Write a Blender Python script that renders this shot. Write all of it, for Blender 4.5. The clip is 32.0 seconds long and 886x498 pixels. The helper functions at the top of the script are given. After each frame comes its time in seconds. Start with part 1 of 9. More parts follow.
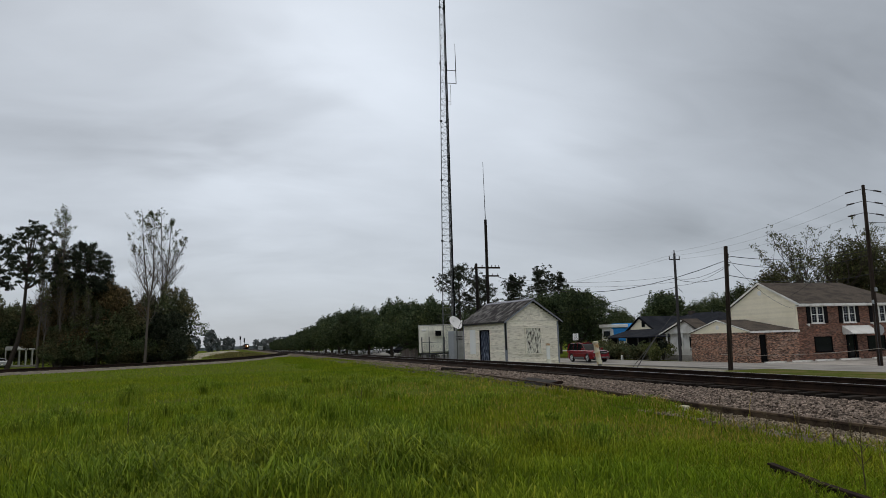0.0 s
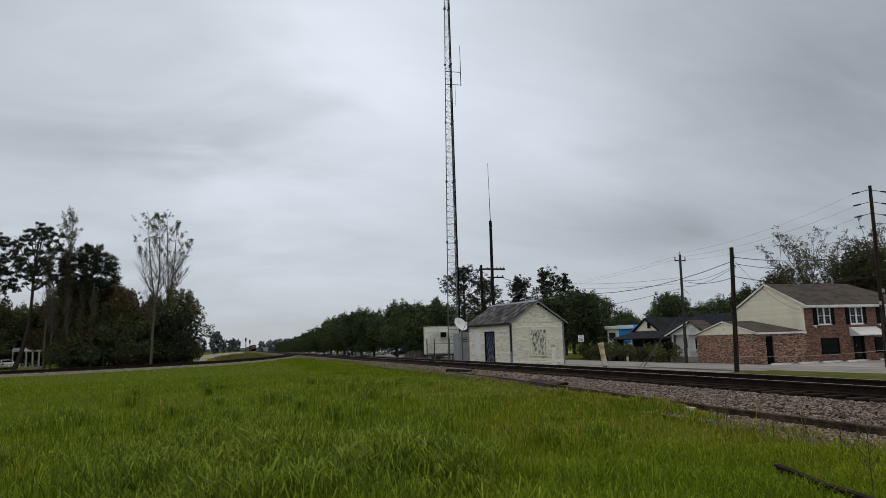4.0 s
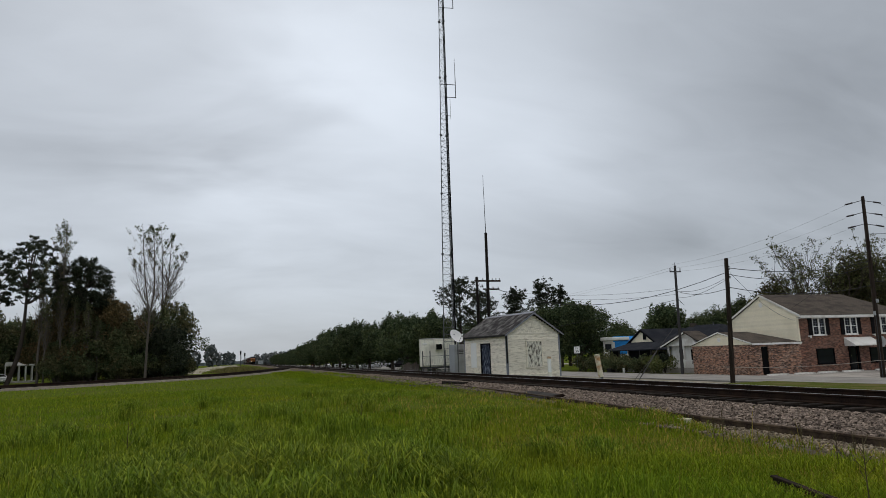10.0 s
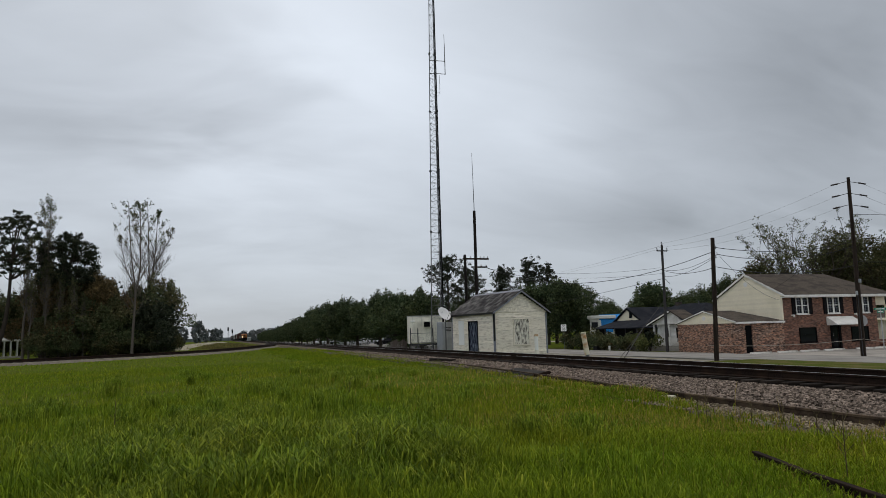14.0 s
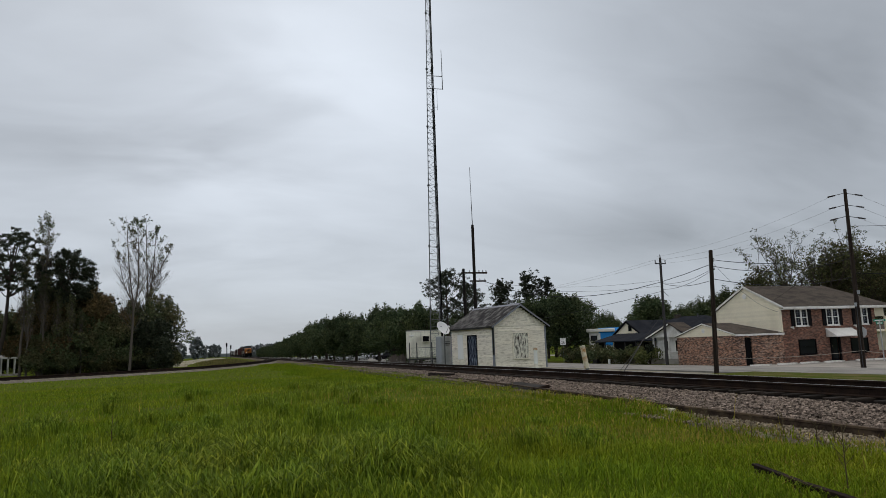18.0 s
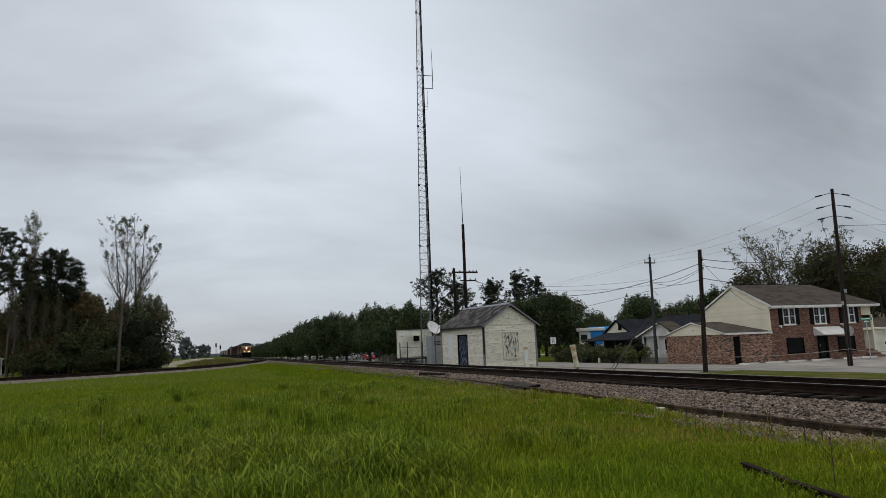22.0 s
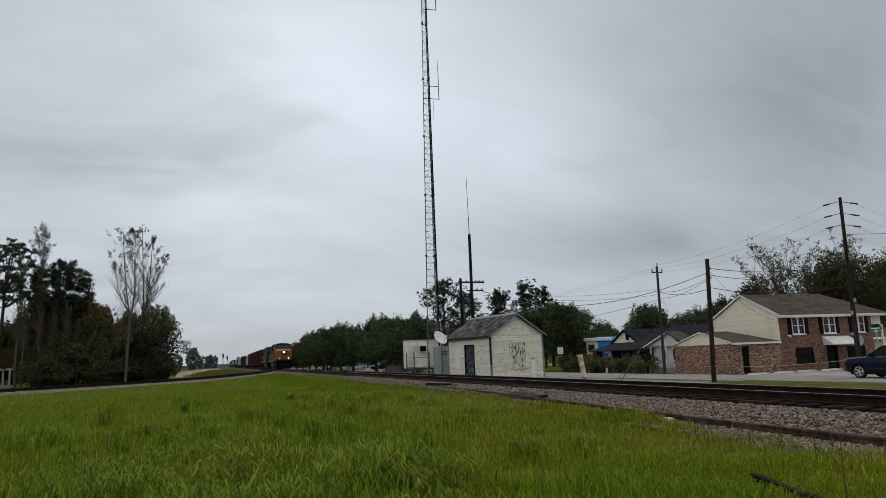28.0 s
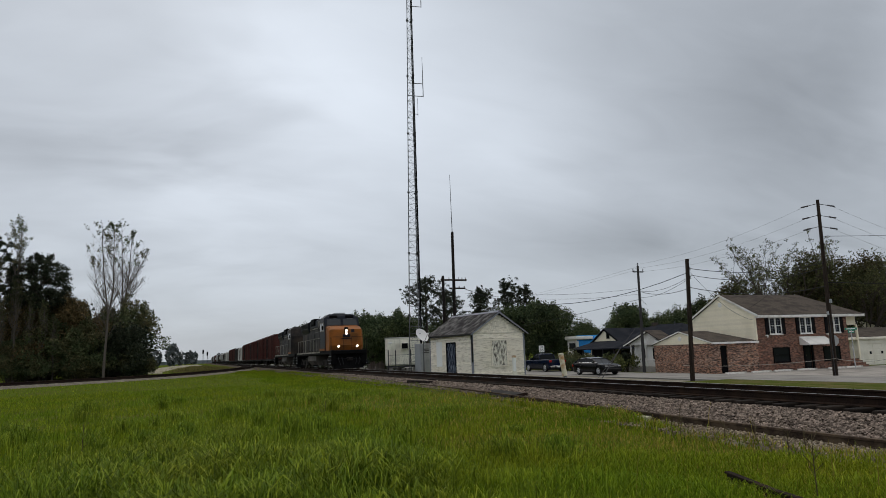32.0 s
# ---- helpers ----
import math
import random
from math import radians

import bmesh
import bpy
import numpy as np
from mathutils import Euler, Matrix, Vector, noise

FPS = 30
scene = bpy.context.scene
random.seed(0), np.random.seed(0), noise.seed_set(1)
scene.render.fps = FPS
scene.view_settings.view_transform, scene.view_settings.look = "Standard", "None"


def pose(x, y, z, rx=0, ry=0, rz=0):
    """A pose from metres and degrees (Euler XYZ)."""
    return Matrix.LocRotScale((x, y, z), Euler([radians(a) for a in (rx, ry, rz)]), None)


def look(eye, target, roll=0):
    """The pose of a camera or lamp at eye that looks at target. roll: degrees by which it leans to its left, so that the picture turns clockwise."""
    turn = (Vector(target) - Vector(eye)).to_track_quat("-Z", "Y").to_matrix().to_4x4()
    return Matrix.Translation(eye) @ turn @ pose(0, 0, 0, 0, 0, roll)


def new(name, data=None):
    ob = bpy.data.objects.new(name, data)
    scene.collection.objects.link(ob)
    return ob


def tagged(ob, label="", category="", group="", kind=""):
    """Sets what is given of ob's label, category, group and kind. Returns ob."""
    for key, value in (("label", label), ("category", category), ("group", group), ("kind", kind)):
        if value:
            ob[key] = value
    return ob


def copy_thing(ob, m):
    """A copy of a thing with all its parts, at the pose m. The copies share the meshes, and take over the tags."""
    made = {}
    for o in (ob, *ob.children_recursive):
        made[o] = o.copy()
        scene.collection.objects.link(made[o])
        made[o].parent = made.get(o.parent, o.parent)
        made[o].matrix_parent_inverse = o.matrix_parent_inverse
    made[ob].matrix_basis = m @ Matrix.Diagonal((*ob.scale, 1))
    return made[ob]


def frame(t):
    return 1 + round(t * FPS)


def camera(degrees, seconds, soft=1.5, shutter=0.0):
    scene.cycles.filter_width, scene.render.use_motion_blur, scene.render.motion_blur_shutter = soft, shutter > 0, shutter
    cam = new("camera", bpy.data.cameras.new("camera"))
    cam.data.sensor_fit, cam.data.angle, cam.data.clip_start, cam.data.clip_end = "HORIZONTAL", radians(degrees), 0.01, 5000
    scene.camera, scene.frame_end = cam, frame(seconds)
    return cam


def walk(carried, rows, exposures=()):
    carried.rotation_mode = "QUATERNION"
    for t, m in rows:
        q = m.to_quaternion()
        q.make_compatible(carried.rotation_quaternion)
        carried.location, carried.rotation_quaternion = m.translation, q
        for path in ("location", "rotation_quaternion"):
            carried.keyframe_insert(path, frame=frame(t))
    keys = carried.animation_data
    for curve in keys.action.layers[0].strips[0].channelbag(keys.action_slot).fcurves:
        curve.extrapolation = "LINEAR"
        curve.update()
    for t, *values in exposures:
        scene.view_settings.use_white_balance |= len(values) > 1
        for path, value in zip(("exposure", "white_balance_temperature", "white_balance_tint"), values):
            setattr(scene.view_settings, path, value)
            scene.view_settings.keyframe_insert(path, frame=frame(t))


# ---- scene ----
DEG = 66.76
cam = camera(DEG, 32.0, soft=0.7)
PATH = [  # seconds, eye, tilt, lean, turn
    (0, -0.012, 0.005, 1.512, 97.910, 1.617, -17.178), (0.5, -0.015, 0.003, 1.510, 98.006, 1.499, -16.567),
    (1, -0.013, -0.003, 1.507, 98.101, 1.606, -16.408), (1.5, -0.012, -0.004, 1.505, 98.144, 1.681, -16.417),
    (2, -0.011, -0.003, 1.503, 98.185, 1.596, -16.533), (2.5, -0.008, 0.002, 1.501, 98.245, 1.685, -16.669),
    (3, -0.002, 0.010, 1.500, 98.241, 1.594, -16.737), (3.5, -0.006, 0.010, 1.501, 98.043, 1.601, -16.733),
    (5.5, -0.008, 0.001, 1.503, 98.328, 1.734, -16.802), (6, -0.005, 0.005, 1.503, 98.419, 1.835, -16.783),
    (6.5, -0.005, 0.006, 1.499, 98.372, 1.651, -16.648), (7, -0.004, 0.004, 1.497, 98.265, 1.396, -16.754),
    (7.5, -0.006, -0.003, 1.501, 98.242, 1.543, -16.825), (8, -0.008, -0.002, 1.499, 98.044, 1.615, -16.836),
    (8.5, -0.009, 0.001, 1.501, 97.915, 1.576, -16.760), (9, -0.009, -0.001, 1.500, 98.443, 1.600, -17.001),
    (9.5, -0.007, 0.002, 1.500, 98.839, 1.600, -17.326), (10, -0.004, 0.002, 1.501, 99.063, 1.878, -17.094),
    (10.5, -0.003, -0.002, 1.497, 99.029, 1.814, -17.002), (11, -0.009, -0.005, 1.499, 98.795, 1.752, -17.049),
    (11.5, -0.012, -0.002, 1.506, 98.956, 1.696, -15.972), (12, -0.008, 0.002, 1.504, 98.703, 1.507, -15.800),
    (12.2, -0.004, 0.002, 1.502, 98.617, 1.312, -15.977), (12.5, 0.000, -0.000, 1.497, 99.112, 2.005, -16.185),
    (13, 0.000, -0.010, 1.487, 98.547, 1.493, -17.326), (13.5, -0.003, -0.001, 1.490, 97.508, 1.494, -17.903),
    (14, -0.009, 0.006, 1.502, 97.136, 1.650, -18.138), (14.5, -0.002, 0.011, 1.507, 97.793, 2.058, -18.211),
    (16.5, -0.004, -0.003, 1.505, 98.337, 2.277, -18.235), (17, 0.005, 0.003, 1.499, 98.554, 2.098, -18.223),
    (17.5, 0.005, -0.002, 1.496, 98.492, 2.153, -18.241), (18, 0.006, -0.003, 1.492, 98.349, 2.037, -18.202),
    (18.5, 0.006, -0.002, 1.492, 98.441, 2.115, -18.286), (19, 0.005, 0.001, 1.495, 98.221, 2.105, -18.402),
    (19.5, 0.003, 0.000, 1.499, 98.526, 1.922, -17.983), (20, 0.003, -0.006, 1.495, 98.363, 2.081, -18.423),
    (20.5, 0.001, -0.010, 1.495, 98.120, 2.123, -18.943), (21, -0.001, -0.006, 1.495, 97.821, 2.155, -19.186),
    (21.5, -0.005, -0.004, 1.500, 97.738, 1.920, -19.212), (22, 0.002, -0.003, 1.502, 98.271, 2.197, -19.005),
    (22.5, 0.005, -0.002, 1.499, 98.152, 1.803, -19.104), (23, 0.005, 0.003, 1.498, 98.369, 1.738, -18.774),
    (23.5, -0.000, -0.003, 1.503, 98.445, 1.871, -18.470), (24, 0.003, -0.005, 1.503, 98.630, 1.991, -18.454),
    (24.5, 0.005, 0.001, 1.502, 98.795, 2.209, -18.381), (25, -0.001, -0.004, 1.504, 99.024, 2.001, -18.321),
    (25.5, 0.000, -0.005, 1.502, 98.903, 2.123, -18.296), (27.5, 0.006, -0.000, 1.499, 99.096, 2.269, -18.355),
    (28, 0.003, -0.005, 1.499, 99.145, 2.265, -18.434), (28.5, 0.005, 0.002, 1.499, 99.012, 2.250, -18.410),
    (29, 0.005, 0.007, 1.497, 98.941, 2.171, -18.490), (29.5, 0.007, 0.006, 1.495, 98.968, 2.025, -18.641),
    (30, 0.003, -0.006, 1.499, 98.957, 2.134, -18.804), (30.5, 0.005, -0.007, 1.500, 99.051, 2.265, -18.999),
    (31, 0.008, -0.004, 1.495, 99.200, 2.544, -19.160), (31.5, 0.016, -0.014, 1.493, 98.835, 2.876, -19.425),
    (32, 0.028, -0.023, 1.503, 98.881, 1.918, -19.953),
]
walk(cam, [(t, pose(x, y, z, a, b, c)) for t, x, y, z, a, b, c in PATH])


# ---- world, light ----
def ramp(nt, fac, stops):
    n = nt.nodes.new("ShaderNodeValToRGB")
    e = n.color_ramp.elements
    while len(e) < len(stops):
        e.new(0.5)
    for el, (p, c) in zip(e, stops):
        el.position, el.color = p, (*c, 1)
    if fac is not None:
        nt.links.new(fac, n.inputs[0])
    return n.outputs[0]


SUN_EL, SUN_AZ = 44, -8  # degrees; the azimuth counted from +Y towards +X
world = bpy.data.worlds.new("overcast_sky")
scene.world = world
world.use_nodes = True
wn = world.node_tree
wn.nodes.clear()
sky = wn.nodes.new("ShaderNodeTexSky")
sky.sky_type, sky.sun_disc = "NISHITA", False
sky.sun_elevation, sky.sun_rotation = radians(SUN_EL), radians(SUN_AZ % 360)
co = wn.nodes.new("ShaderNodeTexCoord")
sep = wn.nodes.new("ShaderNodeSeparateXYZ")
wn.links.new(co.outputs["Generated"], sep.inputs[0])


def wmath(op, a, b=0.0, c=0.0):
    n = wn.nodes.new("ShaderNodeMath")
    n.operation = op
    for s, v in zip(n.inputs, (a, b, c)):
        if isinstance(v, (int, float)):
            s.default_value = v
        else:
            wn.links.new(v, s)
    return n.outputs[0]


# cloud layer: the view direction met with a high flat deck
zz = wmath("MAXIMUM", sep.outputs[2], 0.0)
den = wmath("ADD", zz, 0.32)
cx, cy = wmath("DIVIDE", sep.outputs[0], den), wmath("DIVIDE", sep.outputs[1], den)
cmb = wn.nodes.new("ShaderNodeCombineXYZ")
wn.links.new(cx, cmb.inputs[0])
wn.links.new(cy, cmb.inputs[1])


def cloud(scale, detail, seed, sx=1.0, sy=1.0, turn=0.0, rough=0.5, warp=0.0):
    mp = wn.nodes.new("ShaderNodeMapping")
    mp.inputs["Scale"].default_value = (sx, sy, 1)
    mp.inputs["Rotation"].default_value = (0, 0, radians(turn))
    mp.inputs["Location"].default_value = (seed, seed * 0.37, 0)
    wn.links.new(cmb.outputs[0], mp.inputs[0])
    n = wn.nodes.new("ShaderNodeTexNoise")
    n.inputs["Scale"].default_value, n.inputs["Detail"].default_value = scale, detail
    n.inputs["Roughness"].default_value = rough
    n.inputs["Distortion"].default_value = warp
    wn.links.new(mp.outputs[0], n.inputs["Vector"])
    return n.outputs[0]


big = cloud(0.55, 2, 3.1, 1.0, 1.35, 12, 0.4, 0.2)
mid = cloud(1.9, 4, 7.7, 0.75, 1.5, 12, 0.5, 0.5)
fine = cloud(5.0, 5, 1.9, 0.7, 1.5, 12, 0.55, 0.6)
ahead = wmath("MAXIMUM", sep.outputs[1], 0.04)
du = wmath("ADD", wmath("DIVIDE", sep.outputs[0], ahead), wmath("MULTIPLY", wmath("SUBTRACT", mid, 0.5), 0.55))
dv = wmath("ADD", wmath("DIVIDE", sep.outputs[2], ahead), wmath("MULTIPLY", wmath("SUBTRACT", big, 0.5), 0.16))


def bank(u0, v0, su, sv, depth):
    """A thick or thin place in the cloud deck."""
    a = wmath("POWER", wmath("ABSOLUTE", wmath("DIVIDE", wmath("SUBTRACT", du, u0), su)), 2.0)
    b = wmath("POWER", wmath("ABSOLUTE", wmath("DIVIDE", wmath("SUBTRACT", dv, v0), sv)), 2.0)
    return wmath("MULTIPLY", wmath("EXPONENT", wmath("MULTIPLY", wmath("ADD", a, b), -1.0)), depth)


tone = wmath("ADD", 0.52, wmath("MULTIPLY", wmath("SUBTRACT", mid, 0.5), 0.26))
tone = wmath("ADD", tone, wmath("MULTIPLY", wmath("SUBTRACT", big, 0.5), 0.10))
tone = wmath("ADD", tone, wmath("MULTIPLY", wmath("SUBTRACT", fine, 0.5), 0.10))
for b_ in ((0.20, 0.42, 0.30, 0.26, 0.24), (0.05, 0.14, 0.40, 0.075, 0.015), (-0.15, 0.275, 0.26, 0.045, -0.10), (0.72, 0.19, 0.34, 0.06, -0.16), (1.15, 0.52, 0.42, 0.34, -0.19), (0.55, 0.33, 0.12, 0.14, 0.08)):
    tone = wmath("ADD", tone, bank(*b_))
# an overcast sky is brightest overhead
over = wn.nodes.new("ShaderNodeMapRange")
over.interpolation_type = "SMOOTHSTEP"
over.inputs["From Min"].default_value, over.inputs["From Max"].default_value = 0.5, 0.95
over.inputs["To Min"].default_value, over.inputs["To Max"].default_value = 1.0, 2.0
wn.links.new(zz, over.inputs[0])
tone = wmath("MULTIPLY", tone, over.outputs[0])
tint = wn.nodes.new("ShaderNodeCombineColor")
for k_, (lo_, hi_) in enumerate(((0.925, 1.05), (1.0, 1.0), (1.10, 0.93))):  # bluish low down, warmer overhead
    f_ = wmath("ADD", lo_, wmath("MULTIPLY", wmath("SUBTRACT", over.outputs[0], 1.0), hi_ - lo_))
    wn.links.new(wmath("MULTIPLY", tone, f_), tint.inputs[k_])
hz = wmath("POWER", wmath("SUBTRACT", 1.0, zz), 14.0)
mixh = wn.nodes.new("ShaderNodeMix")
mixh.data_type = "RGBA"
wn.links.new(wmath("MULTIPLY", hz, 0.6), mixh.inputs[0])
wn.links.new(tint.outputs[0], mixh.inputs[6])
mixh.inputs[7].default_value = (0.335, 0.378, 0.432, 1)
bg1, bg2 = wn.nodes.new("ShaderNodeBackground"), wn.nodes.new("ShaderNodeBackground")
wn.links.new(mixh.outputs[2], bg1.inputs[0])
bg1.inputs[1].default_value = 1.0
wn.links.new(sky.outputs[0], bg2.inputs[0])
bg2.inputs[1].default_value = 0.006
addw = wn.nodes.new("ShaderNodeAddShader")
wn.links.new(bg1.outputs[0], addw.inputs[0])
wn.links.new(bg2.outputs[0], addw.inputs[1])
outw = wn.nodes.new("ShaderNodeOutputWorld")
wn.links.new(addw.outputs[0], outw.inputs[0])

sun = new("sun", bpy.data.lights.new("sun", "SUN"))
sun.data.energy, sun.data.angle, sun.data.color = 0.45, radians(35), (1.0, 0.95, 0.87)
_a, _e = radians(SUN_AZ), radians(SUN_EL)
sun.matrix_world = look((math.sin(_a) * math.cos(_e) * 80, math.cos(_a) * math.cos(_e) * 80, math.sin(_e) * 80), (0, 0, 0))
scene.view_settings.exposure = 0.0


# ---- materials ----
def mat(name, color, rough=0.7, metal=0.0, vary=0.12, scale=6.0, bump=0.0, bscale=None, dark=None, spots=0.0, stretch=(1, 1, 1), rand=0.0, spec=0.13, island=False, coat=0.0, emit=0.0, dscale=None):
    """Principled material with a fine grain, a broad stain pattern, optional bump and a shift per object or per loose piece."""
    m = bpy.data.materials.new(name)
    m.use_nodes = True
    nt = m.node_tree
    b = nt.nodes["Principled BSDF"]
    b.inputs["Roughness"].default_value, b.inputs["Metallic"].default_value = rough, metal
    b.inputs["Specular IOR Level"].default_value = spec
    b.inputs["Coat Weight"].default_value = coat
    tc = nt.nodes.new("ShaderNodeTexCoord")
    mp = nt.nodes.new("ShaderNodeMapping")
    mp.inputs["Scale"].default_value = stretch
    nt.links.new(tc.outputs["Object"], mp.inputs[0])

    def nz(s, d=4):
        n = nt.nodes.new("ShaderNodeTexNoise")
        n.inputs["Scale"].default_value, n.inputs["Detail"].default_value = s, d
        nt.links.new(mp.outputs[0], n.inputs["Vector"])
        return n.outputs[0]

    fine, broad = nz(scale * 5), nz(dscale or scale * 0.35)
    lo = [c * (1 - vary) for c in color]
    hi = [min(1, c * (1 + vary)) for c in color]
    col = ramp(nt, fine, [(0.3, lo), (0.7, hi)])
    if dark is not None:
        mx = nt.nodes.new("ShaderNodeMix")
        mx.data_type = "RGBA"
        nt.links.new(ramp(nt, broad, [(0.5 - 0.12 + 0.12 * (1 - spots), (0, 0, 0)), (0.72 - 0.2 * spots, (1, 1, 1))]), mx.inputs[0])
        nt.links.new(col, mx.inputs[6])
        mx.inputs[7].default_value = (*dark, 1)
        col = mx.outputs[2]
    if rand:
        if island:
            src = nt.nodes.new("ShaderNodeNewGeometry").outputs["Random Per Island"]
        else:
            src = nt.nodes.new("ShaderNodeObjectInfo").outputs["Random"]
        hsv = nt.nodes.new("ShaderNodeHueSaturation")
        mr = nt.nodes.new("ShaderNodeMapRange")
        mr.inputs["To Min"].default_value, mr.inputs["To Max"].default_value = 1 - rand, 1 + rand
        nt.links.new(src, mr.inputs[0])
        nt.links.new(mr.outputs[0], hsv.inputs["Value"])
        nt.links.new(col, hsv.inputs["Color"])
        col = hsv.outputs[0]
    nt.links.new(col, b.inputs["Base Color"])
    if bump:
        bp = nt.nodes.new("ShaderNodeBump")
        bp.inputs["Strength"].default_value, bp.inputs["Distance"].default_value = bump, 0.02
        nt.links.new(nz(bscale or scale * 4), bp.inputs["Height"])
        nt.links.new(bp.outputs[0], b.inputs["Normal"])
    if emit:
        b.inputs["Emission Color"].default_value = (*color, 1)
        b.inputs["Emission Strength"].default_value = emit
    return m


def leafmat(name, color, var=0.35, trans=0.25, hue=0.02, other=None, patch=0.4, spec=0.04, rough=0.6, each=0.22):
    """Leaves or blades: a shade for each, and broad patches of another colour where given."""
    m = bpy.data.materials.new(name)
    m.use_nodes = True
    nt = m.node_tree
    b = nt.nodes["Principled BSDF"]
    b.inputs["Roughness"].default_value = rough
    b.inputs["Specular IOR Level"].default_value = spec
    g = nt.nodes.new("ShaderNodeNewGeometry")

    def shades(c):
        lo, hi = [v * (1 - var) for v in c], [v * (1 + var) for v in c]
        hi[0] *= 1 + hue * 8
        return ramp(nt, g.outputs["Random Per Island"], [(0.0, lo), (0.6, c), (1.0, hi)])

    col = shades(color)
    if other:
        tc = nt.nodes.new("ShaderNodeTexCoord")
        nz = nt.nodes.new("ShaderNodeTexNoise")
        nz.inputs["Scale"].default_value, nz.inputs["Detail"].default_value = patch, 4
        nt.links.new(tc.outputs["Object"], nz.inputs["Vector"])
        mx = nt.nodes.new("ShaderNodeMix")
        mx.data_type = "RGBA"
        nt.links.new(ramp(nt, nz.outputs[0], [(0.40, (0, 0, 0)), (0.62, (1, 1, 1))]), mx.inputs[0])
        nt.links.new(col, mx.inputs[6])
        nt.links.new(shades(other), mx.inputs[7])
        col = mx.outputs[2]
    hsv = nt.nodes.new("ShaderNodeHueSaturation")  # one plant is a little lighter than the next
    mr = nt.nodes.new("ShaderNodeMapRange")
    mr.inputs["To Min"].default_value, mr.inputs["To Max"].default_value = 1 - each, 1 + each
    nt.links.new(nt.nodes.new("ShaderNodeObjectInfo").outputs["Random"], mr.inputs[0])
    nt.links.new(mr.outputs[0], hsv.inputs["Value"])
    nt.links.new(col, hsv.inputs["Color"])
    col = hsv.outputs[0]
    nt.links.new(col, b.inputs["Base Color"])
    tr = nt.nodes.new("ShaderNodeBsdfTranslucent")
    nt.links.new(col, tr.inputs[0])
    mx = nt.nodes.new("ShaderNodeMixShader")
    mx.inputs[0].default_value = trans
    nt.links.new(b.outputs[0], mx.inputs[1])
    nt.links.new(tr.outputs[0], mx.inputs[2])
    nt.links.new(mx.outputs[0], nt.nodes["Material Output"].inputs[0])
    return m


def brickmat(name, c1, c2, mortar, mottle=0.3):
    m = bpy.data.materials.new(name)
    m.use_nodes = True
    nt = m.node_tree
    b = nt.nodes["Principled BSDF"]
    b.inputs["Roughness"].default_value = 0.85
    tc = nt.nodes.new("ShaderNodeTexCoord")
    sp = nt.nodes.new("ShaderNodeSeparateXYZ")
    nt.links.new(tc.outputs["Object"], sp.inputs[0])
    ad = nt.nodes.new("ShaderNodeMath")
    ad.operation = "ADD"
    nt.links.new(sp.outputs[0], ad.inputs[0])
    nt.links.new(sp.outputs[1], ad.inputs[1])
    cb = nt.nodes.new("ShaderNodeCombineXYZ")
    nt.links.new(ad.outputs[0], cb.inputs[0])
    nt.links.new(sp.outputs[2], cb.inputs[1])
    br = nt.nodes.new("ShaderNodeTexBrick")
    br.inputs["Scale"].default_value = 1.0
    br.inputs["Brick Width"].default_value, br.inputs["Row Height"].default_value = 0.21, 0.075
    br.inputs["Mortar Size"].default_value = 0.008
    br.inputs["Color1"].default_value, br.inputs["Color2"].default_value = (*c1, 1), (*c2, 1)
    br.inputs["Mortar"].default_value = (*mortar, 1)
    nt.links.new(cb.outputs[0], br.inputs["Vector"])
    wn_ = nt.nodes.new("ShaderNodeTexNoise")
    mp = nt.nodes.new("ShaderNodeMapping")
    mp.inputs["Scale"].default_value = (4.5, 4.5, 13.0)
    nt.links.new(tc.outputs["Object"], mp.inputs[0])
    wn_.inputs["Scale"].default_value, wn_.inputs["Detail"].default_value = 1.0, 3
    nt.links.new(mp.outputs[0], wn_.inputs["Vector"])
    mr = nt.nodes.new("ShaderNodeMapRange")
    mr.inputs["From Min"].default_value, mr.inputs["From Max"].default_value = 0.36, 0.64
    mr.inputs["To Min"].default_value, mr.inputs["To Max"].default_value = 1 - mottle, 1 + mottle
    nt.links.new(wn_.outputs[0], mr.inputs[0])
    hsv = nt.nodes.new("ShaderNodeHueSaturation")
    nt.links.new(mr.outputs[0], hsv.inputs["Value"])
    nt.links.new(br.outputs[0], hsv.inputs["Color"])
    nt.links.new(hsv.outputs[0], b.inputs["Base Color"])
    bp = nt.nodes.new("ShaderNodeBump")
    bp.inputs["Strength"].default_value, bp.inputs["Distance"].default_value = 0.5, 0.01
    nt.links.new(br.outputs[1], bp.inputs["Height"])
    bp.invert = True
    nt.links.new(bp.outputs[0], b.inputs["Normal"])
    return m


def glassmat(name, tint=(0.02, 0.025, 0.03), rough=0.06, spec=0.22):
    m = bpy.data.materials.new(name)
    m.use_nodes = True
    b = m.node_tree.nodes["Principled BSDF"]
    b.inputs["Base Color"].default_value = (*tint, 1)
    b.inputs["Roughness"].default_value = rough
    b.inputs["Specular IOR Level"].default_value = spec
    return m


def lampmat(name, color, power):
    m = bpy.data.materials.new(name)
    m.use_nodes = True
    b = m.node_tree.nodes["Principled BSDF"]
    b.inputs["Base Color"].default_value = (*color, 1)
    b.inputs["Emission Color"].default_value = (*color, 1)
    b.inputs["Emission Strength"].default_value = power
    return m


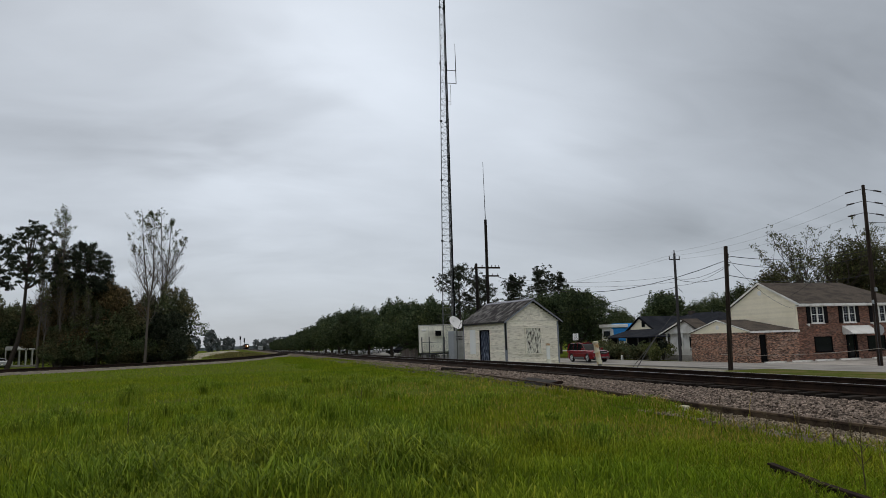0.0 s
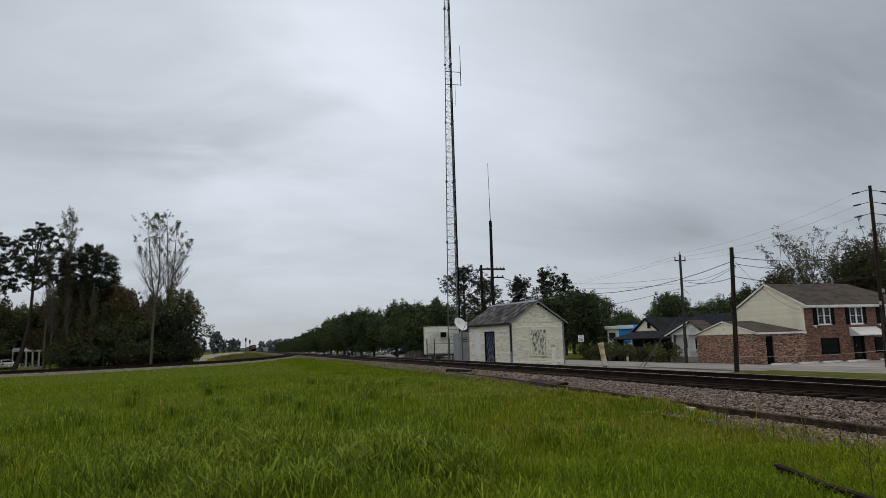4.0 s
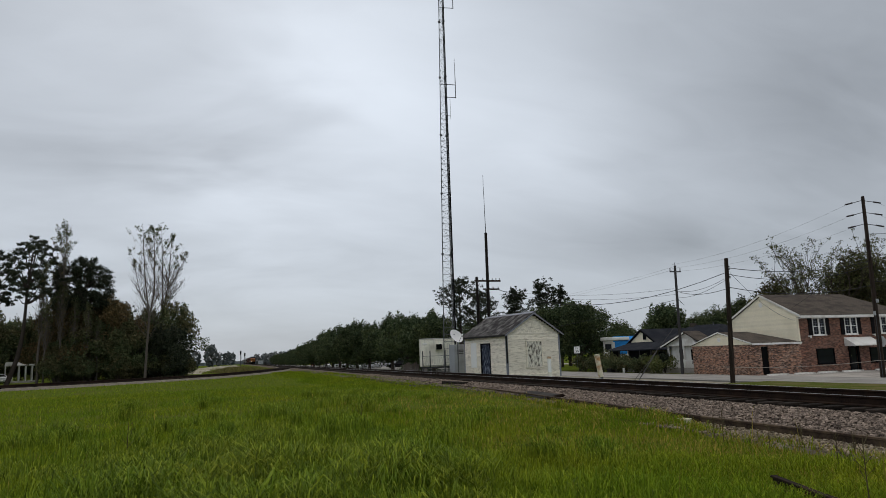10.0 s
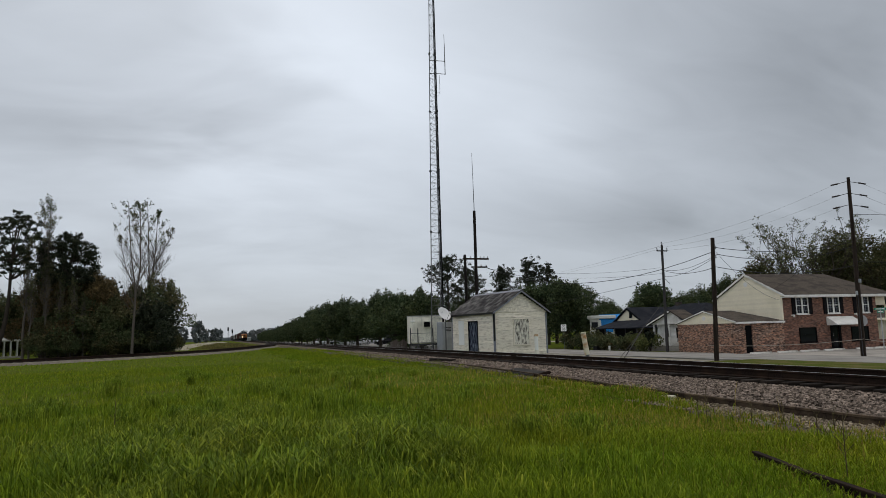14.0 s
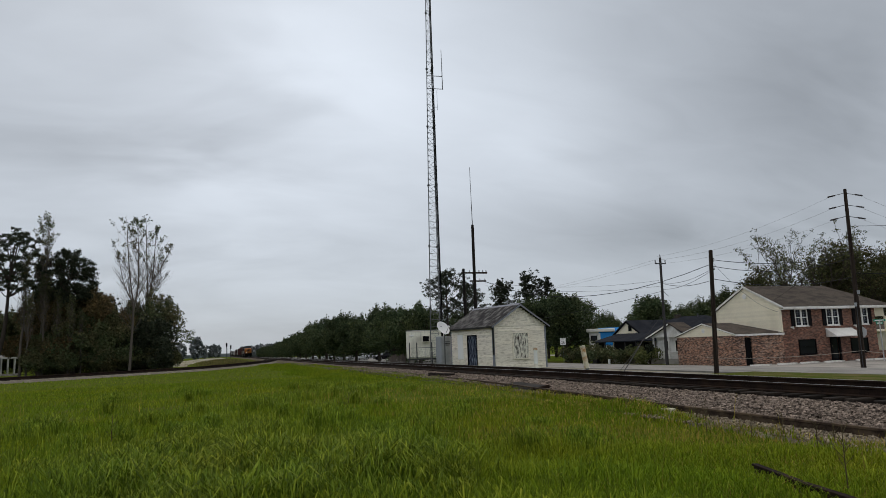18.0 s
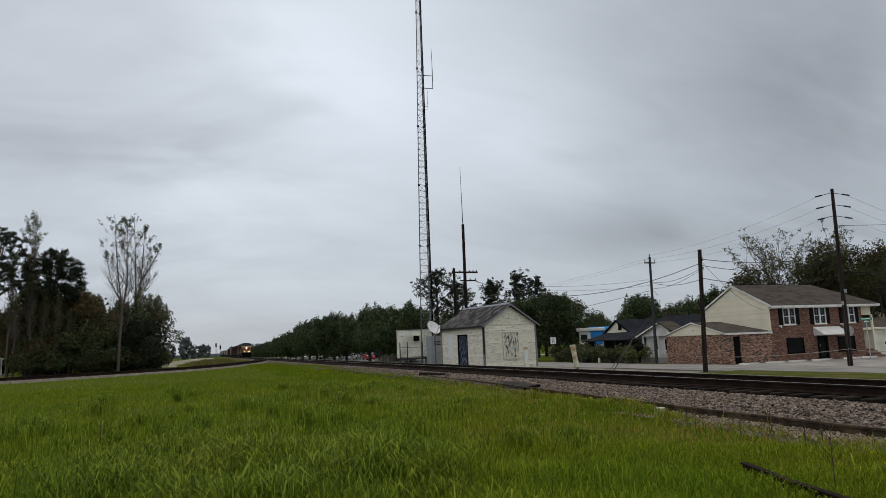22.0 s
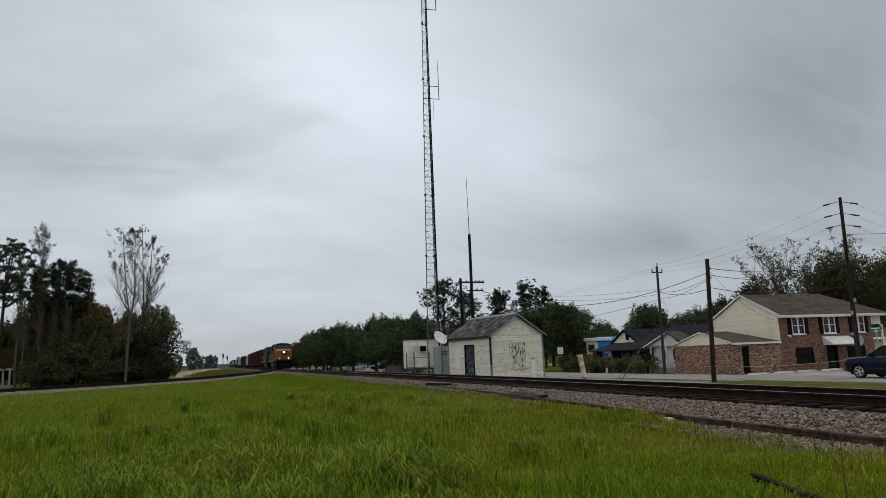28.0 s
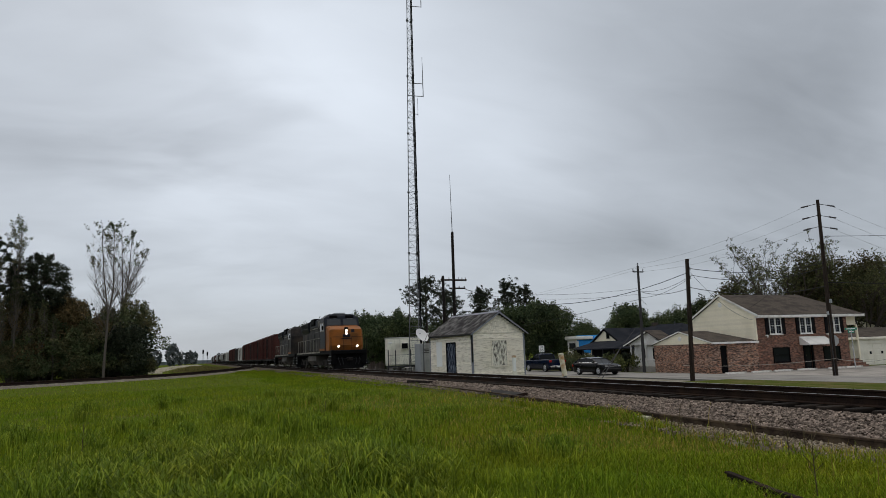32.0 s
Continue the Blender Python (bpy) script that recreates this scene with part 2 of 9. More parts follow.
MAT = {}
MAT["ground"] = mat("meadow_soil", (0.072, 0.100, 0.014), 0.95, vary=0.4, scale=1.2, dark=(0.092, 0.098, 0.024), spots=0.25, bump=0.5, spec=0.0)
# near bed kept dark to paint the shade in gaps between loose stones
MAT["gravel_bed"] = mat("gravel_bed", (0.036, 0.028, 0.023), 0.95, vary=0.4, scale=5, dark=(0.10, 0.09, 0.08), spots=0.3, bump=0.9, bscale=18, spec=0.0)
MAT["gravel_branch"] = mat("branch_gravel", (0.145, 0.130, 0.108), 0.95, vary=0.35, scale=4, dark=(0.21, 0.19, 0.16), spots=0.3, bump=0.8, bscale=14, spec=0.0)
MAT["gravel_pale"] = mat("gravel_pale", (0.125, 0.104, 0.082), 0.95, vary=0.35, scale=4, dark=(0.26, 0.23, 0.19), spots=0.3, bump=0.8, bscale=14, spec=0.0)
MAT["stone"] = mat("ballast_stone", (0.188, 0.151, 0.126), 0.9, vary=0.35, scale=6, rand=0.7, island=True, spec=0.02)
MAT["rail"] = mat("rusty_rail", (0.020, 0.0135, 0.011), 0.9, vary=0.35, scale=6, dark=(0.032, 0.020, 0.014), spots=0.4, spec=0.05)
MAT["railrust"] = mat("dull_brown_rust", (0.046, 0.032, 0.023), 0.9, vary=0.4, scale=5, dark=(0.100, 0.072, 0.048), spots=0.45, bump=0.5, dscale=3.0)
MAT["fencewood"] = mat("weathered_fence_board", (0.115, 0.10, 0.09), 0.9, vary=0.2, scale=4, dark=(0.10, 0.08, 0.07), spots=0.3, stretch=(4, 4, 0.6), rand=0.2)
MAT["bed_far"] = mat("open_ballast", (0.118, 0.098, 0.082), 0.95, vary=0.5, scale=6, dark=(0.085, 0.07, 0.058), spots=0.35, bump=0.9, bscale=16, spec=0.0)
MAT["railtop"] = mat("worn_rail_top", (0.28, 0.27, 0.26), 0.3, metal=0.95, vary=0.1, scale=4)
MAT["tie"] = mat("creosoted_tie", (0.014, 0.0105, 0.009), 0.95, vary=0.4, scale=3, dark=(0.036, 0.029, 0.023), spots=0.3, bump=0.5, stretch=(0.4, 6, 6), rand=0.35)
MAT["asphalt"] = mat("grey_worn_asphalt", (0.255, 0.245, 0.232), 0.9, vary=0.12, scale=3, dark=(0.18, 0.172, 0.165), spots=0.35, bump=0.3, stretch=(1, 0.35, 1), spec=0.04)
MAT["concrete"] = mat("parking_concrete", (0.33, 0.31, 0.285), 0.9, vary=0.1, scale=2, dark=(0.22, 0.205, 0.19), spots=0.4, bump=0.2, spec=0.04)
MAT["shoulder"] = mat("dusty_road_shoulder", (0.24, 0.222, 0.19), 0.95, vary=0.2, scale=4, dark=(0.17, 0.16, 0.11), spots=0.35, bump=0.5, spec=0.0)
MAT["curb"] = mat("kerb_paint", (0.68, 0.66, 0.62), 0.8, vary=0.1, scale=5, dark=(0.4, 0.38, 0.35), spots=0.2)
MAT["paintwhite"] = mat("worn_white_paint", (0.86, 0.80, 0.69), 0.8, vary=0.10, scale=3, dark=(0.56, 0.50, 0.41), spots=0.06, stretch=(1.0, 1.0, 5), rand=0.10, bump=0.25, dscale=2.2)
MAT["peel"] = mat("peeling_board", (0.74, 0.71, 0.62), 0.85, vary=0.1, scale=4, dark=(0.07, 0.06, 0.05), spots=0.42, stretch=(3, 3, 0.7), dscale=4.5)
MAT["doorblue"] = mat("weathered_dark_door", (0.016, 0.020, 0.040), 0.7, vary=0.3, scale=3, dark=(0.24, 0.28, 0.36), spots=0.22, stretch=(4, 4, 0.8), dscale=3.0)
MAT["trimgrey"] = mat("grey_trim", (0.22, 0.23, 0.27), 0.75, vary=0.15, scale=4)
MAT["tindark"] = mat("rusted_black_metal", (0.035, 0.033, 0.032), 0.7, vary=0.3, scale=6, metal=0.3)
MAT["shingle"] = mat("weathered_shingle", (0.040, 0.038, 0.040), 0.95, vary=0.35, scale=3.2, dark=(0.20, 0.195, 0.19), spots=0.25, bump=0.5, stretch=(0.6, 1.3, 0.6), dscale=3.4, spec=0.02)
MAT["shingle_dark"] = mat("dark_asphalt_shingle", (0.088, 0.075, 0.064), 0.95, spec=0.03, vary=0.35, scale=3, dark=(0.058, 0.050, 0.045), spots=0.35, bump=0.4, stretch=(1, 1, 3))
MAT["shingle_black"] = mat("black_shingle", (0.018, 0.020, 0.026), 0.95, spec=0.03, vary=0.25, scale=3, dark=(0.028, 0.030, 0.036), spots=0.3, bump=0.4)
MAT["cream"] = mat("cream_vinyl_siding", (0.84, 0.775, 0.61), 0.6, vary=0.05, scale=2, dark=(0.76, 0.70, 0.54), spots=0.2, rand=0.06)
MAT["white"] = mat("white_trim", (0.78, 0.77, 0.74), 0.6, vary=0.05, scale=4, dark=(0.62, 0.60, 0.56), spots=0.2)
MAT["oldwhite"] = mat("dull_white_paint", (0.50, 0.50, 0.48), 0.7, vary=0.08, scale=3, dark=(0.36, 0.35, 0.33), spots=0.3)
MAT["brick"] = brickmat("red_brick", (0.240, 0.102, 0.062), (0.100, 0.047, 0.035), (0.16, 0.115, 0.09), 0.5)
MAT["brick_mix"] = brickmat("mottled_used_brick", (0.33, 0.160, 0.095), (0.105, 0.055, 0.042), (0.27, 0.22, 0.18), 0.75)
MAT["glass"] = glassmat("window_glass", (0.010, 0.012, 0.014), 0.06, 0.16)
MAT["black"] = mat("black_paint", (0.004, 0.004, 0.0045), 0.7, vary=0.2, scale=5, spec=0.06)
MAT["shutter"] = mat("black_shutter", (0.009, 0.008, 0.009), 0.65, vary=0.3, scale=8, spec=0.06)
MAT["garage"] = mat("garage_white_paint", (0.84, 0.80, 0.70), 0.7, vary=0.05, scale=2, dark=(0.70, 0.66, 0.56), spots=0.25)
MAT["trailer"] = mat("cream_metal_trailer", (0.82, 0.80, 0.70), 0.5, vary=0.06, scale=1.5, dark=(0.42, 0.40, 0.34), spots=0.25)
MAT["greymetal"] = mat("galvanised_sheet", (0.36, 0.38, 0.40), 0.5, metal=0.4, vary=0.1, scale=3, dark=(0.26, 0.27, 0.28), spots=0.2)
MAT["steel"] = mat("galvanised_steel", (0.13, 0.135, 0.142), 0.5, metal=0.5, vary=0.15, scale=5)
MAT["steeldark"] = mat("dark_steel", (0.06, 0.06, 0.065), 0.6, metal=0.4, vary=0.2, scale=5)
MAT["dish"] = mat("white_dish", (0.74, 0.74, 0.74), 0.5, vary=0.04, scale=3)
MAT["pole"] = mat("creosoted_pole", (0.022, 0.016, 0.013), 0.9, vary=0.35, scale=4, dark=(0.046, 0.034, 0.027), spots=0.3, stretch=(5, 5, 0.5), bump=0.4)
# darker copy of the pole colour that paints in the backlit silhouette
MAT["poledark"] = mat("silhouette_dark_pole", (0.018, 0.015, 0.014), 0.9, vary=0.3, scale=4, stretch=(5, 5, 0.5), bump=0.4)
MAT["polegrey"] = mat("grey_weathered_pole", (0.050, 0.048, 0.049), 0.9, vary=0.25, scale=4, stretch=(5, 5, 0.5), bump=0.4)
MAT["wire"] = mat("black_cable", (0.03, 0.03, 0.032), 0.7, vary=0.1, scale=5)
MAT["cablepale"] = mat("pale_weathered_cable", (0.34, 0.31, 0.27), 0.8, vary=0.1, scale=5)
MAT["wiregrey"] = mat("bare_aluminium_wire", (0.30, 0.31, 0.33), 0.5, vary=0.1, scale=5)
MAT["ceramic"] = mat("brown_insulator", (0.030, 0.024, 0.023), 0.3, vary=0.1, scale=9)
MAT["bark"] = mat("dark_bark", (0.055, 0.045, 0.038), 0.95, vary=0.3, scale=3, stretch=(3, 3, 0.6), bump=0.6)
MAT["barkpale"] = mat("pale_grey_bark", (0.105, 0.090, 0.078), 0.95, vary=0.25, scale=3, stretch=(3, 3, 0.6), bump=0.5)
MAT["yellow"] = mat("loco_yellow", (0.25, 0.082, 0.014), 0.55, vary=0.08, scale=2, dark=(0.15, 0.062, 0.018), spots=0.35)
MAT["locoblue"] = mat("loco_dark_blue", (0.011, 0.014, 0.022), 0.5, vary=0.15, scale=1.5, dark=(0.022, 0.022, 0.025), spots=0.35)
MAT["locogrey"] = mat("loco_grey", (0.018, 0.016, 0.016), 0.6, vary=0.3, scale=1.5, dark=(0.050, 0.038, 0.030), spots=0.4)
MAT["grime"] = mat("running_gear_grime", (0.015, 0.013, 0.012), 0.85, vary=0.3, scale=3, dark=(0.032, 0.027, 0.023), spots=0.3)
MAT["boxbrown"] = mat("oxide_boxcar_red", (0.080, 0.026, 0.022), 0.75, vary=0.15, scale=1.2, dark=(0.075, 0.032, 0.028), spots=0.45, rand=0.3, stretch=(1, 1, 0.35))
MAT["boxdark"] = mat("dark_brown_hopper", (0.060, 0.046, 0.044), 0.75, vary=0.15, scale=1.2, dark=(0.038, 0.034, 0.034), spots=0.4, rand=0.2, stretch=(1, 1, 0.35))
MAT["tankwhite"] = mat("white_car_paint", (0.62, 0.62, 0.60), 0.6, vary=0.06, scale=1.2, dark=(0.36, 0.34, 0.31), spots=0.35, stretch=(1, 1, 0.35))
MAT["hoppergrey"] = mat("light_grey_hopper", (0.38, 0.38, 0.38), 0.7, vary=0.1, scale=1.2, dark=(0.25, 0.24, 0.23), spots=0.35, stretch=(1, 1, 0.35), rand=0.15)
MAT["truckdust"] = mat("dusty_truck_casting", (0.040, 0.033, 0.028), 0.9, vary=0.3, scale=3, dark=(0.018, 0.016, 0.015), spots=0.4)
MAT["tankdusty"] = mat("dusty_grey_tank", (0.105, 0.095, 0.085), 0.7, vary=0.2, scale=2, dark=(0.040, 0.035, 0.032), spots=0.4)
MAT["locotrim"] = mat("faded_grey_loco_trim", (0.28, 0.265, 0.23), 0.7, vary=0.2, scale=2, dark=(0.08, 0.07, 0.06), spots=0.4)
MAT["windshield"] = glassmat("loco_windshield", (0.02, 0.025, 0.03), 0.08, 0.4)
MAT["wheelsteel"] = mat("wheel_steel", (0.085, 0.075, 0.068), 0.6, metal=0.6, vary=0.2, scale=5)
MAT["headlamp"] = lampmat("lit_headlamp", (1.0, 0.80, 0.52), 40.0)
MAT["ditchlamp"] = lampmat("lit_ditch_lamp", (1.0, 0.70, 0.40), 22.0)
MAT["tyre"] = mat("tyre_rubber", (0.020, 0.020, 0.021), 0.85, vary=0.2, scale=12)
MAT["rim"] = mat("alloy_rim", (0.52, 0.53, 0.55), 0.3, metal=0.8, vary=0.08, scale=10)
MAT["suvred"] = mat("dark_red_car_paint", (0.15, 0.007, 0.012), 0.2, vary=0.04, scale=2, coat=0.25)
MAT["sportred"] = mat("bright_red_car_paint", (0.46, 0.012, 0.012), 0.2, vary=0.04, scale=2, coat=0.7)
MAT["truckblue"] = mat("navy_truck_paint", (0.004, 0.008, 0.024), 0.18, vary=0.04, scale=2, coat=0.2)
MAT["sedanblack"] = mat("black_car_paint", (0.004, 0.004, 0.005), 0.12, vary=0.04, scale=2, coat=0.1)
MAT["silver"] = mat("silver_car_paint", (0.42, 0.43, 0.45), 0.35, metal=0.3, vary=0.04, scale=2, coat=0.6)
MAT["carglass"] = glassmat("car_glass", (0.006, 0.007, 0.008), 0.04, 0.13)
MAT["lens"] = mat("clear_lamp_lens", (0.36, 0.36, 0.36), 0.15, vary=0.05, scale=9)
MAT["lensred"] = mat("red_lamp_lens", (0.30, 0.012, 0.012), 0.2, vary=0.05, scale=9)
MAT["chrome"] = mat("chrome", (0.6, 0.6, 0.62), 0.15, metal=1.0, vary=0.02, scale=5)
MAT["plastic"] = mat("black_plastic", (0.025, 0.025, 0.027), 0.7, vary=0.1, scale=9)
MAT["tarp"] = mat("blue_tarp", (0.03, 0.24, 0.62), 0.5, vary=0.12, scale=2, bump=0.4)
MAT["signwhite"] = mat("sign_white", (0.86, 0.86, 0.84), 0.5, vary=0.03, scale=4)
MAT["signgreen"] = mat("street_sign_green", (0.02, 0.22, 0.14), 0.5, vary=0.05, scale=4)
MAT["signback"] = mat("sign_back_aluminium", (0.45, 0.45, 0.46), 0.5, metal=0.4, vary=0.05, scale=4)
MAT["postyellow"] = mat("faded_marker_post", (0.70, 0.64, 0.52), 0.7, vary=0.1, scale=5, dark=(0.46, 0.24, 0.10), spots=0.42, dscale=2.2)
MAT["postwhite"] = mat("cream_vent_pipe", (0.80, 0.77, 0.67), 0.7, vary=0.1, scale=5)
MAT["pallet"] = mat("bleached_timber", (0.50, 0.46, 0.36), 0.9, vary=0.2, scale=5)
MAT["leaf_pine"] = leafmat("pine_needles", (0.038, 0.048, 0.031), 0.55, 0.14)
MAT["leaf_oak"] = leafmat("dark_oak_leaves", (0.072, 0.096, 0.046), 0.55, 0.2, 0.02, (0.098, 0.090, 0.046), 0.35)
MAT["leaf_row"] = leafmat("row_tree_leaves", (0.056, 0.082, 0.042), 0.6, 0.2, 0.02, (0.065, 0.085, 0.036), 0.4)
MAT["leaf_thin"] = leafmat("autumn_thin_leaves", (0.085, 0.096, 0.042), 0.45, 0.35)
MAT["leaf_mid"] = leafmat("olive_tree_leaves", (0.059, 0.069, 0.030), 0.5, 0.25, 0.02, (0.068, 0.060, 0.030), 0.3)
MAT["leaf_rust"] = leafmat("rusty_brown_leaves", (0.135, 0.105, 0.052), 0.5, 0.2)
MAT["leaf_shrub"] = leafmat("shrub_leaves", (0.100, 0.118, 0.044), 0.5, 0.25)
# aerial haze is painted into these leaves as a pale blue-grey
MAT["leaf_far"] = leafmat("haze_tinted_leaves", (0.105, 0.122, 0.124), 0.3, 0.15)
MAT["grass"] = leafmat("meadow_grass", (0.136, 0.214, 0.013), 0.5, 0.3, 0.02, (0.186, 0.232, 0.016), 0.28, 0.02, 0.7, 0.0)
MAT["grassdry"] = leafmat("dry_grass_stalks", (0.300, 0.250, 0.052), 0.5, 0.3, 0.02, each=0.0)
MAT["grasslush"] = leafmat("lush_grass_tufts", (0.130, 0.208, 0.018), 0.65, 0.35, 0.03, (0.170, 0.232, 0.022), 0.6, 0.03, 0.6, 0.0)
MAT["stonepale"] = mat("dusty_siding_gravel", (0.25, 0.205, 0.15), 0.95, vary=0.25, scale=6, rand=0.5, island=True, spec=0.0)
MAT["weedstem"] = mat("dark_weed_stem", (0.085, 0.068, 0.036), 0.9, vary=0.3, scale=9)
MAT["weedolive"] = leafmat("rough_olive_weeds", (0.145, 0.135, 0.050), 0.5, 0.25, each=0.0)
MAT["lawn"] = mat("mown_verge", (0.066, 0.082, 0.020), 0.95, vary=0.4, scale=3, dark=(0.115, 0.10, 0.044), spots=0.4, bump=0.6, spec=0.0)
MAT["dirt"] = mat("pale_dirt", (0.31, 0.285, 0.24), 0.95, vary=0.25, scale=0.5, dark=(0.15, 0.145, 0.075), spots=0.42, bump=0.4, dscale=0.16, spec=0.0)
# woods in grey-blue: the distance haze is part of the colour
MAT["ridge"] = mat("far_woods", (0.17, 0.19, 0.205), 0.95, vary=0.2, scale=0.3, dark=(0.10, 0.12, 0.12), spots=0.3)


# ---- mesh helpers ----
class MB:
    """A plain mesh builder."""

    def __init__(self):
        self.v, self.f = [], []

    def add(self, vs, fs):
        o = len(self.v)
        self.v += [tuple(p) for p in vs]
        self.f += [tuple(i + o for i in q) for q in fs]
        return self

    def box(self, x0, x1, y0, y1, z0, z1):
        vs = [(x, y, z) for z in (z0, z1) for y in (y0, y1) for x in (x0, x1)]
        return self.add(vs, [(0, 2, 3, 1), (4, 5, 7, 6), (0, 1, 5, 4), (2, 6, 7, 3), (0, 4, 6, 2), (1, 3, 7, 5)])

    def cbox(self, x0, x1, y0, y1, z0, z1, c=0.02):
        """A box with its edges cut at 45 degrees."""
        vs, idx = [], {}
        X, Y, Z = (x0, x1), (y0, y1), (z0, z1)
        for i in (0, 1):
            for j in (0, 1):
                for k in (0, 1):
                    sx, sy, sz = (c if i == 0 else -c), (c if j == 0 else -c), (c if k == 0 else -c)
                    for a, p in enumerate(((X[i], Y[j] + sy, Z[k] + sz), (X[i] + sx, Y[j], Z[k] + sz), (X[i] + sx, Y[j] + sy, Z[k]))):
                        idx[i, j, k, a] = len(vs)
                        vs.append(p)
        g = lambda i, j, k, a: idx[i, j, k, a]
        fs = []
        for i in (0, 1):
            q = [g(i, 0, 0, 0), g(i, 1, 0, 0), g(i, 1, 1, 0), g(i, 0, 1, 0)]
            fs.append(q if i else q[::-1])
            q = [g(0, i, 0, 1), g(0, i, 1, 1), g(1, i, 1, 1), g(1, i, 0, 1)]
            fs.append(q if i else q[::-1])
            q = [g(0, 0, i, 2), g(1, 0, i, 2), g(1, 1, i, 2), g(0, 1, i, 2)]
            fs.append(q if i else q[::-1])
        for a in (0, 1):
            for b in (0, 1):
                fs.append([g(a, b, 0, 0), g(a, b, 1, 0), g(a, b, 1, 1), g(a, b, 0, 1)])
                fs.append([g(a, 0, b, 0), g(a, 1, b, 0), g(a, 1, b, 2), g(a, 0, b, 2)])
                fs.append([g(0, a, b, 1), g(1, a, b, 1), g(1, a, b, 2), g(0, a, b, 2)])
                for k in (0, 1):
                    fs.append([g(a, b, k, 0), g(a, b, k, 1), g(a, b, k, 2)])
        return self.add(vs, fs)

    def prism(self, prof, axis, c0, c1):
        n = len(prof)
        put = {"x": lambda a, b, c: (c, a, b), "y": lambda a, b, c: (a, c, b), "z": lambda a, b, c: (a, b, c)}[axis]
        vs = [put(a, b, c0) for a, b in prof] + [put(a, b, c1) for a, b in prof]
        fs = [tuple(range(n))[::-1], tuple(range(n, 2 * n))] + [(i, (i + 1) % n, n + (i + 1) % n, n + i) for i in range(n)]
        return self.add(vs, fs)

    def tube(self, p, q, r0, r1=None, n=8, cap=True):
        r1 = r0 if r1 is None else r1
        p, q = Vector(p), Vector(q)
        d = (q - p).normalized()
        a = d.orthogonal().normalized()
        b = d.cross(a)
        vs = [c + (a * math.cos(2 * math.pi * i / n) + b * math.sin(2 * math.pi * i / n)) * r for c, r in ((p, r0), (q, r1)) for i in range(n)]
        fs = [(i, (i + 1) % n, n + (i + 1) % n, n + i) for i in range(n)]
        if cap:
            fs += [tuple(range(n))[::-1], tuple(range(n, 2 * n))]
        return self.add(vs, fs)

    def path(self, pts, r, n=4):
        """A tube along a chain of points; r is one radius or one for each point."""
        pts = [Vector(p) for p in pts]
        rs = r if isinstance(r, (list, tuple)) else [r] * len(pts)
        o = len(self.v)
        for i, p in enumerate(pts):
            d = (pts[min(i + 1, len(pts) - 1)] - pts[max(i - 1, 0)]).normalized()
            a = d.cross(Vector((0.31, 0.17, 0.93))).normalized()
            b = d.cross(a)
            for k in range(n):
                w = 2 * math.pi * k / n
                self.v.append(tuple(p + (a * math.cos(w) + b * math.sin(w)) * rs[i]))
        for i in range(len(pts) - 1):
            for k in range(n):
                self.f.append((o + i * n + k, o + i * n + (k + 1) % n, o + (i + 1) * n + (k + 1) % n, o + (i + 1) * n + k))
        return self

    def lathe(self, prof, n=16, axis="z", at=(0, 0, 0)):
        """prof: (radius, height) pairs turned about the axis."""
        o = len(self.v)
        for r, h in prof:
            for k in range(n):
                w = 2 * math.pi * k / n
                c, s = r * math.cos(w), r * math.sin(w)
                p = {"z": (c, s, h), "x": (h, c, s), "y": (c, h, s)}[axis]
                self.v.append(tuple(p[i] + at[i] for i in range(3)))
        for i in range(len(prof) - 1):
            for k in range(n):
                self.f.append((o + i * n + k, o + i * n + (k + 1) % n, o + (i + 1) * n + (k + 1) % n, o + (i + 1) * n + k))
        self.f.append(tuple(o + k for k in range(n))[::-1])
        self.f.append(tuple(o + (len(prof) - 1) * n + k for k in range(n)))
        return self

    def loft(self, rings, close=True):
        """Rings of equal length, joined one to the next, with capped ends."""
        n, o = len(rings[0]), len(self.v)
        for r in rings:
            self.v += [tuple(p) for p in r]
        for i in range(len(rings) - 1):
            for k in range(n if close else n - 1):
                self.f.append((o + i * n + k, o + i * n + (k + 1) % n, o + (i + 1) * n + (k + 1) % n, o + (i + 1) * n + k))
        if close:
            self.f.append(tuple(o + k for k in range(n))[::-1])
            self.f.append(tuple(o + (len(rings) - 1) * n + k for k in range(n)))
        return self

    def mesh(self, name, material, smooth=False):
        me = bpy.data.meshes.new(name)
        me.from_pydata(self.v, [], self.f)
        me.materials.append(material)
        bm = bmesh.new()
        bm.from_mesh(me)
        if len(self.f) < 60000:
            bmesh.ops.recalc_face_normals(bm, faces=bm.faces)
        bm.to_mesh(me)
        bm.free()
        if smooth:
            me.polygons.foreach_set("use_smooth", [True] * len(me.polygons))
            me.set_sharp_from_angle(angle=radians(38))
        return me


def part(name, mb, material, parent=None, label="", at=None, smooth=False):
    """One mesh object, under its thing or on its own."""
    me = mb if isinstance(mb, bpy.types.Mesh) else mb.mesh(name, material, smooth)
    ob = new(name, me)
    if parent is not None:
        ob.parent = parent
    if at is not None:
        ob.matrix_basis = at if isinstance(at, Matrix) else pose(*at)
    return tagged(ob, label)


def thing(name, at, label, category, group="", kind=""):
    e = new(name)
    e.empty_display_size = 0.3
    e.matrix_basis = at if isinstance(at, Matrix) else pose(*at)
    return tagged(e, label, category, group, kind)


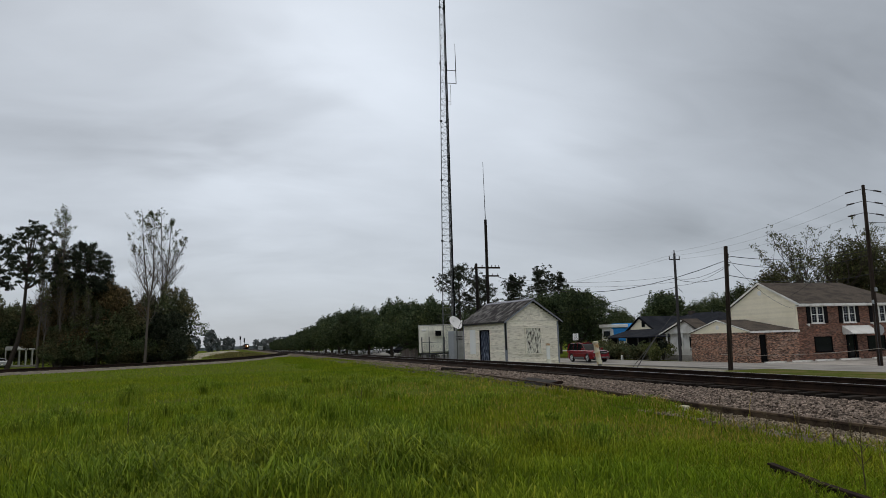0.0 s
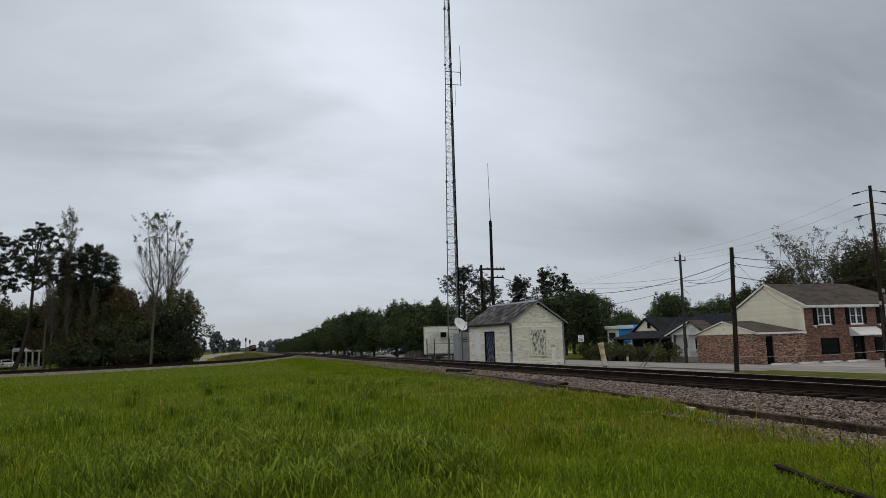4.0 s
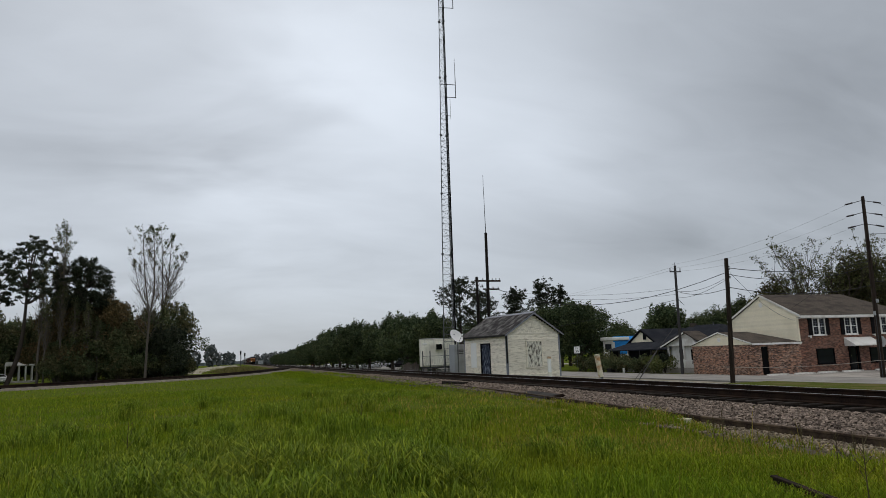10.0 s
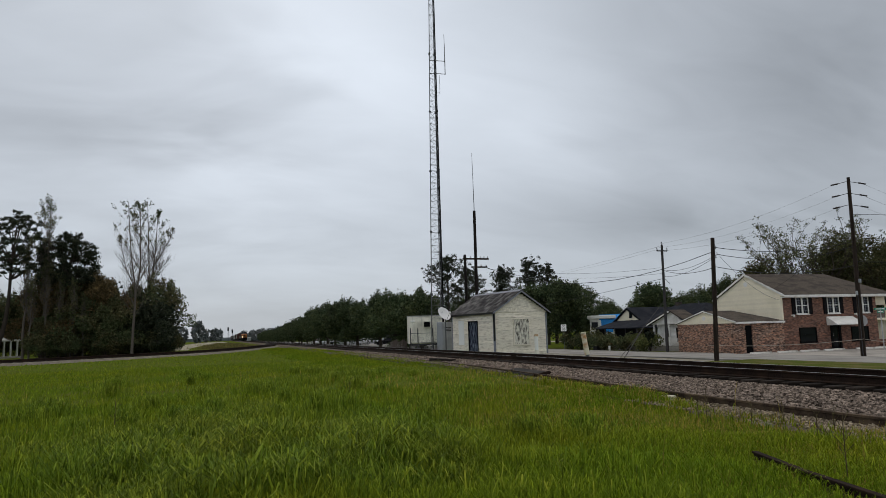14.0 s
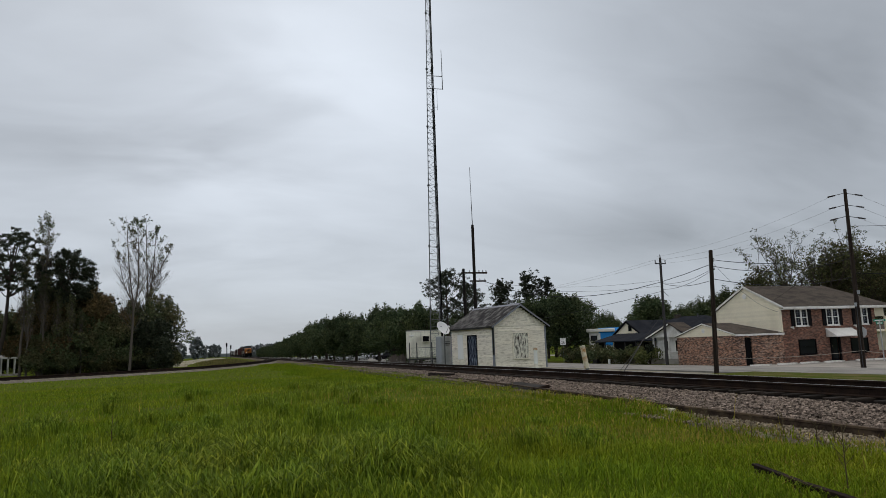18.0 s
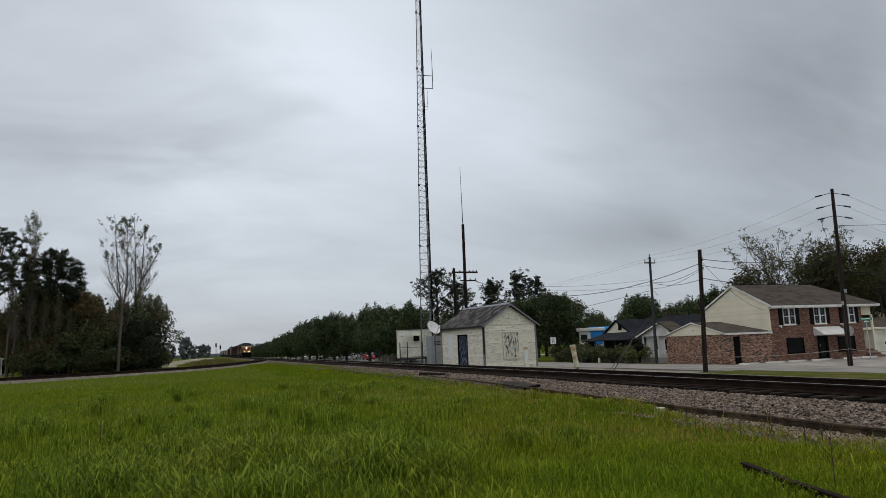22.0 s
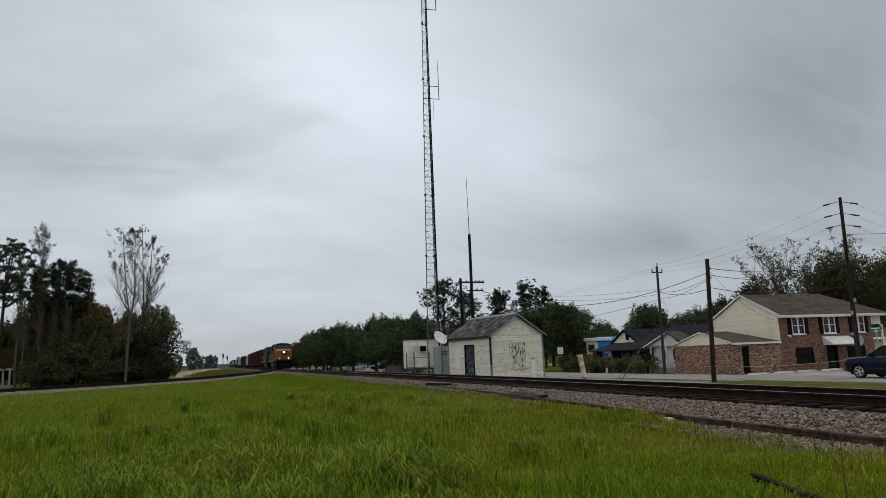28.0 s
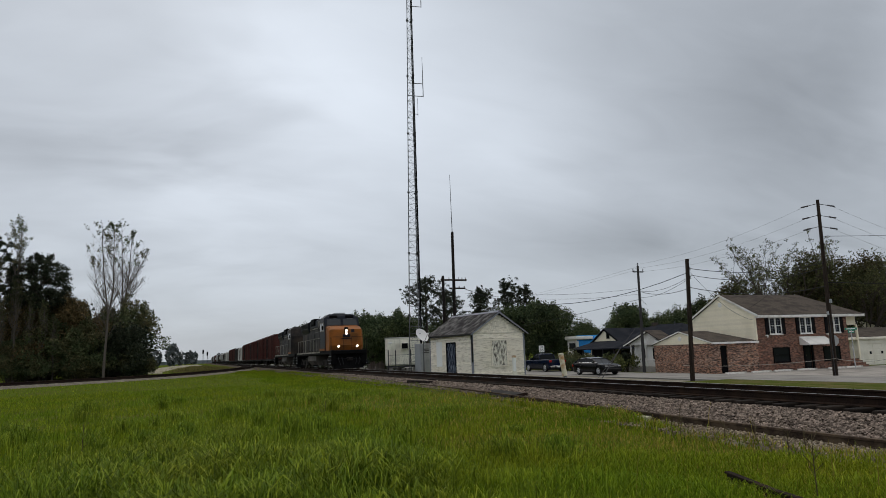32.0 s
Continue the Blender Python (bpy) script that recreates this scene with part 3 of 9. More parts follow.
def quick_mesh(name, co, faces_n, material, corner=4):
    """A mesh from arrays: co (n, 3), each run of `corner` vertices one face."""
    me = bpy.data.meshes.new(name)
    nv = len(co)
    me.vertices.add(nv)
    me.vertices.foreach_set("co", np.asarray(co, dtype=np.float32).ravel())
    me.loops.add(nv)
    me.loops.foreach_set("vertex_index", np.arange(nv, dtype=np.int32))
    me.polygons.add(faces_n)
    me.polygons.foreach_set("loop_start", np.arange(0, nv, corner, dtype=np.int32))
    me.update(calc_edges=True)
    me.materials.append(material)
    return me


# ---- ground, tracks, road ----
TX, RAIL_Z = 12.1, 0.5      # main track: centre line and rail head
ROAD0, ROAD1, ROAD_Z = 29.9, 36.6, -0.67
LOT_Z = -0.74
BEND = 0.065  # towards the camera the street leaves the railway by this much a metre, from y = 55 on


def smooth(a, b, x):
    t = min(1, max(0, (x - a) / (b - a)))
    return t * t * (3 - 2 * t)


def ground_z(x, y):
    z = -0.66 * smooth(14.0, 22, x) - 0.17 * smooth(21, 26, x)
    z += 0.06 * (noise.noise((x * 0.12, y * 0.12, 0.3))) * (1 - smooth(20, 26, x)) * smooth(3, 7, math.hypot(x, y))
    z -= 0.35 * smooth(-16, -30, x) * smooth(30, 60, y)
    return z


def spaced(pairs):
    out = []
    for a, b, s in pairs:
        n = max(1, round((b - a) / s))
        out += [a + (b - a) * i / n for i in range(n)]
    return out + [pairs[-1][1]]


gx = spaced([(-3000, -300, 300), (-300, -60, 20), (-60, -20, 4), (-20, 22, 1.0), (22, 60, 4), (60, 300, 20), (300, 3000, 300)])
gy = spaced([(-600, -40, 40), (-40, 0, 4), (0, 60, 1.0), (60, 140, 4), (140, 400, 20), (400, 4200, 200)])
mb = MB()
mb.v = [(x, y, ground_z(x, y)) for y in gy for x in gx]
nx = len(gx)
mb.f = [(j * nx + i, j * nx + i + 1, (j + 1) * nx + i + 1, (j + 1) * nx + i) for j in range(len(gy) - 1) for i in range(nx - 1)]
ground = tagged(part("ground", mb, MAT["ground"], smooth=True), "grassy flat ground reaching the horizon", "ground", kind="structure")

# the branch that leaves the main track and curves away
CURVE = [(12.1, 205), (11.6, 170), (9.6, 138), (6.6, 113), (2.8, 94), (-1.0, 80.5), (-6.3, 70.3), (-14.2, 62.0), (-25, 54), (-42, 44), (-66, 34)]


def spline(pts, step):
    out = []
    for i in range(len(pts) - 1):
        p0, p1, p2, p3 = (Vector(pts[max(0, min(len(pts) - 1, i + k))]) for k in (-1, 0, 1, 2))
        n = max(2, int((p2 - p1).length / step))
        for k in range(n):
            t = k / n
            out.append(0.5 * (2 * p1 + (p2 - p0) * t + (2 * p0 - 5 * p1 + 4 * p2 - p3) * t * t + (3 * p1 - p0 - 3 * p2 + p3) * t ** 3))
    return out + [Vector(pts[-1])]


BRANCH_Z = 0.42
branch = spline(CURVE, 1.5)
SIDING = spline([(11.0, 120), (10.5, 80), (10.05, 50), (9.55, 26), (9.0, 17), (8.62, 11), (8.5, 7), (8.5, 0), (8.6, -12)], 1.0)


def sweep(line, prof):
    """Sweep a profile (offset to the right of the way, height) along a flat line."""
    rings = []
    for i, p in enumerate(line):
        d = (line[min(i + 1, len(line) - 1)] - line[max(i - 1, 0)]).normalized()
        r = Vector((d.y, -d.x))
        rings.append([(p.x + r.x * a, p.y + r.y * a, b) for a, b in prof])
    return MB().loft(rings)


def rail_profile(off, top):
    w, h = 0.036, 0.18
    return [(off - 0.075, top - h), (off + 0.075, top - h), (off + 0.075, top - h + 0.014), (off + 0.012, top - h + 0.034), (off + 0.011, top - 0.045),
            (off + w, top - 0.034), (off + w, top - 0.006), (off + w - 0.008, top), (off - w + 0.008, top), (off - w, top - 0.006), (off - w, top - 0.034), (off - 0.011, top - 0.045), (off - 0.012, top - h + 0.034), (off - 0.075, top - h + 0.014)]


main_line = [Vector((TX, y)) for y in spaced([(-60, 0, 10), (0, 120, 4), (120, 1500, 60)])]
bed = [(-4.1, -0.3), (-3.0, 0.06), (-1.75, 0.235), (1.75, 0.235), (3.0, 0.05), (4.6, -0.75)]
tagged(part("ballast_bed", sweep([p for p in main_line if p.y <= 56], bed), MAT["gravel_bed"]), "grey crushed-stone ballast bed under the main track", "ballast", kind="structure")
tagged(part("far_ballast_bed", sweep([p for p in main_line if p.y >= 56], bed), MAT["bed_far"]), "brown-grey crushed-stone ballast bed further down the line", "ballast", kind="structure")
bedb = [(-2.7, -0.6), (-2.3, -0.1), (-1.45, 0.19), (1.6, 0.21), (2.4, 0.0), (2.9, -0.6)]
tagged(part("branch_ballast_bed", sweep(branch[14:], bedb), MAT["gravel_branch"]), "pale gravel ballast bed under the branch track", "ballast", kind="structure")
yard = [(-1.2, -0.2), (-0.9, 0.05), (0.6, 0.09), (2.6, 0.10), (2.8, -0.3)]
bank = [(-b, z) for b, z in yard][::-1]
tagged(part("siding_bed", sweep([Vector((p.x, p.y)) for p in SIDING if p.y <= 10.6], bank), MAT["gravel_pale"]), "pale dusty gravel beside the disused siding rail", "gravel", kind="structure")
overgrown = [(a if a < 0.8 else 0.10 + 0.25 * (a - 0.9) / 0.3, z) for a, z in bank]
tagged(part("far_siding_bed", sweep([Vector((p.x, p.y)) for p in SIDING if p.y >= 10.2], overgrown), MAT["gravel_pale"]), "dusty gravel strip between siding rail and main line", "gravel", kind="structure")

track = thing("main_track", (0, 0, 0), "straight main railway track with dark rusty rails on ballast", "railway track", kind="structure")
for s in (-0.7175 - 0.036, 0.7175 + 0.036):
    r = part("rail", sweep(main_line, rail_profile(s, RAIL_Z)), MAT["rail"], track, "rusty steel rail")
    part("rail_head", sweep(main_line, [(s - 0.024, RAIL_Z - 0.002), (s + 0.024, RAIL_Z - 0.002), (s + 0.022, RAIL_Z + 0.003), (s - 0.022, RAIL_Z + 0.003)]), MAT["railtop"], r, "worn bright running surface")
btrack = thing("branch_track", (0, 0, 0), "curved branch railway track leaving the main line", "railway track", kind="structure")
for s in (-0.7535, 0.7535):
    part("rail", sweep(branch, rail_profile(s, BRANCH_Z)), MAT["rail"], btrack, "rusty steel rail")
strack = thing("siding_rail", (0, 0, 0), "disused rusty siding rail half sunk in gravel and weeds", "rail", kind="structure")
part("rail", sweep(SIDING, rail_profile(0, 0.205)), MAT["railrust"], strack)
stub = thing("rail_stub", (0, 0, 0), "short rusty rail end lying in the grass", "rail")
part("rail", sweep([Vector(p) for p in ((5.56, 6.16), (5.44, 5.8), (5.24, 5.2), (4.95, 4.0), (4.55, 0.6))], [(a, 0.125 + (b - 0.21) * 0.6) for a, b in rail_profile(0, 0.21)]), MAT["rail"], stub)
rng = random.Random(5)
tie_me = MB().cbox(-1.3, 1.3, -0.11, 0.11, -0.16, 0.0, 0.015).mesh("tie", MAT["tie"])
for i in range(270):
    y = -2 + i * 0.52
    part("tie", tie_me, None, track, at=(TX + rng.uniform(-0.05, 0.05), y + rng.uniform(-0.03, 0.03), 0.322 + rng.uniform(-0.012, 0.006), 0, 0, rng.uniform(-1.2, 1.2)))
mb = MB()
for i in range(500):
    y = 138.4 + i * 0.6
    mb.box(TX - 1.3, TX + 1.3, y - 0.11, y + 0.11, 0.2, 0.318)
tagged(part("ties", mb, MAT["tie"], track), kind="stuff")
mb = MB()
for i in range(len(branch) - 1):
    p, d = branch[i], (branch[i + 1] - branch[i])
    n = max(1, int(d.length / 0.55))
    for k in range(n):
        c = p + d * (k / n)
        e = d.normalized()
        m = Matrix(((e.y, e.x, 0, c.x), (-e.x, e.y, 0, c.y), (0, 0, 1, 0), (0, 0, 0, 1)))
        q = MB().box(-1.3, 1.3, -0.11, 0.11, 0.1, 0.238)
        mb.add([m @ Vector(v) for v in q.v], q.f)
tagged(part("ties", mb, MAT["tie"], btrack), kind="stuff")

# road, lot, verge
def bend(y):
    return BEND * max(0.0, 55 - y)


mb = MB().loft([[(x + bend(y), y, z) for x, z in ((ROAD0, -1.1), (ROAD1, -1.1), (ROAD1, ROAD_Z - 0.02), ((ROAD0 + ROAD1) / 2, ROAD_Z + 0.03), (ROAD0, ROAD_Z - 0.02))] for y in (-80, 20, 52, 55, 58, 300, 900)])
tagged(part("road", mb, MAT["asphalt"]), "worn light-grey asphalt street running beside the railway", "road", kind="structure")
mb = MB().cbox(ROAD1 + 0.002, 75, 14, 42.9, -1.1, LOT_Z, 0.02)
tagged(part("parking_lot", mb, MAT["concrete"]), "stained pale concrete parking lot before the brick house", "parking lot", kind="structure")
mb = MB().loft([[(x + (bend(y) if x > 28 else 0), y, z) for x, z in ((26.2, -1.1), (29.55, -1.1), (29.55, -0.64), (29.4, -0.60), (26.35, -0.60), (26.2, -0.64))] for y in (-60, 10, 33.5)])
tagged(part("verge", mb, MAT["lawn"]), "narrow strip of mown grass along the street", "grass verge", kind="structure")
mb = MB().loft([[(x + bend(y), y, z) for x, z in ((29.555, -1.1), (ROAD0 - 0.004, -1.1), (ROAD0 - 0.004, -0.655), (29.555, -0.64))] for y in (-60, 10, 33.5)])
tagged(part("road_edge", mb, MAT["curb"]), "pale concrete edging between the verge and the street", "edging", kind="structure")
mb = MB().cbox(25.6, ROAD0 - 0.004, 33.52, 84, -1.1, -0.71, 0.02)
tagged(part("shoulder", mb, MAT["shoulder"]), "pale gravel shoulder between the street and the railway", "gravel", kind="structure")
mb = MB().cbox(ROAD1 + 0.012, 38.55, 49.6, 82, -1.1, -0.715, 0.02)
tagged(part("front_lawn", mb, MAT["lawn"]), "strip of rough lawn before the old houses", "lawn", kind="structure")
mb = MB().cbox(ROAD1 + 0.01, 37.75, 43.0, 49.5, -1.1, -0.70, 0.02)
tagged(part("pavement", mb, MAT["concrete"]), "pale concrete apron before the brick annex", "pavement", kind="structure")


# ---- buildings ----
def wall_cells(mb, axis, u0, u1, z0, z1, w0, w1, holes=()):
    """A wall slab from u0 to u1 along its axis, w0 to w1 thick, with rectangular openings (ua, ub, za, zb) through it."""
    us = sorted({u0, u1, *[h[0] for h in holes], *[h[1] for h in holes]})
    zs = sorted({z0, z1, *[h[2] for h in holes], *[h[3] for h in holes]})
    nu, nz_ = len(us) - 1, len(zs) - 1
    full = {(i, j) for i in range(nu) for j in range(nz_) if not any(h[0] <= us[i] and us[i + 1] <= h[1] and h[2] <= zs[j] and zs[j + 1] <= h[3] for h in holes)}
    index, vs, fs = {}, [], []

    def vid(i, j, k):
        if (i, j, k) not in index:
            index[i, j, k] = len(vs)
            w = (w0, w1)[k]
            vs.append((us[i], w, zs[j]) if axis == "x" else (w, us[i], zs[j]))
        return index[i, j, k]

    for i, j in full:
        for k in (0, 1):
            fs.append([vid(i, j, k), vid(i + 1, j, k), vid(i + 1, j + 1, k), vid(i, j + 1, k)])
        for di, dj, a, b in ((-1, 0, (i, j), (i, j + 1)), (1, 0, (i + 1, j), (i + 1, j + 1)), (0, -1, (i, j), (i + 1, j)), (0, 1, (i, j + 1), (i + 1, j + 1))):
            if (i + di, j + dj) not in full:
                fs.append([vid(*a, 0), vid(*b, 0), vid(*b, 1), vid(*a, 1)])
    return mb.add(vs, fs)


def siding(parent, axis, u0, u1, z0, rows, h, w, out, material, clip=None, name="siding_board", holes=(), lap=0.018):
    """Lapped boards on a wall; clip(z) gives the ends of the wall at that height; out is +1 or -1, the way the wall faces."""
    put = (lambda u, v, z: (v, u, z)) if axis == "y" else (lambda u, v, z: (u, v, z))
    for i in range(rows):
        za, zb = z0 + i * h, z0 + (i + 1) * h + 0.01
        a, b = (u0, u1) if clip is None else clip(za)
        c, d = (u0, u1) if clip is None else clip(zb)
        if b - a < 0.05:
            continue
        if d < c:
            c = d = (c + d) / 2
        spans = [(a, b, c, d)]
        for (ha, hb, hc, hd) in holes:
            if hc < za + h * 0.5 < hd:
                nxt = []
                for p, q, r, t in spans:
                    nxt += [(p, q, r, t)] if hb <= p or ha >= q else [s_ for s_ in ((p, ha, r, ha), (hb, q, hb, t)) if s_[1] - s_[0] > 0.03]
                spans = nxt
        for p, q, r, t in spans:
            v0, v1, v2 = w, w + out * (0.004 + lap), w + out * 0.005
            vs = [put(p, v0, za), put(q, v0, za), put(q, v1, za), put(p, v1, za), put(r, v0, zb), put(t, v0, zb), put(t, v2, zb), put(r, v2, zb)]
            part(name, MB().add(vs, [(0, 1, 2, 3), (4, 7, 6, 5), (0, 4, 5, 1), (1, 5, 6, 2), (2, 6, 7, 3), (3, 7, 4, 0)]), material, parent)


def sash_window(parent, x, z0, w, h, y, mid=True, frame_mat=None, cols=2, bar=0.03, lights=False):
    """A sash window in a wall that faces -Y: frame, sill, panes and glazing bars."""
    fm = frame_mat or MAT["white"]
    win = part("window", wall_cells(MB(), "x", x, x + w, z0, z0 + h, y - 0.05, y + 0.06, [(x + 0.07, x + w - 0.07, z0 + 0.07, z0 + h - 0.07)]), fm, parent, "framed sash window")
    part("pane", MB().box(x + 0.07, x + w - 0.07, y + 0.012, y + 0.024, z0 + 0.07, z0 + h - 0.07), MAT["glass"], win)
    if mid:
        part("meeting_rail", MB().box(x + 0.07, x + w - 0.07, y - 0.02, y + 0.01, z0 + h * 0.5 - 0.025, z0 + h * 0.5 + 0.025), fm, win)
    for c in range(1, cols):
        cx = x + w * c / cols
        part("glazing_bar", MB().box(cx - bar, cx + bar, y - 0.045, y + 0.011, z0 + 0.07, z0 + h - 0.07), fm, win)
    if lights:  # thin bars that split each half into small panes
        for c in range(cols):
            cx = x + 0.07 + (w - 0.14) * (c + 0.5) / cols
            part("muntin", MB().box(cx - 0.007, cx + 0.007, y - 0.002, y + 0.011, z0 + 0.07, z0 + h - 0.07), MAT["trimgrey"], win)
        for k in (1, 2, 4, 5):
            zk = z0 + 0.07 + (h - 0.14) * k / 6
            part("muntin", MB().box(x + 0.07, x + w - 0.07, y - 0.002, y + 0.0105, zk - 0.007, zk + 0.007), MAT["trimgrey"], win)
    part("sill", MB().cbox(x - 0.05, x + w + 0.05, y - 0.10, y + 0.05, z0 - 0.07, z0, 0.01), fm, win)
    return win


def brick_house():
    HX0, HX1, HY0, HY1, EZ, PZ = 42.78, 52.85, 43.0, 50.45, 3.62, 5.53
    B = LOT_Z - 0.1
    h = thing("brick_house", (0, 0, 0), "two-storey red brick house with cream siding gable and dark shingle roof", "house")
    ups = [(44.17, 45.46), (47.46, 48.76), (50.70, 51.99)]
    lows = [(44.3, 46.07, -0.06, 1.12), (49.8, 51.7, -0.1, 1.08)]
    door = (47.7, 48.55, LOT_Z, 1.30)
    holes = [(a + 0.02, b - 0.02, 2.22, 3.56) for a, b in ups] + lows + [door]
    part("front_wall", wall_cells(MB(), "x", HX0, HX1, B, EZ, HY0, HY0 + 0.25, holes), MAT["brick"], h, "red brick wall")
    part("back_wall", MB().box(HX0, HX1, HY1 - 0.25, HY1, B, EZ), MAT["brick"], h)
    part("end_wall", MB().box(HX1 - 0.25, HX1, HY0 + 0.25, HY1 - 0.25, B, EZ), MAT["brick"], h)
    mb = MB().box(HX0, HX0 + 0.25, HY0 + 0.25, HY1 - 0.25, B, EZ)
    mb.prism([(HY0 - 0.34, EZ + 0.02), (HY1 + 0.34, EZ + 0.02), ((HY0 + HY1) / 2, PZ + 0.10)], "x", HX0 + 0.02, HX0 + 0.2)
    part("gable_wall", mb, MAT["cream"], h, "cream gable wall")

    def clip(z):
        if z < EZ:
            return (HY0 + 0.12, HY1 - 0.05)
        k = (z - EZ) / (PZ + 0.08 - EZ)
        m = (HY0 + HY1) / 2
        return (HY0 - 0.30 + (m - HY0 + 0.3) * k, HY1 + 0.30 - (HY1 - m + 0.3) * k)

    siding(h, "y", 0, 0, 1.45, 27, 0.165, HX0, -1, MAT["cream"], clip, lap=0.02)
    part("corner_board", MB().box(HX0 - 0.03, HX0 + 0.1, HY0 - 0.004, HY0 + 0.12, 1.5, EZ), MAT["cream"], h)
    # hipped at the far end, gabled at this end
    ov, m, t = 0.42, (HY0 + HY1) / 2, 0.14
    x0, xr, x1 = HX0 - 0.10, 51.6, 54.55
    ez = EZ + 0.02
    V = [(x0, HY0 - ov, ez), (x1, HY0 - ov, ez), (x1, HY1 + ov, ez), (x0, HY1 + ov, ez), (x0, m, PZ + 0.12), (xr, m, PZ + 0.12)]
    V += [(a, b, c + t) for a, b, c in V]
    part("roof", MB().add(V, [(6, 7, 11, 10), (7, 8, 11), (8, 9, 10, 11), (0, 4, 5, 1), (1, 5, 2), (2, 5, 4, 3), (0, 1, 7, 6), (1, 2, 8, 7), (2, 3, 9, 8), (0, 6, 10, 4), (3, 4, 10, 9)]), MAT["shingle_dark"], h, "dark grey-brown asphalt shingle roof")
    part("fascia", MB().box(x0 + 0.002, x1 + 0.02, HY0 - ov - 0.03, HY0 - ov - 0.002, ez - 0.06, ez + 0.11), MAT["white"], h, "white fascia board")
    part("soffit", MB().box(x0 + 0.05, x1, HY0 - ov, HY0 - 0.002, ez - 0.10, ez - 0.04), MAT["white"], h)
    for s, nm in ((-1, "barge_board"), (1, "barge_board")):
        ya, yb = m, (HY0 - ov if s < 0 else HY1 + ov)
        part(nm, MB().prism([(ya, PZ + 0.27), (yb, ez + 0.15), (yb, ez - 0.02), (ya, PZ + 0.10)], "x", x0 - 0.04, x0 - 0.002), MAT["white"], h, "white barge board")
    part("gable_vent", MB().lathe([(0.22, HX0 - 0.06), (0.22, HX0 - 0.02)], 8, "x", (0, m, 4.9)), MAT["white"], h)
    part("roof_vent", MB().cbox(46.6, 46.95, 45.0, 45.3, 4.72, 4.92, 0.02), MAT["white"], h)
    for a, b in ups:
        sash_window(h, a, 2.2, b - a, 1.38, HY0 - 0.02, cols=2, bar=0.07, lights=True)
        for sx in (a - 0.42, b + 0.04):
            sh = part("shutter", MB().cbox(sx, sx + 0.38, HY0 - 0.07, HY0 - 0.006, 2.18, 3.58, 0.01), MAT["shutter"], h, "black louvred shutter")
            for k in range(9):
                zk = 2.28 + k * 0.14
                part("slat", MB().box(sx + 0.05, sx + 0.33, HY0 - 0.082, HY0 - 0.072, zk, zk + 0.09), MAT["shutter"], sh)
    for a, b, c, d in lows:
        sash_window(h, a, c, b - a, d - c, HY0 - 0.02, frame_mat=MAT["black"], cols=1)
    dr = part("front_door", MB().cbox(47.78, 48.47, HY0 + 0.06, HY0 + 0.11, LOT_Z + 0.06, 1.22, 0.01), MAT["black"], h, "black glazed front door")
    part("door_pane", MB().box(47.9, 48.35, HY0 + 0.048, HY0 + 0.056, LOT_Z + 0.25, 1.1), MAT["glass"], dr)
    part("door_handle", MB().tube((47.86, HY0 + 0.02, 0.35), (47.86, HY0 + 0.02, 0.55), 0.015, n=6), MAT["chrome"], dr)
    part("door_frame", wall_cells(MB(), "x", 47.58, 48.67, LOT_Z, 1.36, HY0 - 0.06, HY0 + 0.04, [(47.76, 48.49, LOT_Z, 1.24)]), MAT["black"], h, "black door frame")
    part("door_sill", MB().cbox(47.6, 48.65, HY0 - 0.25, HY0 + 0.05, LOT_Z, LOT_Z + 0.07, 0.01), MAT["white"], h)
    aw = MB().prism([(HY0 - 0.01, 1.95), (HY0 - 0.01, 1.86), (HY0 - 1.05, 1.24), (HY0 - 1.07, 1.30)], "x", 47.25, 50.1)
    aw.prism([(HY0 - 0.01, 1.86), (HY0 - 1.05, 1.24), (HY0 - 0.01, 1.24)], "x", 47.25, 47.28)
    part("awning", aw, MAT["white"], h, "white metal door awning")
    for px, pz in ((43.62, 2.05), (50.3, 2.05)):
        lamp = part("wall_lamp", MB().cbox(px, px + 0.22, HY0 - 0.2, HY0 - 0.005, pz, pz + 0.12, 0.02), MAT["white"], h, "white twin floodlight")
        part("lamp_head", MB().tube((px + 0.05, HY0 - 0.2, pz + 0.04), (px - 0.02, HY0 - 0.34, pz - 0.03), 0.05, 0.075), MAT["white"], lamp)
    # cream porch bay under the end of the roof
    part("bay_wall", MB().box(HX1 + 0.002, 54.35, HY0 + 0.35, HY1 - 0.4, 2.85, EZ), MAT["cream"], h, "cream sided bay")
    part("bay_post", MB().cbox(54.2, 54.36, HY0 + 0.2, HY0 + 0.34, B, 2.85, 0.01), MAT["cream"], h)
    part("bay_back", MB().box(HX1 + 0.002, 54.3, HY0 + 1.9, HY0 + 2.05, B, 2.85), MAT["greymetal"], h, "grey recessed wall")
    part("bay_floor", MB().box(HX1 + 0.002, 54.35, HY0 + 0.3, HY0 + 1.9, 1.55, 1.70), MAT["cream"], h)
    for k in range(4):
        part("step", MB().cbox(HX1 + 0.1, 54.3, HY0 - 0.5 + k * 0.28, HY0 - 0.2 + k * 0.28, B, LOT_Z + 0.17 * (k + 1), 0.01), MAT["brick"], h)
    # brick annex with its own low gable, joined to the house
    AX, AY1, AE, AP = 38.08, 50.1, 1.62, 2.60
    d = (38.95, 39.65, LOT_Z, 1.42)
    an = part("annex_wall", wall_cells(MB(), "x", AX, HX0 - 0.002, B, AE, HY0, HY0 + 0.25, [d]), MAT["brick_mix"], h, "mottled brick annex wall")
    part("annex_gable_wall", MB().box(AX, AX + 0.25, HY0 + 0.25, AY1, B, AE), MAT["brick_mix"], h, "mottled brick annex wall")
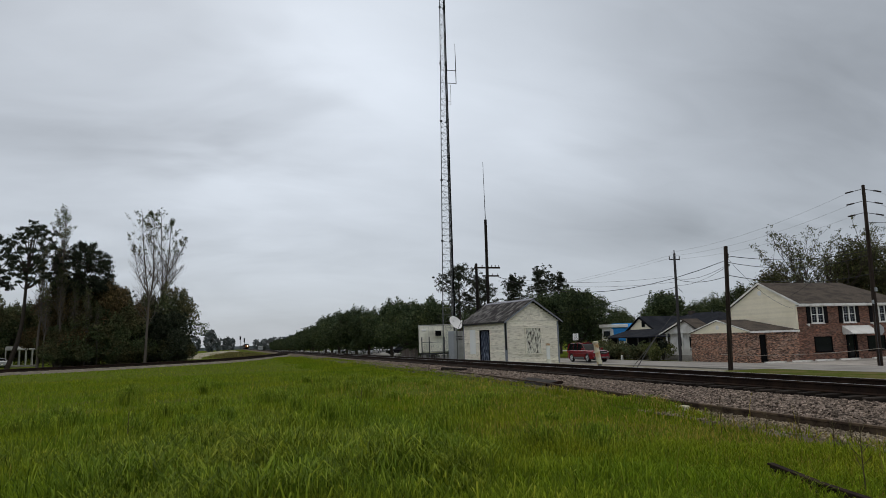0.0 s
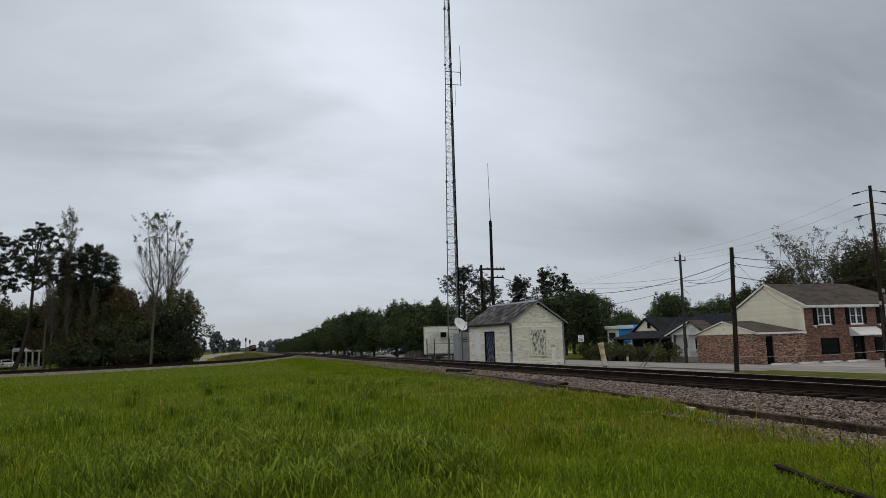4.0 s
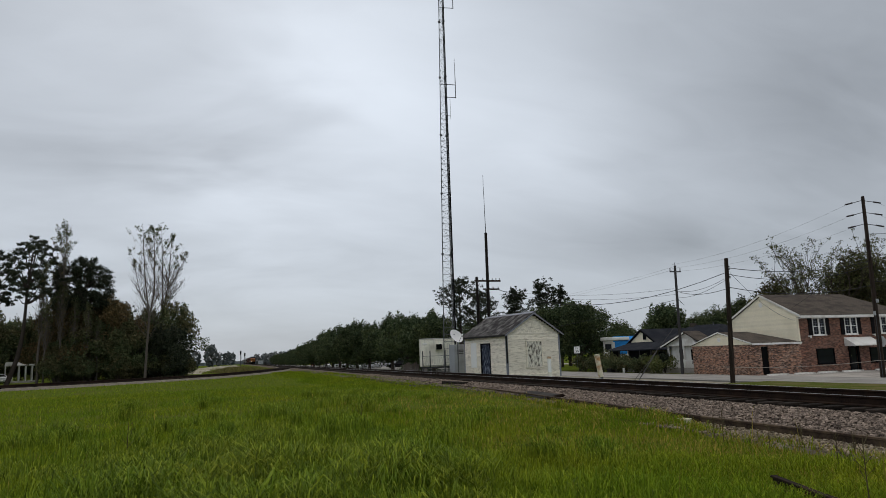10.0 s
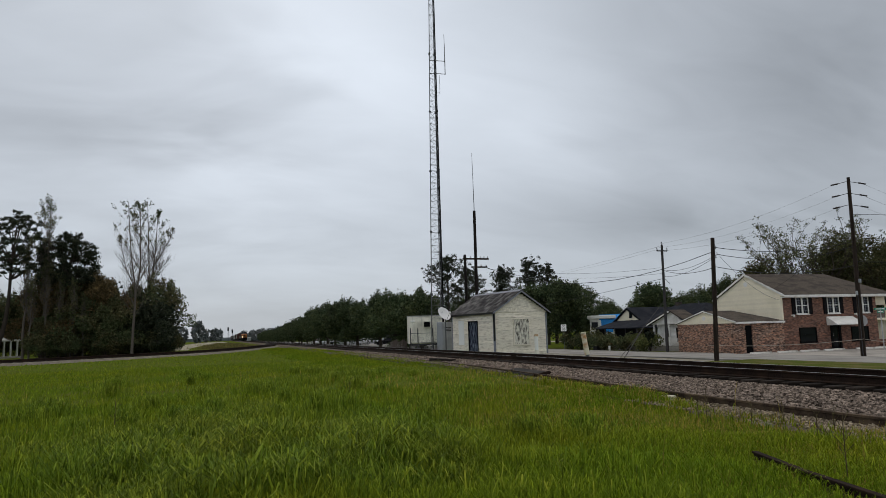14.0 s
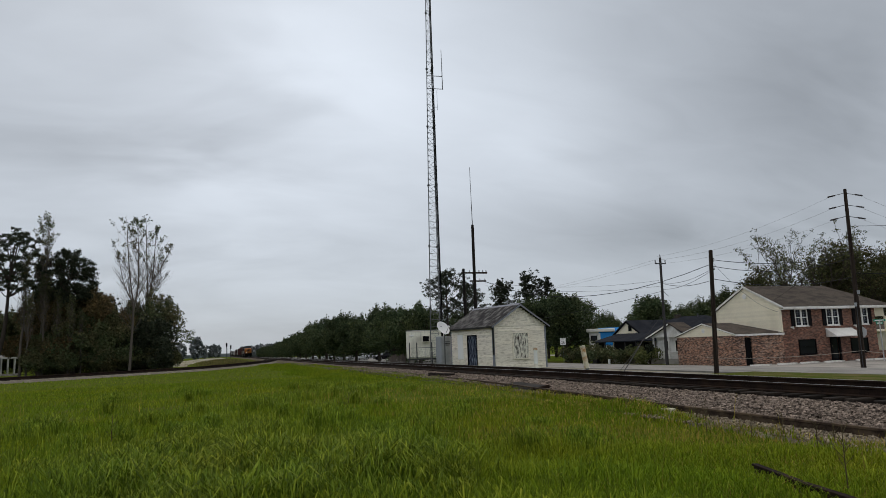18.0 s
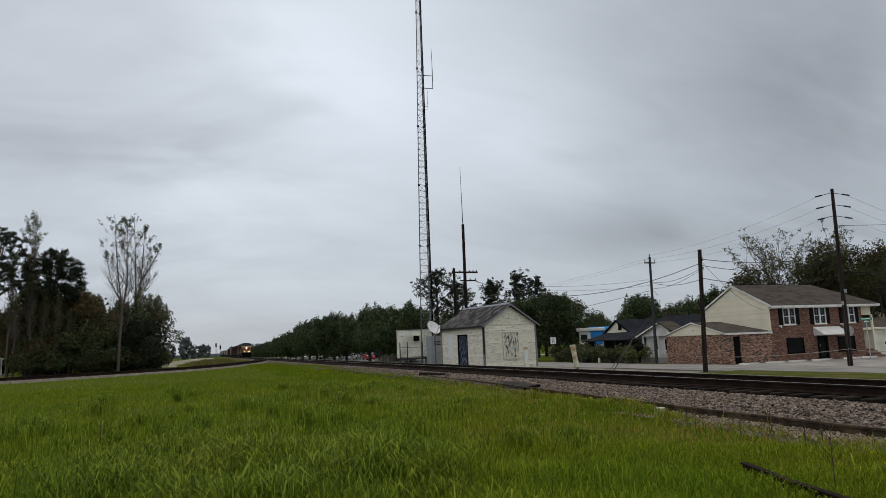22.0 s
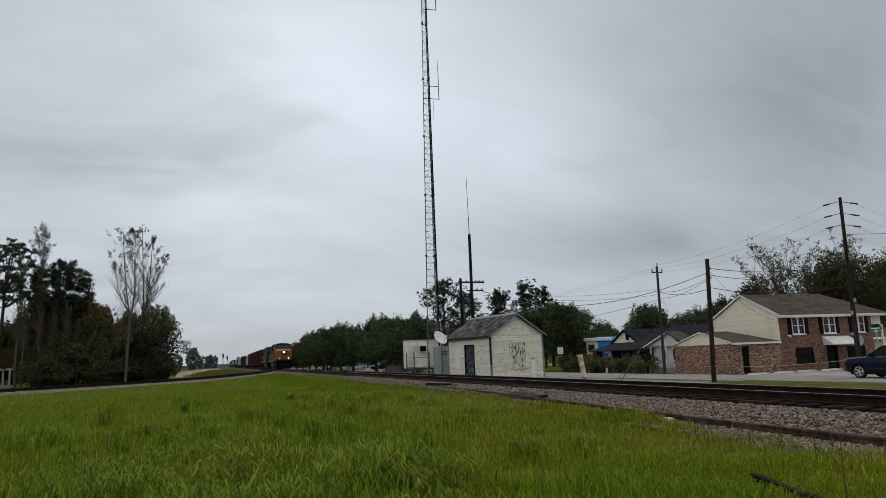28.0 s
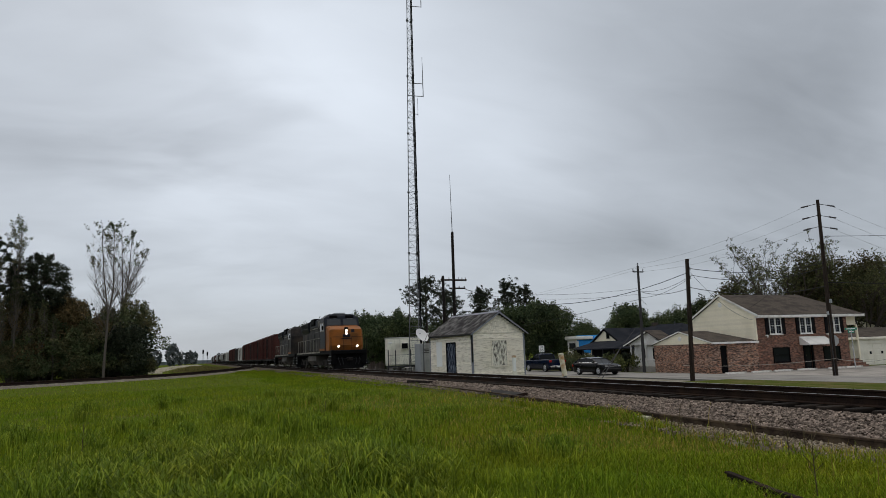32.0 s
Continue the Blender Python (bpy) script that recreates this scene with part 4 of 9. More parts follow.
    part("annex_back", MB().box(AX + 0.25, HX0, AY1 - 0.25, AY1, B, AE), MAT["brick_mix"], h)
    am = (HY0 + AY1) / 2
    part("annex_gable", MB().prism([(HY0 - 0.12, AE), (AY1 + 0.12, AE), (am, AP)], "x", AX - 0.02, AX + 0.16), MAT["cream"], h, "cream sided gable")

    def clip2(z):
        k = max(0, (z - AE) / (AP - AE))
        return (HY0 - 0.12 + (am - HY0 + 0.12) * k, AY1 + 0.12 - (AY1 - am + 0.12) * k)

    siding(h, "y", 0, 0, AE, 6, 0.165, AX - 0.02, -1, MAT["cream"], clip2, lap=0.02)
    t2 = 0.10
    a0, a1 = AX - 0.12, HX0 - 0.01
    V = [(a0, HY0 - 0.17, AE), (a1, HY0 - 0.17, AE), (a1 - 1.9, am, AP), (a0, am, AP), (a0, AY1 + 0.17, AE), (a1, AY1 + 0.17, AE)]
    V += [(a, b, c + t2) for a, b, c in V]
    part("annex_roof", MB().add(V, [(6, 7, 8, 9), (9, 8, 11, 10), (7, 11, 8), (0, 3, 2, 1), (3, 4, 5, 2), (1, 2, 5), (0, 1, 7, 6), (0, 6, 9, 3), (3, 9, 10, 4), (4, 10, 11, 5), (1, 5, 11, 7)]), MAT["shingle_dark"], h, "dark shingle annex roof")
    part("annex_fascia", MB().box(a0, a1, HY0 - 0.21, HY0 - 0.172, AE - 0.06, AE + 0.09), MAT["white"], h, "white fascia board")
    part("annex_soffit", MB().box(a0, a1, HY0 - 0.17, HY0 - 0.002, AE - 0.05, AE - 0.02), MAT["white"], h)
    for yb in (HY0 - 0.17, AY1 + 0.17):
        part("annex_barge_board", MB().prism([(am, AP + 0.11), (yb, AE + 0.11), (yb, AE + 0.02), (am, AP + 0.02)], "x", a0 - 0.03, a0 - 0.002), MAT["white"], h, "white barge board")
    part("annex_vent", MB().lathe([(0.18, AX - 0.075), (0.18, AX - 0.03)], 8, "x", (0, am, 2.08)), MAT["white"], h)
    ad = part("annex_door", MB().cbox(38.98, 39.62, HY0 + 0.07, HY0 + 0.12, LOT_Z + 0.02, 1.40, 0.01), MAT["black"], h, "black side door")
    part("door_knob", MB().lathe([(0.03, HY0 + 0.01), (0.04, HY0 + 0.04), (0.02, HY0 + 0.07)], 8, "y", (39.52, 0, 0.40)), MAT["chrome"], ad)
    return h


brick_house()

for i, x in enumerate((39.0, 41.6, 43.9, 46.2, 49.6, 51.6)):
    mb = MB().prism([(-0.09, 0), (0.09, 0), (0.06, 0.13), (-0.06, 0.13)], "x", -0.95, 0.95)
    tagged(part("wheel_stop", mb, MAT["curb"], None, at=(x, 41.6 + 0.08 * (i % 3), LOT_Z + 0.001, 0, 0, 1.5 * ((i * 7) % 3 - 1))), "white concrete wheel stop on the parking lot", "wheel stop", "wheel stops before the house")


def shed():
    W, L, EZ, PZ = 4.34, 5.9, 2.83, 4.20
    s = thing("railway_shed", (17.57, 42.51, -0.12, 0, 0, 9.5), "small weathered white clapboard shed with grey shingle roof", "shed")
    z = 0.12  # heights below are counted from the level of the rails' feet
    EZ, PZ = EZ + z, PZ + z
    door, panel, win = (2.08, 3.44, 0.0, 2.30 + z), (4.07, 4.86, 0.6 + z, 2.37 + z), (1.5, 2.89, 0.51 + z, 2.36 + z)
    part("side_wall", wall_cells(MB(), "y", 0, L, 0, EZ, 0.0, 0.12, [(door[0], door[1], 0, door[3])]), MAT["paintwhite"], s)
    part("front_wall", MB().box(0.12, W - 0.12, 0, 0.12, 0, EZ).prism([(0.02, EZ), (W - 0.02, EZ), (W / 2, PZ - 0.1)], "y", 0.02, 0.12), MAT["paintwhite"], s)
    part("back_wall", MB().box(0.12, W - 0.12, L - 0.12, L, 0, EZ).prism([(0.02, EZ), (W - 0.02, EZ), (W / 2, PZ - 0.1)], "y", L - 0.12, L - 0.02), MAT["paintwhite"], s)
    part("far_side_wall", MB().box(W - 0.12, W, 0, L, 0, EZ), MAT["paintwhite"], s)
    siding(s, "y", 0.1, L - 0.1, 0.02, 17, 0.168, 0.0, -1, MAT["paintwhite"], None, holes=[door], lap=0.06)

    def clip(zc):
        if zc < EZ:
            return (0.1, W - 0.1)
        k = (zc - EZ) / (PZ - 0.1 - EZ)
        return (0.05 + (W / 2) * k, W - 0.05 - (W / 2) * k)

    siding(s, "x", 0, 0, 0.02, 17, 0.171, 0.0, -1, MAT["paintwhite"], clip, lap=0.06)
    # small lapped shingles fill the gable above the frieze
    zr, row = EZ + 0.03, 0
    while zr < PZ - 0.22:
        a, b = clip(zr + 0.02)
        n = max(1, int((b - a) / 0.17))
        for k in range(n):
            xa = a + (b - a) * k / n
            xb = a + (b - a) * (k + 1) / n - 0.012
            dz = 0.022 * ((k * 7 + row * 3) % 3)
            part("shingle", MB().add([(xa, -0.004, zr + 0.17), (xb, -0.004, zr + 0.17), (xb, -0.034, zr + dz), ((xa + xb) / 2, -0.036, zr - 0.03 + dz), (xa, -0.034, zr + dz), (xa, 0.01, zr + dz), (xb, 0.01, zr + dz)], [(0, 4, 3, 2, 1), (4, 5, 6, 2, 3), (0, 5, 4), (1, 2, 6)]), MAT["paintwhite"], s)
        zr += 0.125
        row += 1
    part("frieze", MB().box(0.02, W - 0.02, -0.07, -0.02, EZ - 0.03, EZ + 0.05), MAT["paintwhite"], s)
    for x0, y0 in ((-0.045, -0.045), (W - 0.09, -0.045), (-0.045, L - 0.09)):
        part("corner_board", MB().cbox(x0, x0 + 0.13, y0, y0 + 0.13, 0, EZ, 0.01), MAT["trimgrey"], s, "grey corner board")
    part("downpipe", MB().tube((-0.06, -0.11, 1.0), (-0.06, -0.11, EZ - 0.1), 0.06, n=8), MAT["tindark"], s, "black downpipe")
    ov = 0.23
    sl = (PZ - EZ) / (W / 2)
    for sg, nm in ((-1, "roof"), (1, "roof")):
        xe = W / 2 + sg * (W / 2 + ov)
        ze = EZ - ov * sl + 0.05
        prof = [(W / 2, PZ + 0.085), (xe, ze + 0.035), (xe, ze + 0.09), (W / 2, PZ + 0.15)]
        part(nm, MB().prism(prof, "y", -0.26, L + 0.25), MAT["shingle"], s, "patchy grey shingle roof slope")
        part("barge_board", MB().prism([(W / 2, PZ + 0.09), (xe, ze + 0.04), (xe, ze - 0.05), (W / 2, PZ - 0.02)], "y", -0.29, -0.262), MAT["trimgrey"], s, "grey barge board")
        part("ridge_cap", MB().prism([(W / 2, PZ + 0.18), (W / 2 + sg * 0.16, PZ + 0.155 - 0.16 * sl), (W / 2 + sg * 0.16, PZ + 0.135 - 0.16 * sl), (W / 2, PZ + 0.152)], "y", -0.28, L + 0.26), MAT["trimgrey"], s)
        part("eave_board", MB().box(min(xe, xe + sg * 0.03), max(xe, xe + sg * 0.03), -0.26, L + 0.25, ze - 0.04, ze + 0.07), MAT["tindark"], s, "dark rotten eave board")
    # torn shingle patches
    rg = random.Random(3)
    for i in range(70):
        y, k = rg.uniform(-0.2, L), rg.uniform(0.05, 0.95)
        x = W / 2 - k * (W / 2 + ov * 0.9)
        zz_ = PZ + 0.152 - (W / 2 - x) * sl
        w_, l_ = rg.uniform(0.12, 0.3), rg.uniform(0.2, 0.8)
        part("shingle", MB().add([(x, y, zz_ + 0.012), (x, y + l_, zz_ + 0.012), (x - w_, y + l_, zz_ + 0.018 - w_ * sl), (x - w_, y, zz_ + 0.018 - w_ * sl), (x, y, zz_), (x, y + l_, zz_), (x - w_, y + l_, zz_ - w_ * sl), (x - w_, y, zz_ - w_ * sl)], [(0, 1, 2, 3), (0, 4, 5, 1), (1, 5, 6, 2), (2, 6, 7, 3), (3, 7, 4, 0)]), MAT["shingle"], s)
    dr = part("door", MB().cbox(0.03, 0.08, door[0] + 0.08, door[1] - 0.08, 0.02, door[3] - 0.08, 0.01), MAT["doorblue"], s, "weathered dark blue plank door")
    for k in range(5):
        yk = door[0] + 0.1 + k * 0.24
        part("plank", MB().cbox(0.0, 0.028, yk, yk + 0.225, 0.04, door[3] - 0.1, 0.006), MAT["doorblue"], dr)
    for a, b, c, d in ((door[0], door[0] + 0.08, 0, door[3]), (door[1] - 0.08, door[1], 0, door[3]), (door[0] + 0.08, door[1] - 0.08, door[3] - 0.08, door[3])):
        part("door_frame", MB().cbox(-0.075, 0.05, a, b, c, d, 0.008), MAT["black"], s, "black door frame")
    pn = part("boarded_window", MB().cbox(-0.075, -0.03, panel[0], panel[1], panel[2], panel[3], 0.008), MAT["signwhite"], s, "white boarded window")
    bw = part("boarded_window", MB().cbox(win[0] + 0.1, win[1] - 0.1, -0.072, -0.03, win[2] + 0.1, win[3] - 0.06, 0.006), MAT["peel"], s, "window boarded with peeling planks")
    for k in range(7):
        xk = win[0] + 0.1 + k * 0.17
        part("plank", MB().cbox(xk, xk + 0.16, -0.09, -0.0725, win[2] + 0.1, win[3] - 0.08 - 0.03 * (k % 3), 0.004), MAT["peel"], bw)
    for a, b, c, d in ((win[0], win[0] + 0.1, win[2] + 0.08, win[3]), (win[1] - 0.1, win[1], win[2] + 0.08, win[3]), (win[0] + 0.1, win[1] - 0.1, win[3] - 0.06, win[3]), (win[0] - 0.05, win[1] + 0.05, win[2], win[2] + 0.08)):
        part("window_frame", MB().cbox(a, b, -0.11, -0.024, c, d, 0.008), MAT["paintwhite"], s)
    part("gable_vent", MB().cbox(W / 2 - 0.09, W / 2 + 0.09, -0.05, -0.024, PZ - 0.95, PZ - 0.6, 0.01), MAT["paintwhite"], s)
    return s


shed()


def trailer():
    t = thing("office_trailer", (15.8, 58.4, -0.12, 0, 0, -15), "cream metal equipment trailer on blocks behind a chain fence", "trailer")
    part("body", MB().cbox(0, 3.35, 0, 6.5, 0.75, 3.15, 0.05), MAT["trailer"], t)
    part("skirt", MB().box(0.1, 3.2, 0.1, 6.4, 0.6, 0.748), MAT["steeldark"], t)
    part("door", MB().cbox(0.22, 0.72, -0.03, -0.003, 0.85, 2.55, 0.01), MAT["trailer"], t, "cream metal door")
    w = part("air_conditioner", MB().cbox(1.42, 2.05, -0.32, -0.003, 2.15, 2.75, 0.02), MAT["trailer"], t, "boxy window air conditioner")
    part("grille", MB().box(1.47, 2.0, -0.33, -0.322, 2.22, 2.68), MAT["black"], w)
    part("door_light", MB().cbox(0.28, 0.66, -0.1, -0.005, 2.68, 2.82, 0.02), MAT["white"], t)
    for x in (0.4, 2.9):
        for y in (0.5, 5.8):
            part("block", MB().box(x - 0.2, x + 0.2, y - 0.2, y + 0.2, -0.45, 0.6), MAT["concrete"], t)
    for k in range(9):
        part("panel_seam", MB().box(0.06 + k * 0.4, 0.075 + k * 0.4, -0.008, -0.001, 0.8, 3.1), MAT["oldwhite"], t)
    part("roof_edge", MB().cbox(-0.04, 3.39, -0.04, 6.54, 3.152, 3.22, 0.02), MAT["oldwhite"], t, "dull metal roof edge")
    return t


trailer()
pf = thing("board_fence", (0, 0, 0), "short weathered brown board fence beside the trailer", "fence")
for k in range(9):
    xk = 14.75 + k * 0.175
    part("board", MB().cbox(xk, xk + 0.15, 60.6, 60.63, -0.4, 0.85 + 0.07 * ((k * 5) % 4), 0.01), MAT["fencewood"], pf)
for z in (0.1, 0.75):
    part("fence_rail", MB().box(14.7, 16.35, 60.635, 60.69, z, z + 0.09), MAT["fencewood"], pf)
cab = thing("equipment_cabinet", (16.05, 49.2, -0.15, 0, 0, 10), "tall grey galvanised equipment cabinet beside the shed", "cabinet")
part("body", MB().cbox(0, 0.95, 0, 0.9, 0.1, 2.5, 0.02), MAT["greymetal"], cab)
part("door", MB().cbox(0.06, 0.89, -0.03, -0.002, 0.2, 2.4, 0.01), MAT["greymetal"], cab)
part("plinth", MB().box(-0.05, 1.0, -0.05, 0.95, -0.1, 0.1), MAT["concrete"], cab)
for k in range(3):
    part("louvre", MB().box(0.2, 0.75, -0.045, -0.031, 1.8 + k * 0.12, 1.86 + k * 0.12), MAT["steeldark"], cab)

fence = thing("security_fence", (0, 0, 0), "low chain-link fence with steel posts round the trailer", "fence")
fpts = [(15.30, 55.6), (15.92, 55.5), (17.2, 55.3), (18.2, 55.1)]
for x, y in fpts:
    part("post", MB().tube((x, y, -0.5), (x, y, 2.0), 0.045, n=8), MAT["steeldark"], fence)
for (xa, ya), (xb, yb) in zip(fpts, fpts[1:]):
    for z in (0.75, 1.55):
        part("fence_rail", MB().tube((xa, ya, z), (xb, yb, z), 0.022, n=6), MAT["steel"], fence)
    mb = MB()
    for k in range(9):
        t = k / 9
        mb.tube((xa + (xb - xa) * t, ya + (yb - ya) * t, 0.0), (xa + (xb - xa) * min(1, t + 0.2), ya + (yb - ya) * min(1, t + 0.2), 1.45), 0.004, n=3, cap=False)
        mb.tube((xa + (xb - xa) * min(1, t + 0.2), ya + (yb - ya) * min(1, t + 0.2), 0.0), (xa + (xb - xa) * t, ya + (yb - ya) * t, 1.45), 0.004, n=3, cap=False)
    part("mesh", mb, MAT["steel"], fence)

dish = thing("satellite_dish", (15.25, 46.5, -0.2), "white satellite dish on a grey pole beside the shed", "satellite dish")
part("pole", MB().tube((0.25, 0.2, 0), (0.25, 0.2, 2.95), 0.045, n=10), MAT["steel"], dish)
pr = [(0.0, 0.0)] + [(0.54 * k / 6, 0.13 * (k / 6) ** 2) for k in range(1, 7)] + [(0.55, 0.12), (0.48, 0.075), (0.25, -0.005), (0.0, -0.03)]
refl = part("reflector", MB().lathe(pr, 28, "z"), MAT["dish"], dish, "white dish reflector", at=pose(0.05, 0.0, 3.05, 58, 0, 24), smooth=True)
part("feed_arm", MB().tube((0, -0.5, 0.08), (0, -0.28, 0.62), 0.018, n=6), MAT["steel"], refl)
part("feed_horn", MB().cbox(-0.05, 0.05, -0.33, -0.2, 0.56, 0.70, 0.015), MAT["dish"], refl)
part("mount", MB().cbox(0.1, 0.3, 0.12, 0.3, 2.75, 3.1, 0.02), MAT["steeldark"], dish)
mb = MB()
tagged(part("emblem", MB().box(-0.14, 0.0, 0.15, 0.20, 0.035, 0.045), MAT["trimgrey"], refl), "small grey printed mark")


def bungalow():
    b = thing("bungalow", (0, 0, 0), "old cream bungalow with black hipped porch roof", "house")
    B = -0.95
    part("wall", MB().box(41.9, 50, 58.0, 66.4, B, 1.95), MAT["cream"], b)
    part("gable_wall", MB().prism([(60.6, 1.9), (66.4, 1.9), (63.5, 3.5)], "x", 41.95, 42.2), MAT["cream"], b, "cream gable")
    for sg in (-1, 1):
        ye = 63.5 + sg * 3.5
        part("roof", MB().prism([(63.5, 3.55), (ye, 1.72), (ye, 1.84), (63.5, 3.70)], "x", 41.83, 51), MAT["shingle_black"], b, "black shingle roof")
        part("barge_board", MB().prism([(63.5, 3.58), (ye, 1.75), (ye, 1.64), (63.5, 3.47)], "x", 41.78, 41.825), MAT["black"], b)
    V = [(38.3, 56.6, 1.42), (38.3, 64.9, 1.42), (41.95, 65.6, 2.2), (41.95, 58.6, 2.2), (43.5, 67.2, 1.42), (43.5, 57.0, 1.42)]
    V += [(x, y, z + 0.1) for x, y, z in V]
    part("porch_roof", MB().add(V, [(6, 9, 8, 7), (7, 8, 10), (6, 11, 9), (0, 1, 2, 3), (1, 4, 2), (0, 3, 5), (0, 6, 7, 1), (1, 7, 10, 4), (0, 5, 11, 6), (2, 4, 10, 8), (3, 9, 11, 5)]), MAT["shingle_black"], b, "black hipped porch roof")
    part("porch_floor", MB().cbox(38.6, 41.9, 57.0, 64.8, B, -0.3, 0.02), MAT["concrete"], b)
    for y in (57.2, 59.1, 61.0, 62.9, 64.6):
        part("porch_post", MB().cbox(38.65, 38.8, y - 0.08, y + 0.08, -0.3, 1.5, 0.01), MAT["polegrey"], b)
    for ya, yb in ((57.3, 59.0), (59.2, 60.9), (63.0, 64.5)):
        part("porch_screen", MB().box(38.69, 38.72, ya, yb, 0.25, 1.45), MAT["black"], b, "dark insect screen")
    w = part("window", MB().cbox(41.88, 41.93, 62.6, 63.15, 2.55, 3.15, 0.01), MAT["black"], b, "small dark attic window")
    part("pane", MB().box(41.868, 41.878, 62.66, 63.09, 2.61, 3.09), MAT["glass"], w)
    for y in (59.5, 64.2):
        w = part("window", MB().cbox(41.82, 41.89, y, y + 1.0, 0.1, 1.3, 0.01), MAT["white"], b, "white framed window")
        part("pane", MB().box(41.808, 41.818, y + 0.08, y + 0.92, 0.18, 1.22), MAT["glass"], w)
    part("door", MB().cbox(41.82, 41.89, 61.8, 62.7, -0.3, 1.5, 0.01), MAT["black"], b)


bungalow()


def white_cottage():
    c = thing("white_cottage", (0, 0, 0), "small white cottage with grey porch gable and dark blue roof", "house")
    B = -0.95
    part("wall", MB().box(41.0, 48, 51.2, 57.2, B, 1.85), MAT["white"], c)
    part("porch_gable", MB().prism([(50.35, 1.72), (55.3, 1.72), (52.0, 2.85)], "x", 39.0, 39.12), MAT["white"], c, "white porch gable")
    for ye, zm in ((50.1, 2.05), (55.6, 1.66)):
        part("porch_roof", MB().prism([(52.0, 2.9), (ye, zm), (ye, zm + 0.1), (52.0, 3.02)], "x", 38.7, 40.4), MAT["shingle_dark"], c, "grey shingle porch roof")
    part("barge_board", MB().prism([(52.0, 2.93), (55.55, 1.72), (55.55, 1.60), (52.0, 2.80)], "x", 38.66, 38.695), MAT["white"], c)
    V = [(41, 50.6, 2.1), (41, 59.6, 2.1), (49, 59.6, 2.1), (49, 50.6, 2.1), (44.2, 53.6, 3.7), (44.2, 58.0, 3.75)]
    part("roof", MB().add(V, [(0, 4, 5, 1), (1, 5, 2), (2, 5, 4, 3), (3, 4, 0), (0, 1, 2, 3)]), MAT["shingle_black"], c, "blue-black shingle roof")
    part("chimney", MB().cbox(43.85, 44.35, 57.3, 57.8, 3.0, 3.95, 0.03), MAT["shingle_dark"], c, "dark stained chimney")
    part("vent_pipe", MB().tube((44, 54.4, 3.3), (44, 54.4, 3.9), 0.05, n=8), MAT["steel"], c)
    part("porch_floor", MB().cbox(39.0, 41.0, 50.6, 55.0, B, -0.25, 0.02), MAT["concrete"], c)
    for y in (50.8, 52.6, 54.9):
        part("porch_post", MB().cbox(39.02, 39.15, y - 0.06, y + 0.06, -0.25, 1.72, 0.01), MAT["white"], c)
    part("front_wall", MB().box(39.5, 39.65, 51.0, 55.0, B, 1.75), MAT["white"], c)
    w = part("window", MB().cbox(39.43, 39.5, 51.5, 52.1, 0.1, 1.4, 0.01), MAT["black"], c, "dark porch window")
    part("pane", MB().box(39.41, 39.425, 51.56, 52.04, 0.17, 1.33), MAT["glass"], w)
    dr_ = part("door", MB().cbox(39.43, 39.5, 53.0, 53.9, -0.25, 1.55, 0.01), MAT["white"], c, "white half-glazed door")
    part("door_pane", MB().box(39.41, 39.428, 53.15, 53.75, 0.55, 1.4), MAT["glass"], dr_)
    part("rail", MB().box(39.04, 39.1, 50.8, 52.6, 0.35, 0.42), MAT["white"], c)
    for k in range(12):
        part("baluster", MB().box(39.05, 39.09, 50.9 + k * 0.14, 50.93 + k * 0.14, -0.25, 0.35), MAT["white"], c)


white_cottage()
tb = thing("tarped_building", (43.0, 73.3, -0.75, 0, 0, -31.5), "low white building with a bright blue tarpaulin on its roof", "building")
part("wall", MB().box(0, 3.9, 0, 5, 0, 3.45), MAT["white"], tb)
part("roof", MB().cbox(-0.3, 3.1, -0.35, 5.3, 3.45, 3.85, 0.05), MAT["white"], tb, "white flat roof")
part("tarpaulin", MB().prism([(-0.1, 1.8), (-0.14, 3.3), (0.5, 3.95), (0.5, 3.91), (-0.09, 3.25), (-0.05, 1.8)], "x", 1.15, 3.95), MAT["tarp"], tb, "bright blue tarpaulin")
part("tarp_edge", MB().box(1.1, 1.35, -0.14, -0.125, 2.1, 3.3), MAT["white"], tb)
part("window", MB().cbox(0.2, 0.95, -0.06, -0.004, 2.35, 3.05, 0.01), MAT["glass"], tb)

gar = thing("garage", (0, 0, 0), "low white garage with rolled doors and brown shingle roof", "garage")
part("front_wall", wall_cells(MB(), "x", 57.6, 72, -1.0, 1.55, 46.0, 46.25, [(58.3, 63.2, -1.0, 1.15), (64.2, 69.1, -1.0, 1.15)]), MAT["garage"], gar)
part("side_wall", MB().box(57.6, 57.85, 46.25, 53, -1.0, 1.55), MAT["garage"], gar)
for x in (58.3, 64.2):
    dd = part("garage_door", MB().box(x, x + 4.9, 46.1, 46.16, -0.9, 1.15), MAT["garage"], gar, "white panelled garage door")
    for r in range(4):
        for q in range(4):
            part("panel", MB().cbox(x + 0.1 + q * 1.2, x + 1.15 + q * 1.2, 46.07, 46.098, -0.8 + r * 0.48, -0.38 + r * 0.48, 0.01), MAT["garage"], dd)
    for q in range(3):
        part("pane", MB().box(x + 0.8 + q * 1.5, x + 1.05 + q * 1.5, 46.05, 46.066, 0.18, 0.42), MAT["glass"], dd)
part("flat_roof", MB().cbox(57.3, 72.3, 45.7, 53.3, 1.55, 1.75, 0.03), MAT["garage"], gar, "white roof edge")
part("roof", MB().prism([(47.5, 1.76), (50.2, 2.75), (53, 1.76)], "x", 58.2, 72), MAT["shingle_dark"], gar)
back = thing("back_house", (0, 0, 0), "cream house gable with brown roof behind the garage", "house")
